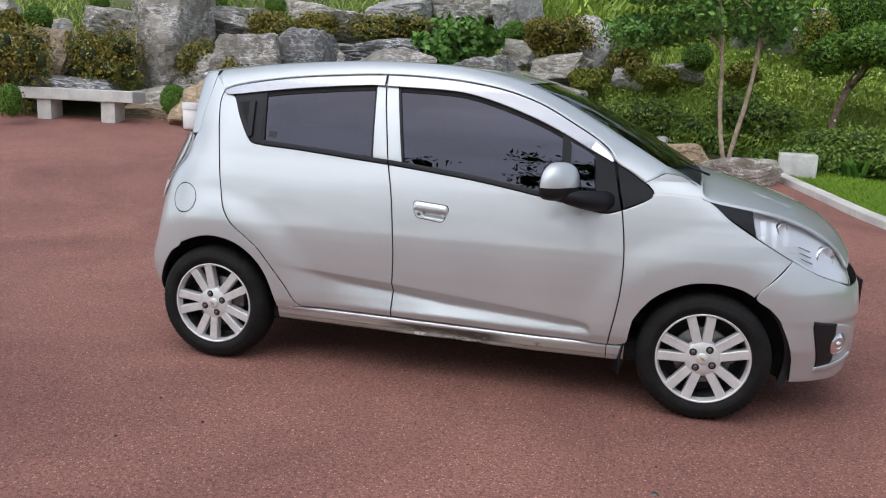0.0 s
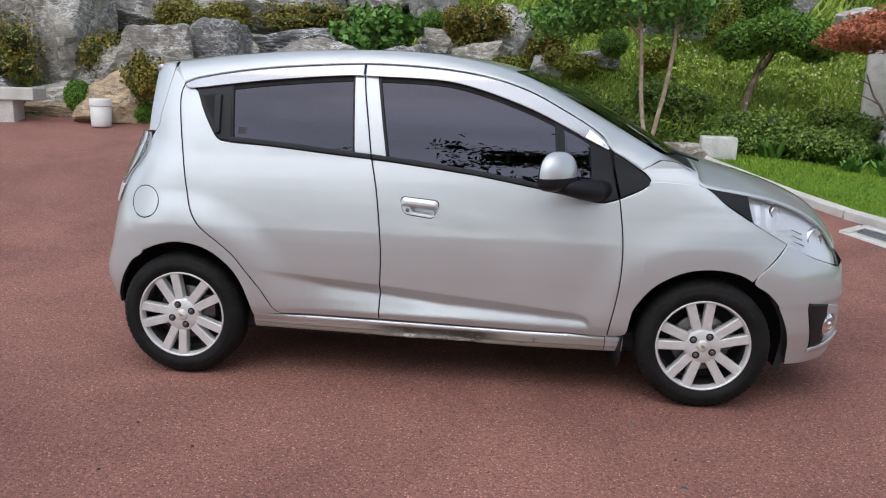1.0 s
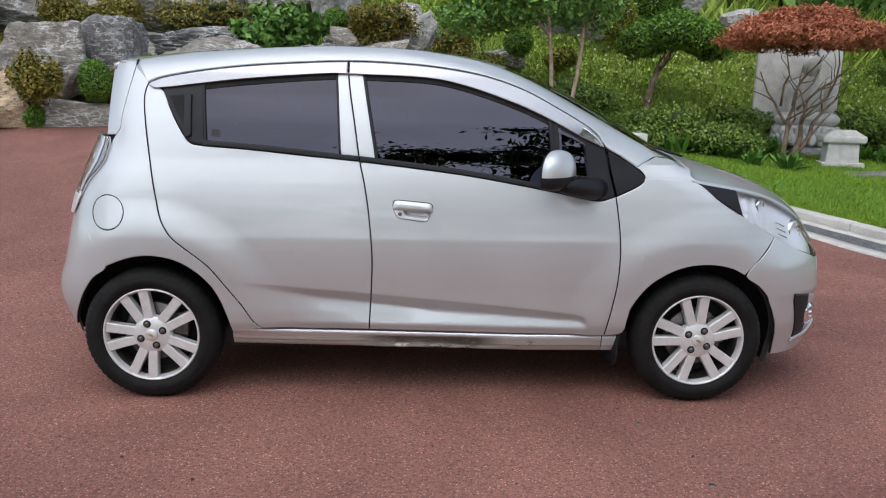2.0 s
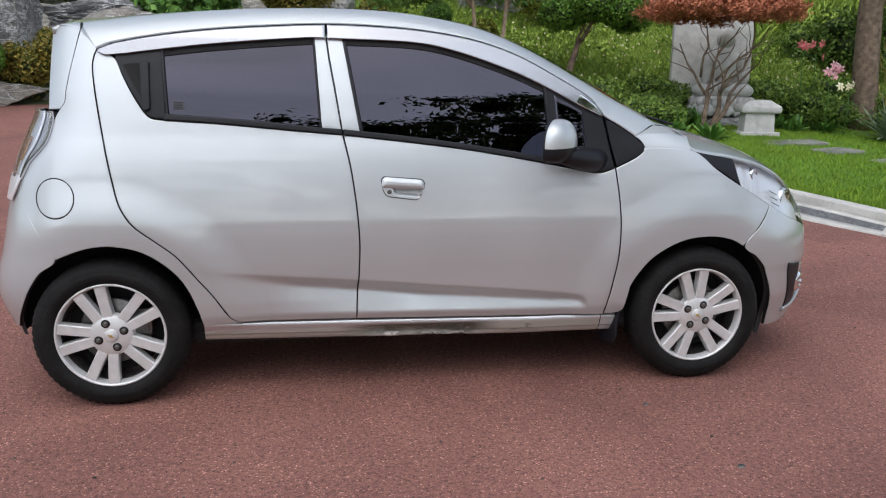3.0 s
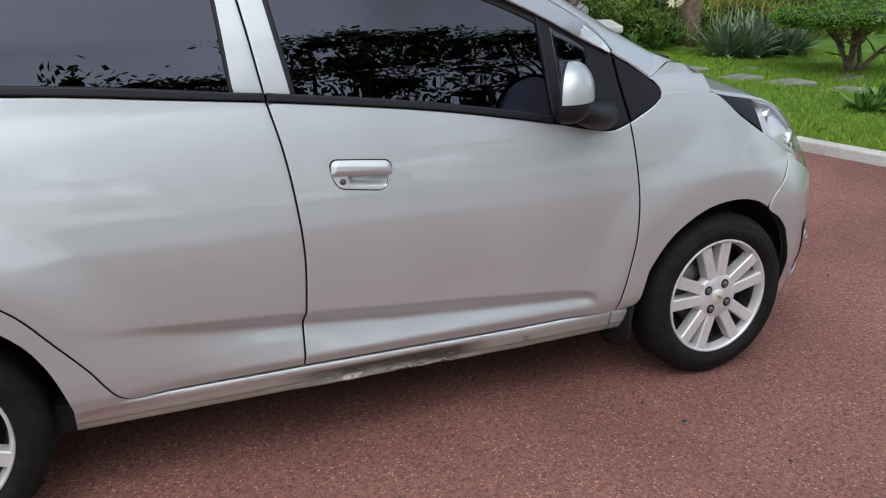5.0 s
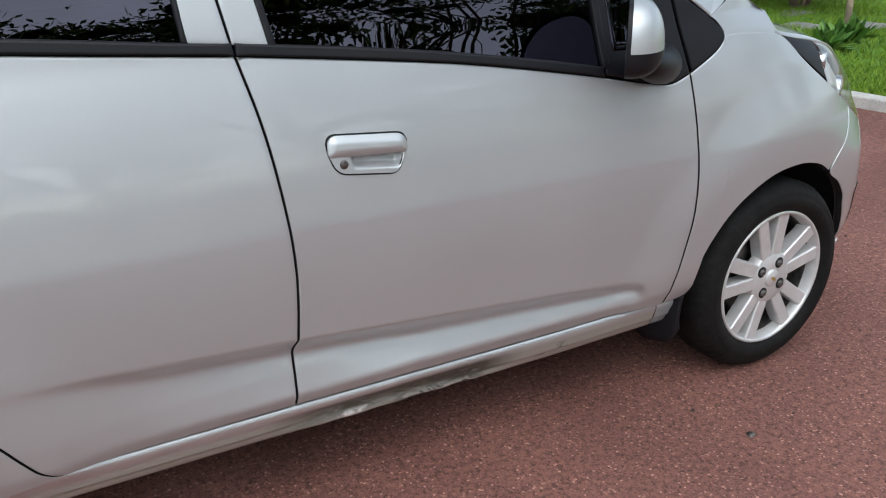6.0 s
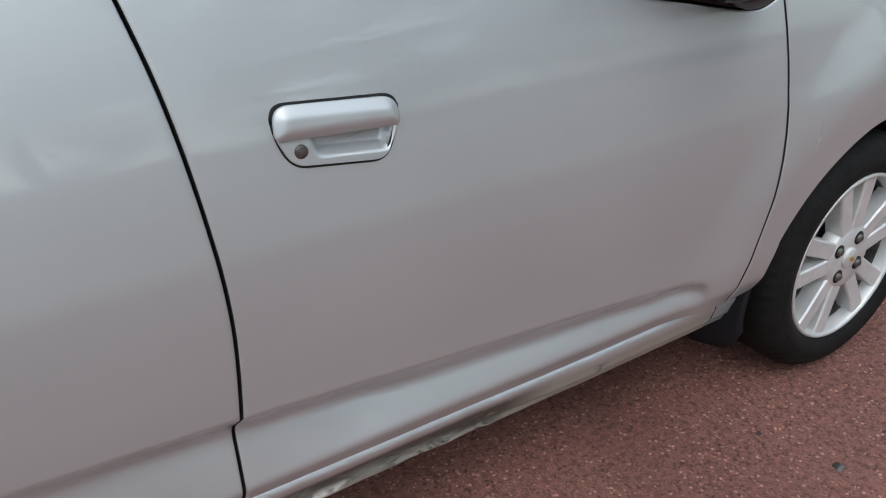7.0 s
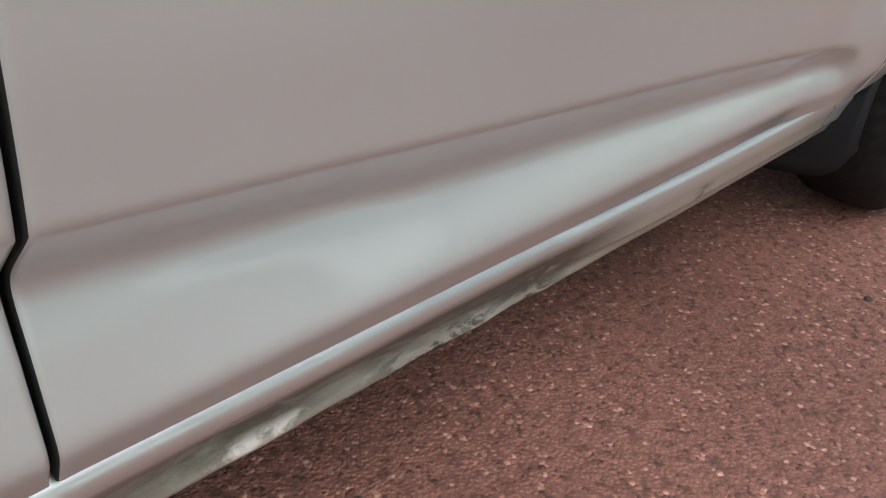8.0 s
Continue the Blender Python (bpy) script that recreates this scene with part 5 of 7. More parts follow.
# wheels
def build_wheel(turn, nuts):
    w = new("wheel")
    w.parent = car
    tyre = [(0.203, 0.012), (0.209, 0.006), (0.214, 0.0035), (0.216, 0.001), (0.232, -0.003), (0.247, -0.0032), (0.2485, -0.0015), (0.255, -0.002), (0.268, 0.006), (0.276, 0.013), (0.283, 0.022)]
    tread = [0.283, 0.2895, 0.2905, 0.2905, 0.2905, 0.2905, 0.2895, 0.283]
    ys = [0.022, 0.034, 0.05, 0.075, 0.095, 0.12, 0.136, 0.148]
    prof = tyre + list(zip(tread, ys))[1:] + [(0.255, 0.168), (0.232, 0.17), (0.203, 0.158)]
    bm = turned(prof, 180)
    # shoulder blocks: every third tread section lies lower
    for vv in bm.verts:
        r, a = math.hypot(vv.co.x, vv.co.z), math.atan2(vv.co.z, vv.co.x)
        if r > 0.275 and (vv.co.y < 0.04 or vv.co.y > 0.13) and round(a / (2 * math.pi / 180)) % 3 == 0:
            f = (r - 0.0035) / r
            vv.co.x, vv.co.z = vv.co.x * f, vv.co.z * f
    ty = part("tyre", bm, RUBBER, w)
    for yg in (0.055, 0.085, 0.115):
        part("tread_groove", turned([(0.2908, yg - 0.004), (0.287, yg), (0.2908, yg + 0.004)], 90), DARK, ty)
    rim = part("rim", turned([(0.2045, 0.02), (0.2055, 0.012), (0.203, 0.006), (0.197, 0.006), (0.194, 0.014), (0.19, 0.03), (0.188, 0.04)], 80), ALLOY, w, "painted alloy rim with five twin spokes")
    for k in range(5):
        a0 = math.radians(turn + 72 * k)
        for sgn in (-1, 1):
            bm = bmesh.new()
            cols = []
            for r, off, half, y in ((0.035, 0.012, 0.014, 0.0165), (0.072, 0.019, 0.0205, 0.0138), (0.088, 0.0225, 0.0205, 0.0136), (0.12, 0.029, 0.0205, 0.013), (0.165, 0.0385, 0.021, 0.012), (0.197, 0.0455, 0.022, 0.012)):
                sect = []
                for e, dy in ((-1, 0.04), (-1, 0.004), (-0.84, 0.0), (0.84, 0.0), (1, 0.004), (1, 0.04)):
                    u = sgn * off + e * half
                    sect.append(bm.verts.new((r * math.cos(a0) - u * math.sin(a0), y + dy, r * math.sin(a0) + u * math.cos(a0))))
                cols.append(sect)
            for p, q in zip(cols, cols[1:]):
                for j in range(5):
                    bm.faces.new((p[j], q[j], q[j + 1], p[j + 1]))
            bm.faces.new(cols[0])
            bm.faces.new(cols[-1][::-1])
            bmesh.ops.recalc_face_normals(bm, faces=bm.faces)
            part("spoke", bm, ALLOY, rim)
    part("hub", turned([(0.0, 0.013), (0.03, 0.013), (0.074, 0.0137), (0.08, 0.02), (0.082, 0.05)], 48), ALLOY, w)
    capp = part("hub_cap", turned([(0.0, 0.004), (0.022, 0.005), (0.0255, 0.008), (0.0265, 0.014)], 36), ALLOY, w)
    for size in ((0.022, 0.002, 0.006), (0.008, 0.002, 0.011)):
        o = part("badge", box_bm(size, 0.0007), GOLD, capp)
        o.matrix_basis = pose(0, 0.0035, 0, 0, 30, 0)
    for k in range(4):
        a = math.radians(nuts + 90 * k)
        part("lug_seat", turned([(0.0, 0.0125), (0.0165, 0.0125), (0.017, 0.014), (0.013, 0.03)], 20), DARK, w).location = (0.05 * math.cos(a), 0, 0.05 * math.sin(a))
        o = part("lug_nut", turned([(0.0, 0.0), (0.006, 0.0005), (0.0098, 0.004), (0.0102, 0.02)], 12), STEEL, w)
        o.location = (0.05 * math.cos(a), 0.004, 0.05 * math.sin(a))
    # Barrel coloured dark in place of the shade between the spokes.
    part("rim_barrel", turned([(0.188, 0.04), (0.182, 0.09), (0.178, 0.14), (0.2, 0.155)], 64), STEEL, w, "inner barrel, darkened for the shade behind the spokes")
    part("brake_disc", turned([(0.03, 0.075), (0.125, 0.075), (0.13, 0.08), (0.13, 0.095), (0.03, 0.095)], 48), STEEL, w)
    part("caliper", box_bm((0.09, 0.05, 0.12), 0.02), STEEL, w).location = (0.1, 0.085, 0.03)
    part("wheel_back", turned([(0.0, 0.12), (0.178, 0.12)], 32), DARK, w)
    return w


front = build_wheel(97, 58)
front.matrix_basis = pose(1.1875, 0.0, 0.2875)
rear = build_wheel(112, 21)
rear.matrix_basis = pose(-1.1875, 0.0, 0.2875)
for cx, src in ((1.1875, front), (-1.1875, rear)):
    copy_thing(src, pose(cx, 2 * YC, 0.2875, 0, 0, 180))

# ---- ground ----
def rise(x, y):
    """The road climbs gently away behind the car."""
    k = np.clip(0.0885 - 0.0052 * np.asarray(x, float), 0.045, 0.13)
    s = np.asarray(y, float) - 1.5
    return k * (s + np.sqrt(s * s + 0.1)) / 2 - k * 0.014


gx = np.r_[np.linspace(-300, -20, 8), np.linspace(-15, 15, 61), np.linspace(20, 300, 8)]
gy = np.r_[np.linspace(-300, -20, 8), np.linspace(-15, 14, 59), np.linspace(20, 300, 8)]
X, Yg = np.meshgrid(gx, gy, indexing="ij")
Zg = np.where(Yg < 40, rise(X, Yg), rise(X, 40.0))
ground = sheet("ground", np.stack([X, Yg, Zg], -1), ASPHALT, None)
tagged(ground, "worn red asphalt driveway", "road", kind="structure")

# ---- the garden ----
def bank(x):
    """Where the hillside begins."""
    return np.interp(x, [-14, -9, -6, -3, 0, 3, 4.5, 6, 12], [7.2, 7.4, 8.1, 8.8, 9.3, 9.2, 8.9, 9.2, 9.4])


def hill_z(x, y):
    x, y = np.asarray(x, float), np.asarray(y, float)
    s = y - bank(x)
    slope = np.interp(x, [-4, 3, 5, 12], [0.42, 0.40, 0.36, 0.32])
    return rise(x, y) + slope * (s + np.sqrt(s * s + 0.3)) / 2 - 0.07


hx, hy = np.meshgrid(np.linspace(-30, 34, 90), np.r_[np.linspace(6.0, 20, 56), np.linspace(24, 60, 10)], indexing="ij")
hz = hill_z(hx, np.minimum(hy, 30))
hz = hz + 0.12 * np.sin(hx * 1.7 + hy) * np.sin(hy * 1.3 - hx * 0.6) * smooth(0.5, 2.5, hy - bank(hx)) - 0.35 * (hy < 6.3)
hill = sheet("hillside", np.stack([hx, hy, hz], -1), HILL, None)
tagged(hill, "steep planted hillside of dark soil and weeds", "hillside", kind="structure")

KERB = curve([(2.45, 8.5), (2.67, 7.64), (3.03, 6.19), (3.29, 5.08), (3.55, 4.45), (3.85, 3.89), (4.14, 3.33), (4.3, 2.92), (4.42, 2.5), (4.54, 2.18), (4.75, 1.7), (5.3, 0.9), (6.6, -0.6), (9.5, -4.0), (14, -9)], 160)
ky = KERB[::-1]
ly = np.r_[np.linspace(-9, 1.5, 22), np.linspace(1.7, 9.4, 50)]
edge_x = np.interp(ly, ky[:, 1], ky[:, 0]) + 0.12
lawn_rows = []
for w in np.linspace(0, 1, 50) ** 1.6:
    x = edge_x + w * (30 - edge_x)
    lawn_rows.append(np.stack([x, ly, rise(x, ly) + 0.045 + 0.02 * np.sin(x * 2.1 + ly * 1.7)], 1))
lawn = sheet("lawn", lawn_rows, LAWN, None)
tagged(lawn, "mown bright green lawn", "lawn", kind="structure")


def blades(name, spots, height, width, mat, lean=0.35, label="", seed=1):
    """Many blades of grass in one mesh."""
    rng = np.random.default_rng(seed)
    n = len(spots)
    a = rng.uniform(0, 2 * math.pi, n)
    h = height * rng.uniform(0.5, 1.25, n)
    side = np.stack([np.cos(a), np.sin(a), 0 * a], 1) * (width * rng.uniform(0.6, 1.2, n))[:, None]
    b = rng.uniform(0, 2 * math.pi, n)
    tip = spots + np.stack([np.cos(b) * h * lean, np.sin(b) * h * lean, h], 1)
    verts = np.stack([spots - side, spots + side, tip], 1).reshape(-1, 3)
    ob = raw(name, verts, [(3 * k, 3 * k + 1, 3 * k + 2) for k in range(n)], mat)
    return tagged(ob, label, "grass", kind="stuff")


rng = np.random.default_rng(4)
n = 120000
gy = rng.uniform(1.2, 9.6, n)
gx = np.interp(gy, ky[:, 1], ky[:, 0]) + 0.12 + rng.uniform(0, 1, n) ** 1.4 * 7.5
keep = gy < bank(gx) + 0.3
gx, gy = gx[keep], gy[keep]
blades("grass", np.stack([gx, gy, rise(gx, gy) + 0.04 + 0.02 * np.sin(gx * 2.1 + gy * 1.7)], 1), 0.045, 0.006, GRASS, 0.7, "short mown lawn grass", 4)

# kerb stones along the lawn
kerb = thing("kerb", (0, 0, 0), "pale granite kerb between driveway and lawn", "kerb", kind="structure")
run = np.r_[0, np.cumsum(np.linalg.norm(np.diff(KERB, axis=0), axis=1))]
at = 0.0
while at + 1.0 < run[-1]:
    a, b = (np.array([np.interp(s, run, KERB[:, k]) for k in range(2)]) for s in (at + 0.004, at + 0.996))
    c = (a + b) / 2
    bm = box_bm((np.linalg.norm(b - a), 0.16, 0.22), 0.012)
    o = part("kerb_stone", bm, CONCRETE, kerb)
    zs = rise(*a), rise(*b)
    o.matrix_world = Matrix.Translation((c[0] + 0.04, c[1], (zs[0] + zs[1]) / 2 - 0.03)) @ Matrix.Rotation(math.atan2(*(b - a)[::-1]), 4, "Z") @ Matrix.Rotation(-math.atan2(zs[1] - zs[0], 1.0), 4, "Y")
    at += 1.0

# drain beside the kerb
drain = thing("drain_channel", (0, 0, 0), "steel slot drain set in a pale concrete border", "drain", kind="structure")
far_line = curve([(3.52, 4.3), (3.78, 3.8), (4.05, 3.27), (4.26, 2.72)], 40)
near_line = curve([(3.22, 3.95), (3.40, 3.52), (3.62, 2.98), (3.98, 2.42)], 40)


def band(name, u0, u1, lift, mat, parent):
    rows = [near_line + (far_line - near_line) * u for u in (u0, u1)]
    rows = [np.column_stack([r, rise(r[:, 0], r[:, 1]) + lift]) for r in rows]
    return sheet(name, np.stack(rows, 0), mat, parent, flip=True, thick=0.04)


band("border", -0.02, 0.30, 0.012, CONCRETE, drain)
band("border", 0.80, 1.1, 0.016, CONCRETE, drain)
band("channel", 0.28, 0.82, 0.001, DARK, drain)
for k in range(7):
    u = 0.325 + 0.075 * k
    band("bar", u - 0.015, u + 0.015, 0.012, GRATE, drain)
for k in range(2, 40, 5):
    a, b = (near_line[k] + (far_line[k] - near_line[k]) * u for u in (0.3, 0.8))
    part("bar", tube_bm([(*a, rise(*a) + 0.008), (*b, rise(*b) + 0.008)], [0.006, 0.006], 6), GRATE, drain)
for k in (0, 39):
    a, b = near_line[k], far_line[k]
    o = part("border", box_bm((np.linalg.norm(b - a), 0.1, 0.05), 0.006), CONCRETE, drain)
    c = (a + b) / 2
    o.matrix_world = Matrix.Translation((*c, float(rise(*c)) - 0.008)) @ Matrix.Rotation(math.atan2(*(b - a)[::-1]), 4, "Z")

# flagstones in the lawn
for x, y, w, d, turn in ((6.5, 5.61, 0.5, 0.36, 10), (6.77, 5.14, 0.55, 0.4, -8), (6.94, 4.47, 0.6, 0.4, 5), (6.21, 4.16, 0.3, 0.22, 20), (6.07, 7.11, 0.85, 0.45, -5), (6.29, 6.44, 0.55, 0.4, 12), (7.2, 6.3, 0.4, 0.25, 0), (7.9, 5.3, 0.5, 0.35, 0), (7.8, 4.3, 0.5, 0.35, 8)):
    bm = box_bm((w, d, 0.08), 0.02)
    for vv in bm.verts:
        vv.co.x += 0.04 * noise.noise(vv.co * 4 + Vector((x, y, 0)))
        vv.co.y += 0.04 * noise.noise(vv.co * 4 + Vector((y, x, 3)))
    o = part("flagstone", bm, SLAB, None)
    tagged(o, "flat grey stepping stone sunk in the lawn", "stepping stone", "stepping stones")
    o.matrix_world = pose(x, y, float(rise(x, y)) + 0.018, 2, -2, turn)


# boulders
def boulder(name, x, y, z, w, h, kind, label, seed, deep=0.75, up=False):
    rng = random.Random(seed)
    bm = bmesh.new()
    bmesh.ops.create_icosphere(bm, subdivisions=5 if max(w, h) > 1.2 else 4, radius=1)
    planes = []
    for k in range(15):
        d = Vector((rng.gauss(0, 1), rng.gauss(0, 1), rng.gauss(0, 0.9)))
        if k < 6:
            # a few near-square sides, so that it sits like a quarried block
            d = Vector([(1, 0, 0), (-1, 0, 0), (0, -1, 0), (0, 0, 1), (0, 0, -1), (0, 1, 0)][k]) + 0.28 * Vector((rng.gauss(0, 1), rng.gauss(0, 1), rng.gauss(0, 1)))
        planes.append((d.normalized(), rng.uniform(0.55, 0.7) if k < 6 else rng.uniform(0.72, 0.95)))
    shift = Vector((seed * 3.1, seed * 1.7, 0))
    for vv in bm.verts:
        d = vv.co.normalized()
        r = min([1.12] + [hh / d.dot(p) for p, hh in planes if d.dot(p) > 0.3])
        r *= 1 + 0.06 * noise.noise(d * 2.2 + shift) + 0.04 * noise.noise(d * 5 + shift) - 0.05 * max(0.0, 0.25 - abs(noise.noise(d * 4 + shift * 2))) / 0.25 + 0.018 * noise.noise(d * 13 + shift) + 0.009 * noise.noise(d * 30 + shift)
        vv.co = d * r
    lo = [min(vv.co[k] for vv in bm.verts) for k in range(3)]
    hi = [max(vv.co[k] for vv in bm.verts) for k in range(3)]
    w, h = w * 1.12, h * 1.12
    size = (w, max(w, h) * deep, h)
    for vv in bm.verts:
        vv.co = Vector([((vv.co[k] - lo[k]) / (hi[k] - lo[k]) - 0.5) * size[k] for k in range(3)])
    o = part(name, bm, ROCK[kind], None)
    o.matrix_world = pose(x, y, z, 0, 0, rng.uniform(-15, 15))
    return tagged(o, label, "boulder", "boulders of the rock garden")


BOULDERS = {
    "tan": [(-8.9, 7.23, 1.45, 0.6, 0.6), (-8.45, 8.0, 1.66, 0.65, 0.8), (-5.61, 7.74, 1.02, 0.96, 0.8), (1.56, 8.31, 0.65, 0.6, 0.32)],
    "grey": [(-7.18, 9.13, 2.11, 1.15, 2.1), (-8.42, 9.5, 2.24, 1.1, 0.62), (-6.5, 10.43, 2.28, 1.6, 0.8), (-5.0, 11.33, 2.42, 1.8, 0.62), (-4.67, 10.19, 1.9, 0.85, 0.48), (-2.58, 12.53, 2.98, 1.45, 1.05), (-1.35, 11.08, 1.97, 0.78, 0.7), (-0.52, 12.36, 2.49, 1.2, 0.78), (-0.54, 10.89, 1.81, 1.0, 0.6), (1.47, 11.23, 1.9, 0.72, 0.34), (2.17, 7.24, 0.55, 0.85, 0.38), (-5.14, 8.38, 1.54, 1.05, 1.08), (-10.53, 9.08, 2.43, 1.1, 0.5)],
    "veined": [(-7.86, 7.7, 1.18, 1.5, 0.36), (-5.9, 9.64, 1.79, 1.68, 0.55), (-3.69, 10.54, 1.92, 1.75, 0.64), (-4.61, 9.13, 1.59, 0.85, 1.25)],
    "pale": [(-1.56, 12.2, 3.0, 0.68, 1.5), (0.03, 11.91, 2.29, 0.65, 0.8), (0.61, 10.95, 1.75, 0.55, 0.42), (3.05, 13.26, 2.6, 1.4, 0.92), (5.62, 13.69, 3.12, 0.68, 0.5), (6.56, 13.4, 2.85, 0.72, 0.42), (1.11, 8.64, 0.79, 0.34, 0.2)],
}
LABELS = {"tan": "weathered tan boulder beside shrubs", "grey": "rugged grey boulder on the planted slope", "veined": "dark limestone boulder with white veins", "pale": "pale angular boulder among shrubs"}
seed = 10
for kind, rows in BOULDERS.items():
    for x, y, z, w, h in rows:
        seed += 1
        boulder("boulder", x, y, z, w, h, kind, LABELS[kind], seed)
# more of the retaining rocks behind the car
for x, y, z, w, h, kind in ((-6.3, 8.9, 1.35, 1.1, 0.9, "grey"), (-3.2, 9.5, 1.5, 1.4, 1.0, "grey"), (-1.9, 9.9, 1.5, 1.3, 0.9, "veined"), (-0.7, 9.9, 1.35, 1.2, 0.8, "grey"), (-9.5, 8.2, 1.5, 1.1, 0.9, "grey"), (-10.1, 7.7, 1.2, 1.0, 0.7, "veined"), (-5.8, 12.1, 2.75, 1.5, 0.6, "grey"), (-8.1, 10.7, 2.7, 1.3, 0.7, "grey"), (-3.8, 12.2, 2.9, 1.3, 0.6, "pale"), (4.4, 14.0, 3.0, 1.0, 0.6, "pale"), (-6.8, 8.2, 1.0, 0.8, 0.5, "grey"), (-9.3, 8.9, 2.0, 1.0, 0.6, "grey")):
    seed += 1
    boulder("boulder", x, y, z, w, h, kind, LABELS[kind], seed)
boulder("rock_ledge", -4.84, 8.18, 0.88, 1.9, 0.42, "grey", "low ledge of grey rock along the driveway", 71, 0.4)
boulder("rock_ledge", -6.55, 7.9, 0.82, 1.5, 0.26, "tan", "low stone edging along the driveway", 72, 0.3)
boulder("rock_ledge", -3.0, 8.75, 0.85, 1.9, 0.45, "grey", "low ledge of grey rock along the driveway", 73, 0.4)
boulder("rock_ledge", -1.2, 9.1, 0.8, 2.1, 0.45, "grey", "low ledge of grey rock along the driveway", 74, 0.4)


# shrubs
def leaves(blobs, n, size, seed, fill=0.25, long=1.6, lumps=0.16, core=0.52, out=0.55):
    """Verts and faces of n leaves over some ellipsoids (centre, radii), with a solid core in each."""
    rng = np.random.default_rng(seed)
    area = np.array([(r[0] * r[1] + r[1] * r[2] + r[0] * r[2]) for _, r in blobs])
    pick = rng.choice(len(blobs), n, p=area / area.sum())
    c, r = np.array([b[0] for b in blobs])[pick], np.array([b[1] for b in blobs])[pick]
    d = rng.normal(size=(n, 3))
    d /= np.linalg.norm(d, axis=1, keepdims=True)
    ph = rng.uniform(0, 6.28, 6)
    lump = 1 + lumps * (np.sin(d[:, 0] * 5 + ph[0] + pick) * np.sin(d[:, 1] * 6 + ph[1]) + 0.7 * np.sin(d[:, 2] * 7 + ph[2] + pick) * np.sin(d[:, 0] * 8 + ph[3]))
    far = np.where(rng.uniform(size=n) < fill, rng.uniform(0.55, 0.95, n), rng.uniform(0.9, 1.06, n)) * lump
    p = c + d * r * far[:, None]
    nrm = d / r
    nrm /= np.linalg.norm(nrm, axis=1, keepdims=True)
    nrm = nrm * out + rng.normal(size=(n, 3)) * 0.5
    nrm /= np.linalg.norm(nrm, axis=1, keepdims=True)
    t = np.cross(nrm, rng.normal(size=(n, 3)))
    t /= np.linalg.norm(t, axis=1, keepdims=True) + 1e-9
    b = np.cross(nrm, t)
    s = (size * rng.uniform(0.6, 1.3, n))[:, None]
    quad = np.stack([p - t * s * long / 2, p + b * s / 2 + nrm * s * 0.12, p + t * s * long / 2, p - b * s / 2 + nrm * s * 0.12], 1)
    verts = quad.reshape(-1, 3).tolist()
    faces = [(4 * k, 4 * k + 1, 4 * k + 2, 4 * k + 3) for k in range(n)]
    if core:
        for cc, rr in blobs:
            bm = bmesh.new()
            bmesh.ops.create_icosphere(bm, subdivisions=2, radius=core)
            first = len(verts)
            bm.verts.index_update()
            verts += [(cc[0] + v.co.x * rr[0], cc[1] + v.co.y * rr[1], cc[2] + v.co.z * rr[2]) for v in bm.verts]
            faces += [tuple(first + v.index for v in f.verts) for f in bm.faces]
            bm.free()
    return verts, faces


def shrub(name, x, y, z, w, h, mat, label, seed, blobs=7, n=2200, size=0.045, loose=0.35, category="bush", group="", **more):
    rng = random.Random(seed)
    if blobs == 1:
        parts = [((0, 0, 0), (w / 2, w / 2, h / 2))]
    else:
        parts = [((0, 0, -0.1 * h), (w * 0.36, w * 0.34, h * 0.40))]
        for _ in range(blobs):
            a, u = rng.uniform(0, 2 * math.pi), rng.uniform(-0.8, 1.0)
            e = math.sqrt(max(0, 1 - u * u * 0.8))
            k = rng.uniform(0.16, 0.30)
            parts.append(((w * loose * e * math.cos(a), w * loose * 0.9 * e * math.sin(a), h * 0.34 * u), (w * k, w * k, h * k * 0.95)))
    v, f = leaves(parts, n, size, seed, **more)
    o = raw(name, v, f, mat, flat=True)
    o.location = (x, y, z)
    return tagged(o, label, category, group)


seed = 200
for x, y, z, w, h in [(-8.36, 7.04, 1.44, 0.84, 1.45), (-7.6, 8.02, 1.57, 1.0, 1.06), (-6.5, 8.86, 1.66, 0.82, 0.78), (-5.29, 9.7, 2.06, 0.53, 0.66), (-4.79, 10.34, 2.32, 0.47, 0.42), (-3.57, 10.97, 2.45, 1.29, 0.46), (-0.78, 11.35, 2.17, 0.71, 0.66), (0.56, 11.04, 1.98, 0.64, 0.69), (-3.69, 8.37, 1.42, 0.42, 0.59), (-5.01, 7.57, 1.37, 0.45, 0.6), (-5.38, 9.66, 2.28, 0.68, 0.51), (-4.93, 10.35, 2.44, 0.59, 0.36), (-9.0, 7.78, 2.15, 0.27, 0.36), (-0.63, 11.14, 2.46, 0.93, 0.54), (-5.7, 8.6, 1.2, 0.6, 0.6), (-4.1, 8.5, 1.2, 0.7, 0.6)]:
    seed += 1
    shrub("azalea_bush", x, y, z, w * 1.08, h * 1.08, AZALEA, "bronze-green azalea bush among boulders", seed, blobs=12, n=5200, size=0.034, group="azaleas", loose=0.42, lumps=0.3)
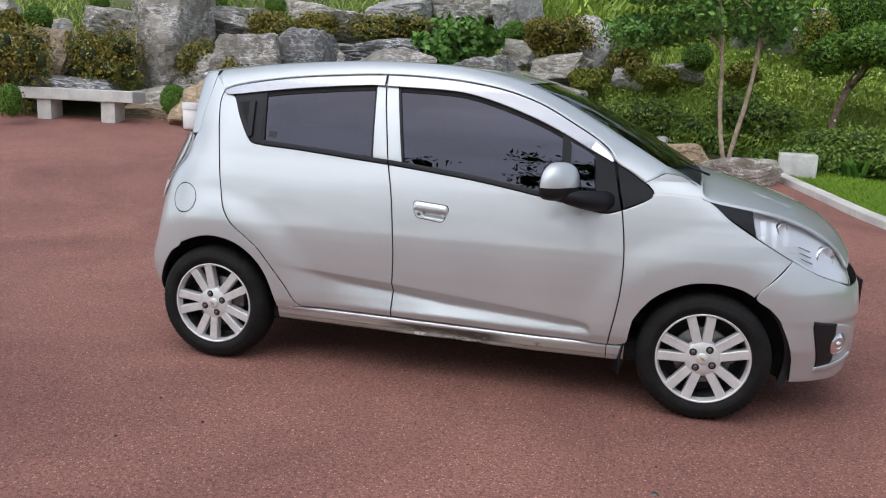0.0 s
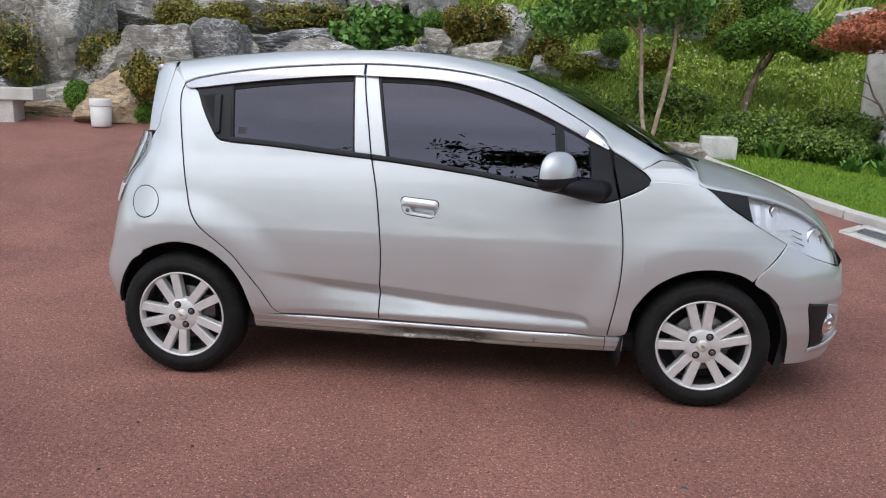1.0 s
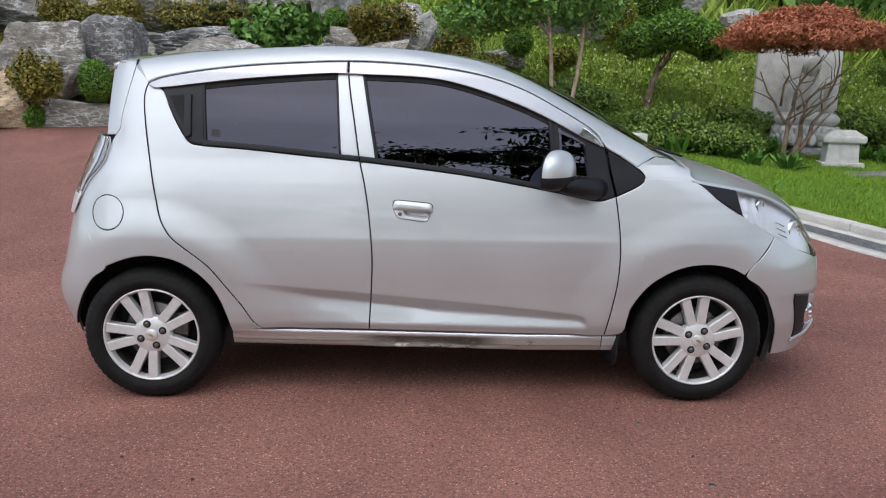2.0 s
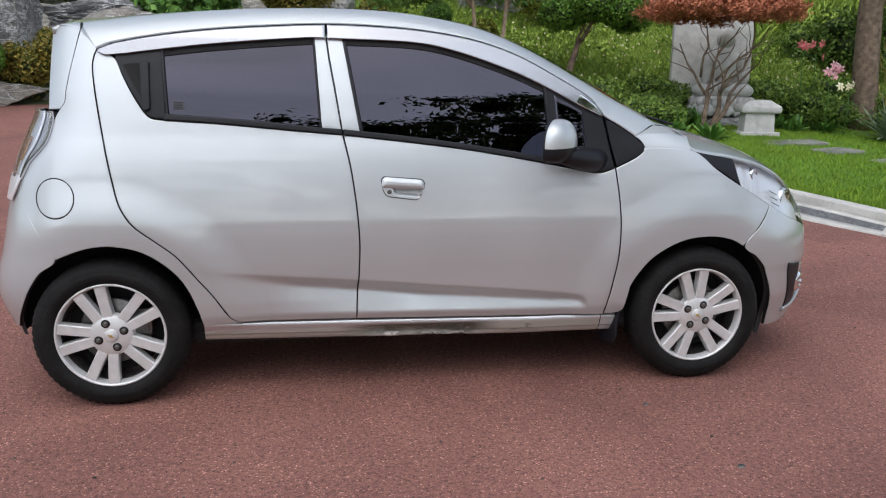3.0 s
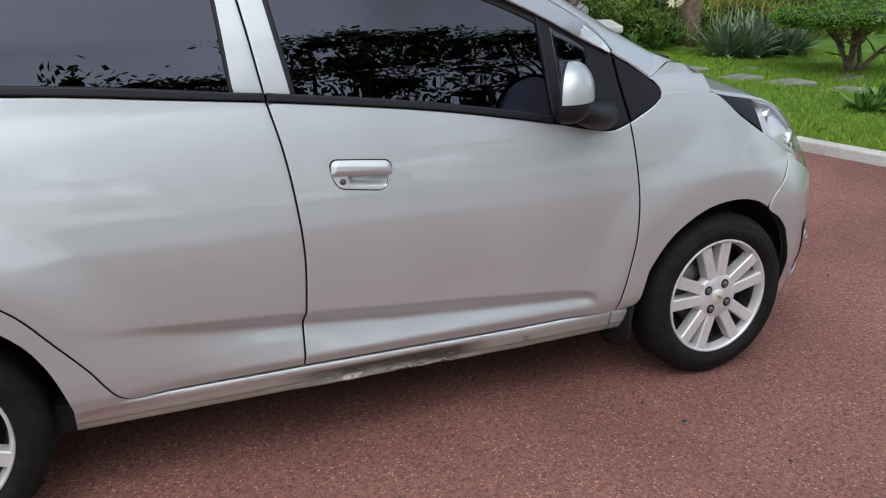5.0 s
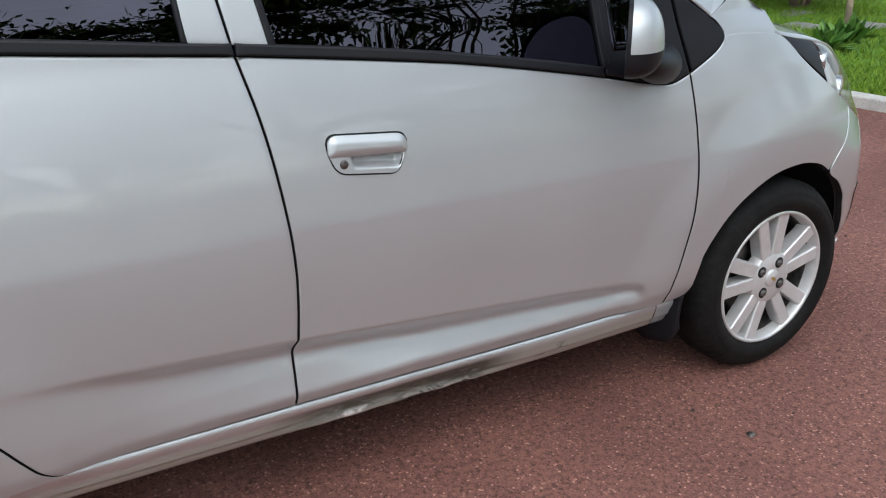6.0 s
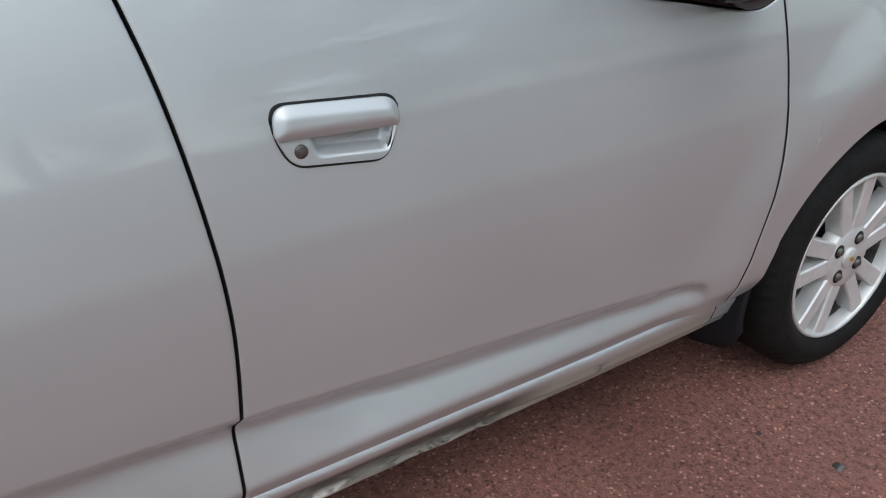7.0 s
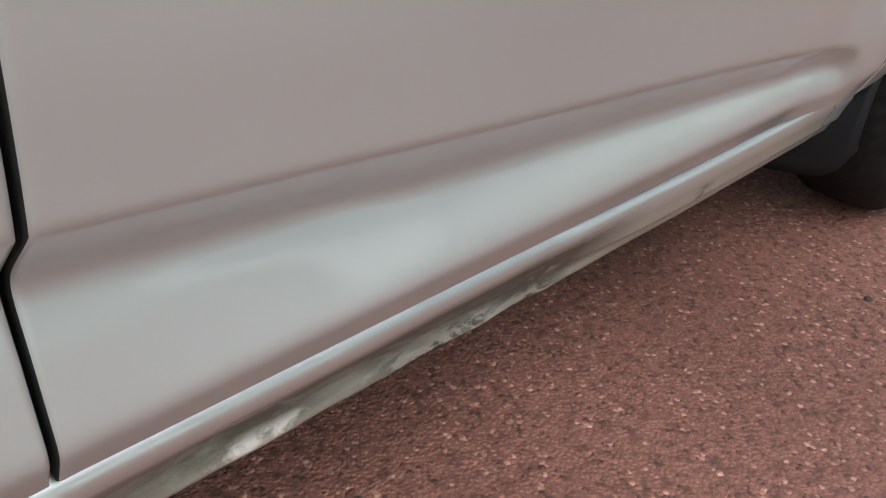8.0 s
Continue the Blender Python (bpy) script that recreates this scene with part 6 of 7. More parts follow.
for x, y, z, w, h in [(-8.73, 8.0, 2.25, 0.41, 0.43), (-8.87, 9.75, 2.69, 0.31, 0.29), (-6.02, 7.51, 1.07, 0.37, 0.44), (-7.44, 11.25, 2.87, 0.55, 0.45), (-6.36, 11.8, 2.89, 0.39, 0.47), (-1.47, 11.44, 2.5, 0.47, 0.39), (1.73, 11.0, 2.16, 0.5, 0.47), (-5.19, 7.73, 0.85, 0.31, 0.36), (-4.4, 7.93, 1.35, 0.42, 0.54), (-7.91, 6.36, 0.98, 0.28, 0.44)]:
    seed += 1
    shrub("topiary_ball", x, y, z, w, h, BOX_LEAF, "clipped round green topiary among boulders", seed, blobs=1, n=4200, size=0.02, lumps=0.04, core=0.93, group="topiary balls")
for x, y, z, w, h in [(-0.06, 10.42, 1.65, 0.66, 0.44), (1.11, 10.45, 1.73, 0.69, 0.37), (3.77, 12.13, 2.63, 0.74, 0.89), (2.4, 10.8, 1.9, 0.6, 0.4)]:
    seed += 1
    shrub("yellow_shrub", x, y, z, w, h, YELLOW_LEAF, "yellow-green shrub on the slope", seed, blobs=10, n=4600, size=0.032)
for x, y, z, w, h in [(0.74, 9.75, 1.09, 1.57, 0.91), (1.85, 9.7, 0.98, 1.25, 0.74), (2.83, 9.31, 0.78, 0.8, 0.55), (3.61, 8.83, 0.95, 1.3, 0.73), (4.3, 8.4, 0.85, 1.21, 0.61), (3.41, 8.86, 0.75, 1.37, 0.6), (4.7, 8.9, 0.8, 1.1, 0.6), (-0.5, 9.6, 1.1, 1.2, 0.8), (2.5, 9.9, 1.3, 1.3, 0.8), (5.1, 9.6, 1.0, 1.0, 0.7)]:
    seed += 1
    shrub("hedge_shrub", x, y, z - 0.2, w * 1.1, h, DARK_LEAF, "dense dark green shrub at the foot of the slope", seed, blobs=16, n=9500, size=0.036, group="dark shrubs")
for x, y, z, w, h in [(6.95, 9.3, 0.76, 1.2, 0.9), (7.75, 9.12, 0.77, 1.2, 0.9), (8.7, 9.2, 0.7, 1.2, 0.9), (9.7, 9.0, 0.68, 1.2, 0.9)]:
    seed += 1
    shrub("clipped_hedge", x, y, z, w * 1.1, h, DARK_LEAF, "clipped dark green hedge at the lawn's edge", seed, blobs=10, n=7500, size=0.034, group="hedge", loose=0.3)
peony = thing("peony_bush", (-2.28, 10.29, 2.25), "leafy green peony bush over rocks", "bush")
for k, (dx, dy, dz, w) in enumerate(((-0.45, 0, -0.05, 0.7), (0.0, -0.1, 0.12, 0.8), (0.45, 0, 0.0, 0.7), (0.1, 0.2, -0.18, 0.8), (-0.25, -0.15, -0.2, 0.6))):
    v, f = leaves([((dx + w * 0.3 * math.cos(a), dy + w * 0.25 * math.sin(a), dz + 0.12 * math.sin(2.3 * a + k)), (w * 0.24, w * 0.24, w * 0.2)) for a in (0.3, 1.5, 2.8, 4.0, 5.2)], 560, 0.08, 290 + k, core=0.0, lumps=0.3, fill=0.6)
    tagged(raw("leaf_clump", v, f, BROAD_LEAF, peony, flat=True), kind="stuff")
    part("stem", tube_bm([(dx * 0.4, dy * 0.4, -0.6), (dx * 0.7, dy * 0.7, -0.25), (dx, dy, dz)], [0.016, 0.013, 0.008], 6), BARK, peony)
shrub("cone_topiary", 4.61, 12.92, 3.25, 1.05, 1.2, BOX_LEAF, "large clipped conical evergreen on the hill", 291, blobs=1, n=11000, size=0.03, lumps=0.06, core=0.92)
shrub("round_evergreen", 2.9, 12.6, 3.1, 1.1, 1.0, DARK_LEAF, "dark rounded evergreen on the hill", 292, blobs=12, n=7000, size=0.04)
shrub("round_evergreen", 10.1, 12.0, 1.9, 2.2, 1.6, DARK_LEAF, "dark rounded evergreen on the hill", 293, blobs=12, n=9000, size=0.05)
shrub("round_evergreen", 11.6, 9.2, 0.95, 1.0, 0.6, DARK_LEAF, "low dark clipped evergreen", 294, blobs=4, n=2200, size=0.05)
shrub("round_evergreen", 12.5, 9.8, 1.1, 1.1, 0.8, DARK_LEAF, "low dark clipped evergreen", 295, blobs=4, n=2200, size=0.05)

# weeds and flowers over the slope
rng = np.random.default_rng(9)
n = 70000
sx, sy = rng.uniform(-2.5, 15, n), rng.uniform(8.8, 14.5, n)
keep = (sy > bank(sx) + 0.05) & ((sx > 1.2) | (rng.uniform(size=n) < 0.5))
sx, sy = sx[keep], sy[keep]
clump = 0.5 + 0.5 * np.sin(sx * 3.1 + 2 * np.sin(sy * 2.3)) * np.sin(sy * 3.7 + np.sin(sx * 1.9))
blades("slope_grass", np.stack([sx, sy, hill_z(sx, sy) - 0.02], 1), 0.30, 0.014, COVER, 0.6, "tall weeds and grass on the hillside", 9)
ex, ey = rng.uniform(-13, -2.0, 26000), rng.uniform(8.0, 14.5, 26000)
keep = ey > bank(ex) + 0.6
ex, ey = ex[keep], ey[keep]
blades("slope_grass", np.stack([ex, ey, hill_z(ex, ey) - 0.02], 1), 0.16, 0.014, COVER, 0.8, "low grass and weeds between the boulders", 19)
ex, ey = rng.uniform(-16, 34, 30000), rng.uniform(13.5, 26, 30000)
blades("slope_grass", np.stack([ex, ey, hill_z(ex, ey) - 0.05], 1), 0.75, 0.06, COVER, 0.8, "tall scrub on the far hillside", 29)
m = rng.uniform(size=len(sx)) < 0.85
base = np.stack([sx, sy, hill_z(sx, sy) + 0.08 + 0.22 * clump], 1)[m]
k = len(base)
d, e = rng.normal(size=(k, 3)), rng.normal(size=(k, 3))
d /= np.linalg.norm(d, axis=1, keepdims=True)
e = np.cross(d, e)
e /= np.linalg.norm(e, axis=1, keepdims=True)
s = rng.uniform(0.02, 0.052, k)[:, None]
quad = np.stack([base - d * s, base + e * s * 0.5, base + d * s, base - e * s * 0.5], 1).reshape(-1, 3)
cover = raw("slope_foliage", quad, [(4 * j, 4 * j + 1, 4 * j + 2, 4 * j + 3) for j in range(k)], COVER, flat=True)
tagged(cover, "mixed leafy weeds covering the hillside", "weeds", kind="stuff")
k = 260
fx, fy = rng.uniform(3.0, 12, k), rng.uniform(9.4, 12.5, k)
fb = np.stack([fx, fy, hill_z(fx, fy) + rng.uniform(0.2, 0.45, k)], 1)
v, f = [], []
for p in fb:
    for j in range(4):
        a = 1.57 * j
        q = len(v)
        v += [p, p + (0.022 * math.cos(a), -0.01, 0.022 * math.sin(a)), p + (0.022 * math.cos(a + 1.2), -0.012, 0.022 * math.sin(a + 1.2))]
        f.append((q, q + 1, q + 2))
tagged(raw("wild_flowers", v, f, PETAL_WHITE, flat=True), "small cream wild flowers on the slope", "flowers", kind="stuff")


# trees
def limb(rng, start, way, length, radius, steps=5, wander=0.25, lift=0.1):
    pts, p, d = [Vector(start)], Vector(start), Vector(way).normalized()
    for _ in range(steps):
        d = (d + Vector((rng.gauss(0, wander), rng.gauss(0, wander), rng.gauss(0, wander) * 0.6 + lift))).normalized()
        p = p + d * length / steps
        pts.append(p.copy())
    return pts, [radius * (1 - 0.65 * k / steps) for k in range(steps + 1)]


def tree(name, label, foot, forks, crown_blobs, n, size, mat, bark, seed, category="tree", **more):
    """forks: limbs as (start, way, length, radius); from each end smaller twigs reach into the crown."""
    rng = random.Random(seed)
    t = thing(name, foot, label, category)
    for start, way, length, radius, twigs in forks:
        pts, rad = limb(rng, start, way, length, radius)
        part("limb", tube_bm(pts, rad, 8), bark, t)
        for _ in range(twigs):
            k = rng.randint(2, len(pts) - 1)
            d = (pts[-1] - pts[0]).normalized() + Vector((rng.gauss(0, 0.7), rng.gauss(0, 0.7), rng.gauss(0, 0.3)))
            tp, tr = limb(rng, pts[k], d, length * rng.uniform(0.35, 0.7), rad[k] * 0.6, 4, 0.3)
            part("twig", tube_bm(tp, tr, 6), bark, t)
    v, f = leaves(crown_blobs, n, size, seed, **more)
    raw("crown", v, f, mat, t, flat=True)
    return t


rng = random.Random(5)
# flat-topped red maple in front of the statue
z0 = float(rise(5.22, 7.98)) + 0.02
maple_forks = [((0, 0, 0), (-0.18, 0, 1), 1.05, 0.045, 4), ((0.05, 0.02, 0), (0.12, 0.05, 1), 1.0, 0.05, 5), ((0.08, 0, 0.02), (0.42, 0.05, 1), 1.15, 0.045, 4), ((-0.02, 0, 0.55), (-0.75, 0.1, 0.8), 0.9, 0.024, 3), ((0.12, 0.02, 0.75), (0.7, -0.1, 0.8), 1.0, 0.022, 4), ((0.05, 0, 0.8), (0.1, 0.3, 1), 0.8, 0.022, 4), ((-0.12, 0, 0.8), (-0.3, -0.3, 1), 0.8, 0.02, 3), ((0.2, 0, 0.6), (0.9, 0.2, 0.75), 1.2, 0.022, 3)]
blobs = [((0.16 + 1.0 * math.cos(a) * k, 0.8 * math.sin(a) * k, 2.0 - 0.36 * k * k + rng.uniform(-0.05, 0.05)), (0.34, 0.34, 0.13)) for k in (0.25, 0.62, 0.88) for a in [j * 2 * math.pi / (5 + 5 * k) for j in range(int(5 + 5 * k))]]
tree("red_maple", "small red-leaved maple with bare branching stems on the lawn", (5.22, 7.98, z0), maple_forks, blobs, 40000, 0.02, MAPLE_LEAF, BARK, 31, core=0.0, fill=0.6, lumps=0.3, long=3.0, out=0.7)

# cloud-pruned tree on the slope
z0 = 1.25
blobs = [((0.42 + 0.8 * dx, 0.8 * dy, 1.15 + dz * 1.3), (0.36, 0.36, 0.25)) for dx, dy, dz in ((0, 0, 0.14), (0.55, 0, 0), (-0.55, 0, 0), (0.25, 0.4, 0.05), (-0.25, -0.4, 0.05), (0.3, -0.4, 0), (-0.3, 0.4, 0.02), (0.75, 0.1, -0.08), (-0.75, -0.1, -0.08))]
tree("cloud_pruned_tree", "cloud-pruned tree with a flat green dome on the slope", (3.72, 9.85, 1.1), [((0.14, 0, 0.6), (-0.1, 0.1, 1), 0.5, 0.026, 4), ((0.15, 0, 0.62), (0.45, 0, 1), 0.6, 0.034, 5), ((0.15, 0, 0.58), (1.0, 0.1, 0.8), 0.75, 0.026, 4)], blobs, 22000, 0.036, BOX_LEAF, BARK, 32, core=0.86, lumps=0.12)

cloud = next(o for o in bpy.data.objects if o.name.startswith("cloud_pruned_tree"))
part("trunk", tube_bm(curve([(-0.03, 0, -0.35), (0.0, 0, 0.0), (0.04, 0, 0.25), (0.1, 0, 0.45), (0.16, 0, 0.66)], 10).tolist(), [0.07 - 0.003 * k for k in range(10)], 10), BARK, cloud)
# twin-stemmed tree whose crown hangs into view
blobs = [((random.Random(77 + j).uniform(-1.4, 1.3) - 0.35, random.Random(78 + j).uniform(-0.8, 0.8), random.Random(79 + j).uniform(1.5, 3.4)), (0.42, 0.42, 0.22)) for j in range(26)]
tree("twin_stem_tree", "leafy tree with two slender pale stems on the slope", (2.12, 8.77, 0.64), [((-0.21, 0, 1.5), (-0.6, 0, 0.8), 1.5, 0.022, 7), ((0.28, 0, 1.5), (0.5, 0, 0.9), 1.5, 0.022, 8), ((0.3, 0, 1.9), (-0.7, 0.2, 0.7), 1.2, 0.018, 5), ((-0.3, 0, 2.0), (-0.9, -0.2, 0.5), 1.2, 0.018, 5)], blobs, 9500, 0.055, BROAD_LEAF, PALE_BARK, 33, core=0.0, lumps=0.3, fill=0.5)

stems = next(o for o in bpy.data.objects if o.name.startswith("twin_stem_tree"))
for path in ([(0, 0, -0.15), (-0.09, 0, 0.25), (-0.15, 0, 0.7), (-0.18, 0, 1.2), (-0.28, 0, 2.0), (-0.5, 0, 3.0)], [(0.03, 0, -0.15), (0.09, 0, 0.25), (0.19, 0, 0.75), (0.26, 0, 1.3), (0.31, 0, 2.0), (0.45, 0, 3.2)]):
    path = curve(path, 14).tolist()
    part("stem", tube_bm(path, [0.036 - 0.001 * k for k in range(14)], 10), PALE_BARK, stems)

# trunk at the edge of the lawn
t = thing("tree_trunk", (8.47, 8.95, 0.25), "thick brown tree trunk behind the hedge", "tree")
part("trunk", tube_bm([(0.05, 0, -0.2), (0.0, 0, 0.5), (-0.06, 0, 1.2), (-0.1, 0, 2.0), (-0.05, 0, 4.0), (0.1, 0, 6.0)], [0.26, 0.21, 0.19, 0.18, 0.15, 0.1], 14), BARK, t)
for way, l in (((0.8, -0.1, 0.5), 2.4), ((-0.7, 0.2, 0.8), 2.2), ((0.5, 0.5, 0.9), 2.4)):
    pts, rad = limb(rng, (-0.08, 0, 1.9 + 0.6 * rng.random()), way, l, 0.07)
    part("limb", tube_bm(pts, rad, 8), BARK, t)
v, f = leaves([((rng.uniform(-2.0, 2.4), rng.uniform(-1.2, 1.2), rng.uniform(2.6, 5.6)), (0.7, 0.7, 0.4)) for _ in range(22)], 3600, 0.14, 34, core=0.0, fill=0.6, lumps=0.3)
raw("crown", v, f, BROAD_LEAF, t, flat=True)

# table pine on the lawn
z0 = float(rise(8.24, 5.6))
forks = [((0.03 * j, 0, 0.02), (math.cos(j * 0.785) * 0.85, math.sin(j * 0.785) * 0.7, 0.9), 0.85, 0.034, 5) for j in range(8)]
blobs = [((0.05 + 0.75 * k * math.cos(a), 0.7 * k * math.sin(a), 0.88 - 0.13 * k), (0.32, 0.32, 0.13)) for k in (0.0, 0.5, 1.0) for a in [j * 2 * math.pi / max(1, int(9 * k)) for j in range(max(1, int(9 * k)))]]
tree("table_pine", "low multi-stemmed pine clipped to a flat bright green dome", (8.24, 5.6, z0), forks, blobs, 24000, 0.015, PINE_LEAF, BARK, 35, long=3.2, core=0.8, lumps=0.12)
# slim post-like sapling by the pine
o = part("sapling", tube_bm([(6.98, 3.9, 0.1), (6.97, 3.91, 0.5), (7.0, 3.9, 1.2), (6.98, 3.92, 2.4)], [0.035, 0.033, 0.03, 0.02], 8), PALE_BARK, None)
tagged(o, "slender bare young stem on the lawn", "tree")
# far pines to the right
tree("pine_tree", "dark layered pine beyond the lawn", (12.5, 9.8, 0.5), [((0, 0, 0), (0.1, 0, 1), 3.2, 0.1, 6), ((0, 0, 1.0), (-0.9, 0, 0.4), 1.5, 0.05, 4), ((0, 0, 1.3), (0.9, 0, 0.4), 1.5, 0.05, 4)], [((rng.uniform(-2.2, 2.2), rng.uniform(-1, 1), rng.uniform(1.0, 3.4)), (0.6, 0.5, 0.16)) for _ in range(18)], 4200, 0.08, DARK_LEAF, BARK, 36, core=0.5, long=2.5)

# yucca clump, dry stalks, lilies, hostas
def sword_plant(name, label, x, y, z, n, length, width, mat, seed, flat=0.5, category="plant"):
    rng = random.Random(seed)
    v, f = [], []
    for _ in range(n):
        a, up = rng.uniform(0, 6.28), rng.uniform(0.15, 1.0) ** flat
        l = length * rng.uniform(0.65, 1.1)
        out = Vector((math.cos(a), math.sin(a), 0)) * math.cos(up * 1.45)
        d = out + Vector((0, 0, math.sin(up * 1.45)))
        s = Vector((-math.sin(a), math.cos(a), 0)) * width
        droop = rng.uniform(0.05, 0.35) * l
        q = len(v)
        r0 = Vector((rng.gauss(0, 0.04), rng.gauss(0, 0.04), 0))
        for t, w in ((0, 0.7), (0.45, 1.0), (0.8, 0.7), (1.0, 0.04)):
            p = r0 + d * l * t - Vector((0, 0, droop * t * t))
            v += [p - s * w / 2, p + Vector((0, 0, -0.15 * width * w)), p + s * w / 2]
        for k in range(3):
            b = q + 3 * k
            f += [(b, b + 1, b + 4, b + 3), (b + 1, b + 2, b + 5, b + 4)]
    o = raw(name, v, f, mat, flat=True)
    o.location = (x, y, z)
    return tagged(o, label, category)


for j, (x, y, s) in enumerate(((8.0, 7.55, 1.0), (8.3, 7.4, 0.9), (8.8, 7.65, 0.95), (9.15, 7.4, 0.85), (9.4, 7.7, 0.75), (8.55, 7.8, 0.9))):
    o = sword_plant("yucca", "blue-green yucca with sword-shaped leaves by the lawn", x, y, float(rise(x, y)) + 0.04, 100, 0.85 * s, 0.052, YUCCA_LEAF, 50 + j, 0.8)
    tagged(o, group="yucca clump")
for j in range(16):
    x, y = rng.uniform(8.3, 10.2), rng.uniform(8.0, 8.6)
    z0 = float(rise(x, y))
    h = rng.uniform(1.3, 1.9)
    bm = tube_bm([(0, 0, 0), (rng.gauss(0, 0.04), 0, h * 0.5), (rng.gauss(0, 0.1), 0, h)], [0.009, 0.007, 0.003], 5)
    for _ in range(9):
        zz = rng.uniform(0.35, 0.95) * h
        a = rng.uniform(0, 6.28)
        tube_bm([(0, 0, zz), (0.13 * math.cos(a), 0.13 * math.sin(a), zz + 0.1), (0.2 * math.cos(a), 0.2 * math.sin(a), zz + 0.24)], [0.005, 0.004, 0.002], 4, bm)
    o = part("dry_stalk", bm, STRAW, None)
    o.location = (x, y, z0)
    tagged(o, "dry straw-coloured branching plant stalk", "plant", "dry stalks")


def lily(x, y, z, h, heads, petal, seed):
    rng = random.Random(seed)
    t = thing("lily", (x, y, z), "tall lily in flower by the hedge", "flower", "lilies")
    part("stem", tube_bm([(0, 0, 0), (0.02, 0, h * 0.5), (0.0, 0, h)], [0.008, 0.007, 0.005], 6), BROAD_LEAF, t)
    v, f = [], []
    for k in range(34):
        zz, a, l = rng.uniform(0.12, 0.85) * h, rng.uniform(0, 6.28), rng.uniform(0.1, 0.17)
        d, s = Vector((math.cos(a), math.sin(a), 0.25)), Vector((-math.sin(a), math.cos(a), 0)) * 0.014
        p = Vector((0.015, 0, zz))
        q = len(v)
        v += [p, p + d * l * 0.5 + s, p + d * l - Vector((0, 0, 0.03)), p + d * l * 0.5 - s]
        f.append((q, q + 1, q + 2, q + 3))
    raw("leaves", v, f, BROAD_LEAF, t, flat=True)
    for k in range(heads):
        c = Vector((rng.gauss(0, 0.07), rng.gauss(0, 0.05) - 0.04, h + rng.gauss(0, 0.05)))
        v, f = [], []
        face = Vector((rng.gauss(0, 0.5), -1, rng.gauss(0.1, 0.4))).normalized()
        u = face.orthogonal().normalized()
        w = face.cross(u)
        for j in range(6):
            a = j * 1.047
            d = u * math.cos(a) + w * math.sin(a)
            s = face.cross(d) * 0.02
            q = len(v)
            v += [c, c + d * 0.045 + face * 0.03 + s, c + d * 0.085 + face * 0.012, c + d * 0.045 + face * 0.03 - s]
            f.append((q, q + 1, q + 2, q + 3))
        raw("blossom", v, f, petal, t, flat=True)


lily(7.38, 8.35, 0.34, 1.0, 7, PETAL, 61)
lily(7.7, 8.3, 0.33, 0.8, 3, PETAL_WHITE, 62)
lily(7.22, 8.85, 0.4, 1.32, 3, PETAL_RED, 63)
lily(7.48, 8.9, 0.4, 1.2, 2, PETAL_RED, 64)
for j, (x, y, l) in enumerate(((4.88, 7.1, 0.34), (4.5, 7.35, 0.3), (6.15, 3.52, 0.3), (6.5, 3.62, 0.3), (6.9, 3.75, 0.28), (5.0, 8.3, 0.4), (4.4, 8.0, 0.4), (3.7, 8.1, 0.4), (5.4, 8.6, 0.35), (7.0, 8.5, 0.3), (7.6, 8.6, 0.3), (6.8, 8.75, 0.3), (3.2, 8.3, 0.35))):
    o = sword_plant("hosta", "low broad-leaved green plant on the lawn's edge", x, y, float(rise(x, y)) + 0.03, 46, l, 0.075, BROAD_LEAF, 80 + j, 0.7)
    tagged(o, group="broad-leaved plants")

# old spots on the asphalt
for x, y, w in ((0.875, -0.231, 0.013), (0.992, -0.758, 0.014)):
    r = random.Random(int(x * 1000))
    ring = [(w * r.uniform(0.7, 1.25) * math.cos(a * 0.5236), w * r.uniform(0.7, 1.25) * math.sin(a * 0.5236)) for a in range(12)]
    o = raw("tar_spot", [(p, q, 0.0) for p, q in ring] + [(p * 0.8, q * 0.8, 0.003) for p, q in ring], [(k, (k + 1) % 12, 12 + (k + 1) % 12, 12 + k) for k in range(12)] + [tuple(range(12, 24))], STEEL)
    o.location = (x, y, 0.001)
    tagged(o, "small dark flattened spot on the asphalt", "stain", "spots on the asphalt")

# loose grit on the asphalt
rng = np.random.default_rng(61)
v, f = [], []
for _ in range(420):
    x, y = rng.uniform(-4.5, 4.5), rng.uniform(-3.2, 4.5)
    w = rng.uniform(0.003, 0.009)
    if -1.9 < x < 1.9 and 0.0 < y < 1.6:
        continue
    q, a0, z0 = len(v), rng.uniform(0, 6.28), float(rise(x, y))
    for lift, wide in ((0.0, 1.0), (0.6, 0.6)):
        for k in range(5):
            a = a0 + k * 1.257
            v.append((x + w * wide * rng.uniform(0.7, 1.2) * math.cos(a), y + w * wide * rng.uniform(0.7, 1.2) * math.sin(a), z0 + lift * w))
    f += [(q + k, q + (k + 1) % 5, q + 5 + (k + 1) % 5, q + 5 + k) for k in range(5)] + [tuple(q + 5 + k for k in range(5))]
tagged(raw("grit", v, f, GRIT, flat=True), "loose dark grit scattered on the asphalt", "grit", kind="stuff")

# stone slab, seated statue, offering table
o = part("stone_slab", box_bm((1.24, 0.28, 2.1), 0.03), GRANITE, None)
tagged(o, "upright pale granite slab behind the statue", "stone slab")
o.matrix_world = pose(6.03, 9.55, 0.42 + 1.0, 0, 0, -20)
bm = bmesh.new()
def lump(bm, c, r, seg=20):
    m = Matrix.Translation(c) @ Matrix.Diagonal((*r, 1))
    bmesh.ops.create_uvsphere(bm, u_segments=seg, v_segments=seg // 2 + 2, radius=1, matrix=m)
lump(bm, (0, 0, 0.10), (0.50, 0.40, 0.12))
lump(bm, (0, 0, 0.27), (0.47, 0.37, 0.07))
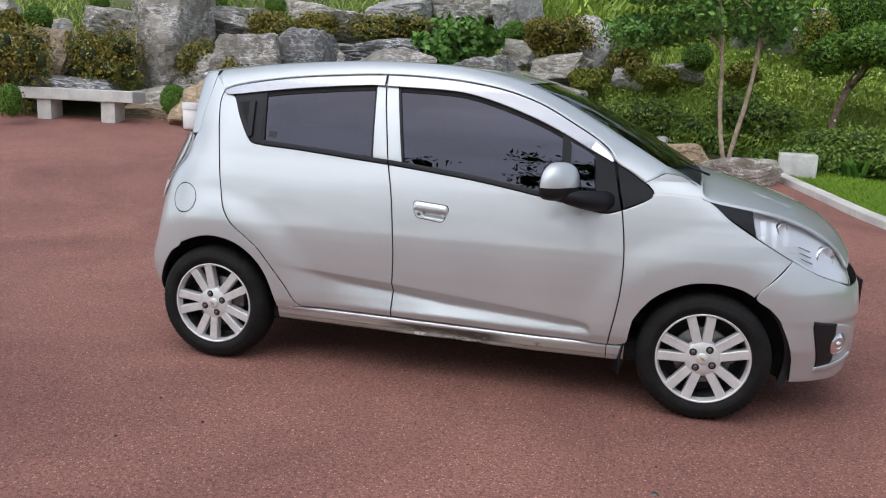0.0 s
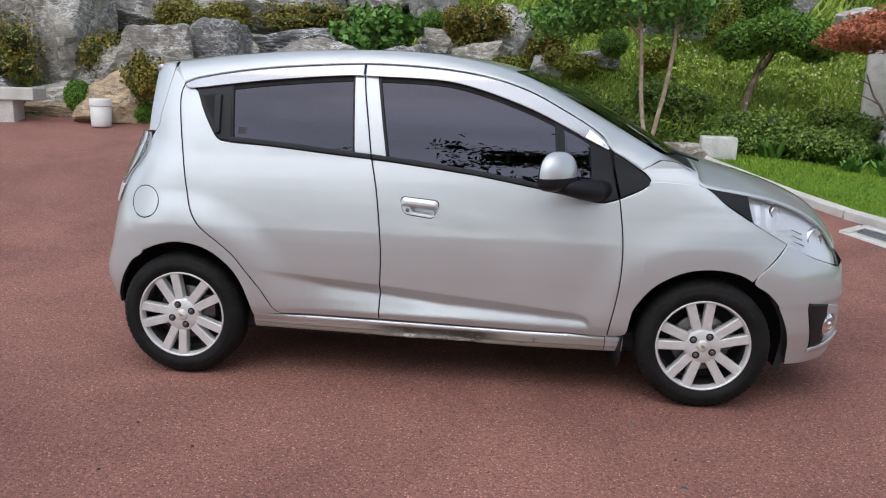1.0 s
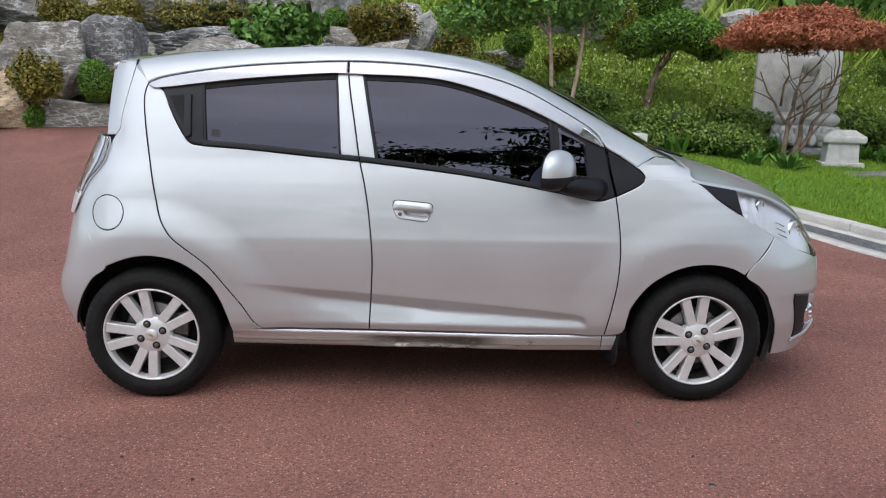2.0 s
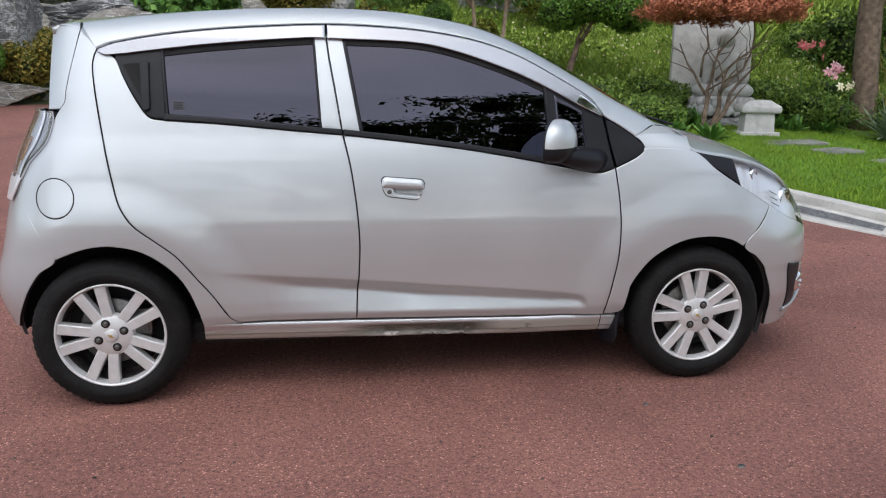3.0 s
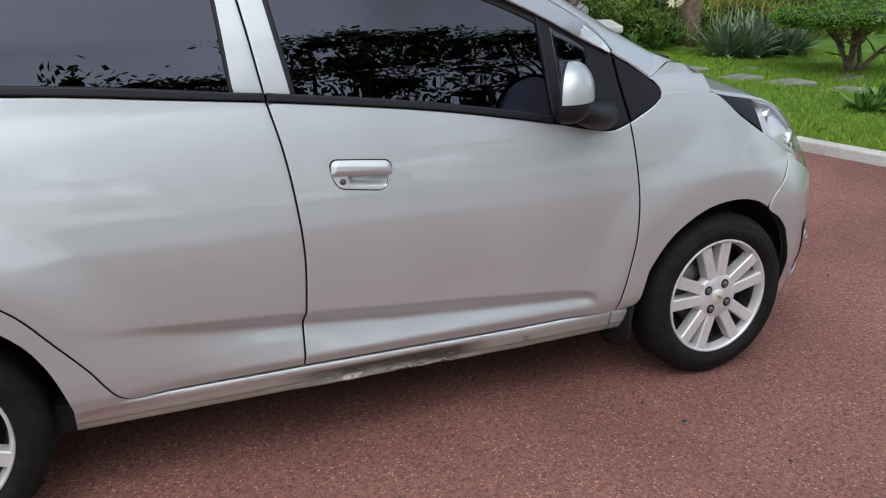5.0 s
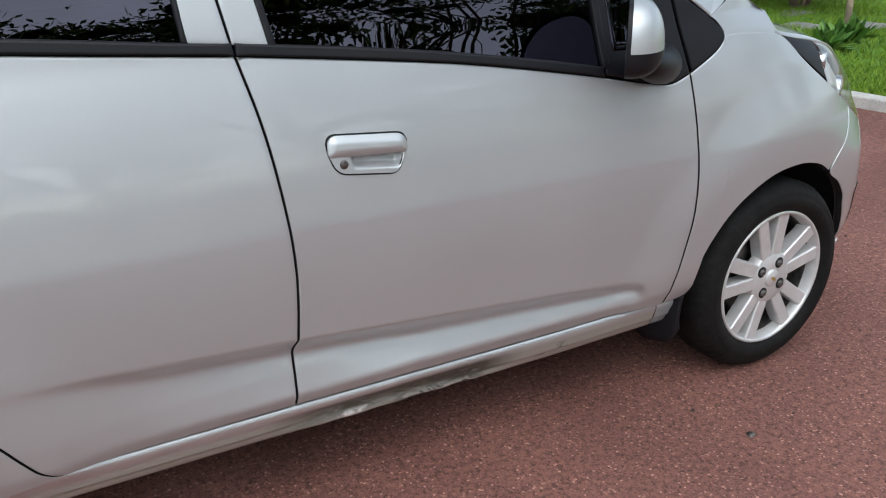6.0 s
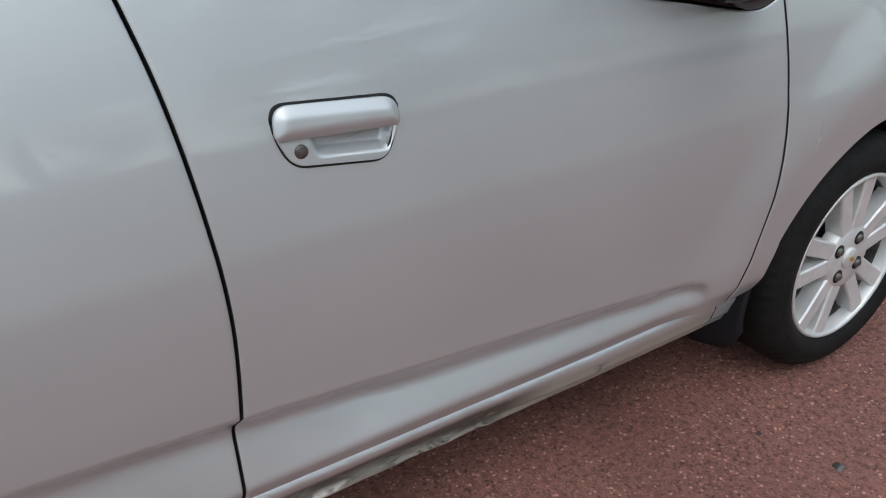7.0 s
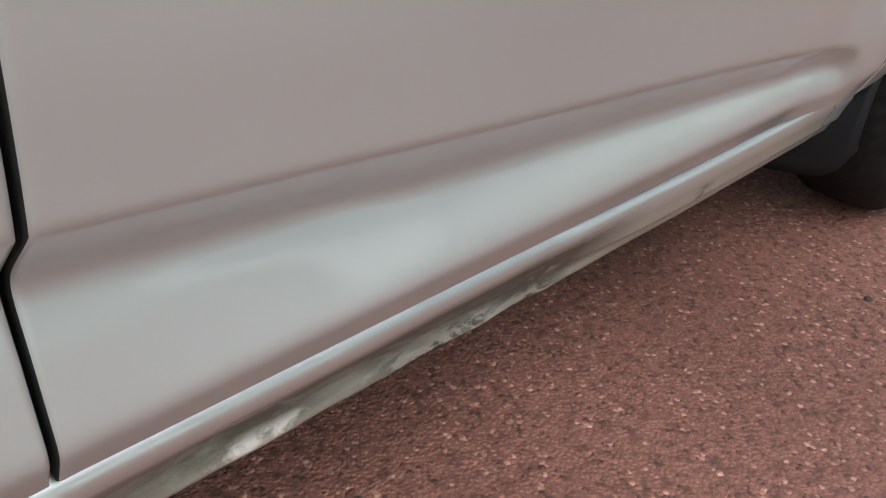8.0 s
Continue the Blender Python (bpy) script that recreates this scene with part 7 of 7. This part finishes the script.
for tier, (rad_x, rad_y, zc, tall) in enumerate(((0.47, 0.37, 0.10, 0.10), (0.45, 0.35, 0.22, 0.09))):
    for j in range(22):
        a = (j + 0.5 * tier) * math.pi / 11
        lump(bm, (rad_x * math.cos(a), rad_y * math.sin(a), zc), (0.065, 0.06, tall), 10)
lump(bm, (0, 0, 0.40), (0.42, 0.30, 0.13))
lump(bm, (0.30, -0.08, 0.40), (0.17, 0.18, 0.11))
lump(bm, (-0.30, -0.08, 0.40), (0.17, 0.18, 0.11))
lump(bm, (0, -0.22, 0.42), (0.2, 0.1, 0.07))
lump(bm, (0, 0.05, 0.80), (0.27, 0.2, 0.34))
lump(bm, (0.27, 0.0, 0.76), (0.09, 0.12, 0.27))
lump(bm, (-0.27, 0.0, 0.76), (0.09, 0.12, 0.27))
lump(bm, (0, 0.02, 1.2), (0.14, 0.15, 0.18))
for ff in bm.faces:
    ff.smooth = True
o = part("stone_statue", bm, GRANITE, None)
tagged(o, "pale granite seated statue on a rounded base", "statue")
o.matrix_world = pose(6.04, 9.1, 0.60, 0, 0, -20)
boulder("statue_plinth", 6.12, 9.05, 0.48, 1.15, 0.32, "pale", "rough pale stone plinth under the statue", 95, 0.7)
table = thing("offering_table", (5.96, 7.85, float(rise(5.96, 7.85)) + 0.03), "small pale granite offering table on the lawn", "table")
part("foot", box_bm((0.66, 0.5, 0.07), 0.01), GRANITE, table).location = (0, 0, 0.035)
bm = box_bm((0.48, 0.36, 0.32), 0.015)
for vv in bm.verts:
    if vv.co.z < 0:
        vv.co.x *= 1.08
part("pedestal", bm, GRANITE, table).location = (0, 0, 0.22)
bm = box_bm((0.68, 0.5, 0.13), 0.045, 3)
part("top", bm, GRANITE, table).location = (0, 0, 0.435)
bm = box_bm((0.6, 0.42, 0.09), 0.01)
for vv in bm.verts:
    if vv.co.z > 0:
        vv.co.x *= 0.62
        vv.co.y *= 0.55
part("top_ridge", bm, GRANITE, table).location = (0, 0, 0.535)
table.rotation_euler = (0, 0, radians(-12))
table.scale = (0.85, 0.85, 0.88)
# granite block, bench and bin
o = part("granite_block", box_bm((0.47, 0.38, 0.36), 0.02), GRANITE, None)
tagged(o, "square pale granite block at the lawn's corner", "stone block")
o.matrix_world = pose(2.93, 7.85, 0.62, 0, 0, -8)
z0 = float(rise(-7.38, 7.18))
bench = thing("stone_bench", (-7.38, 7.18, z0), "pale concrete slab bench on two block legs", "bench")
part("seat", box_bm((1.83, 0.42, 0.17), 0.012), CONCRETE, bench).location = (0, 0, 0.385)
for dx in (-0.5, 0.5):
    part("leg", box_bm((0.22, 0.32, 0.36), 0.01), CONCRETE, bench).location = (dx, 0, 0.13)
bench.rotation_euler = (0, 0, radians(8))
bench.location.z = z0 - 0.02
z0 = float(rise(-5.53, 7.21))
bin_ = thing("litter_bin", (-5.53, 7.21, z0), "round white litter bin with a rimmed top", "bin")
part("body", turned([(0.0, 0.0), (0.125, 0.0), (0.135, 0.03), (0.14, 0.27), (0.134, 0.275), (0.134, 0.285), (0.148, 0.29)], 32), WHITE_BIN, bin_).rotation_euler = (radians(90), 0, 0)
part("rim", turned([(0.148, 0.29), (0.15, 0.37), (0.14, 0.385), (0.12, 0.38), (0.11, 0.36), (0.0, 0.35)], 32), WHITE_BIN, bin_).rotation_euler = (radians(90), 0, 0)

# woodland along the top of the hill
rng = np.random.default_rng(41)
clumps = []
for _ in range(150):
    x, y = rng.uniform(-24, 30), rng.uniform(16.5, 22)
    clumps.append(((x, y, float(hill_z(x, y)) + rng.uniform(0.3, 6.5)), (rng.uniform(0.9, 1.9), rng.uniform(0.9, 1.6), rng.uniform(0.6, 1.2))))
v, f = leaves(clumps, 26000, 0.3, 42, core=0.6, lumps=0.3, fill=0.5)
tagged(raw("woodland", v, f, DARK_LEAF, flat=True), "dark green woodland on top of the hill", "trees", kind="stuff")

# unseen hedge, added to break the horizon line mirrored in the car's paint
rng = np.random.default_rng(51)
clumps = [((x, -19.0 + 1.0 * math.sin(x * 0.3) + rng.uniform(-0.6, 0.6), rng.uniform(0.3, 0.9)), (rng.uniform(0.8, 1.5), rng.uniform(0.6, 1.0), rng.uniform(0.4, 0.7))) for x in np.linspace(-28, 28, 110)]
v, f = leaves(clumps, 14000, 0.22, 52, core=0.7, lumps=0.3, fill=0.4)
tagged(raw("hedge", v, f, DARK_LEAF, flat=True), "added unseen hedge that softens the horizon mirrored in the paint", "hedge", kind="stuff")

# trees on the near side of the driveway, behind the walker
for j, (x, y, h, w) in enumerate(((0.5, -10.0, 5.9, 1.5), (4.0, -9.5, 6.7, 2.2), (8.0, -9.5, 6.9, 2.6), (-4.5, -13.5, 6.0, 2.6), (-10, -12, 6.0, 2.8), (15, -7, 7.5, 3.0), (-16, -6, 6.5, 3.0))):
    r = random.Random(300 + j)
    blobs = [((r.uniform(-w, w), r.uniform(-w, w) * 0.7, (0.22 + 0.78 * r.random() ** 0.8) * h), (r.uniform(0.5, 0.95), r.uniform(0.5, 0.9), r.uniform(0.14, 0.3))) for _ in range(80)]
    forks = [((0, 0, 0), (0.05, 0, 1), h * 0.8, 0.16, 8)] + [((0, 0, h * u), (math.cos(a), math.sin(a), 0.4), w, 0.06, 4) for u, a in ((0.4, 0.3), (0.5, 2.4), (0.6, 4.2), (0.65, 5.6), (0.5, 1.4))]
    tree("garden_tree", "spreading layered tree across the driveway", (x, y, 0), forks, blobs, 8000, 0.075, DARK_LEAF, BARK, 400 + j, core=0.36, fill=0.6, lumps=0.35, long=2.4)
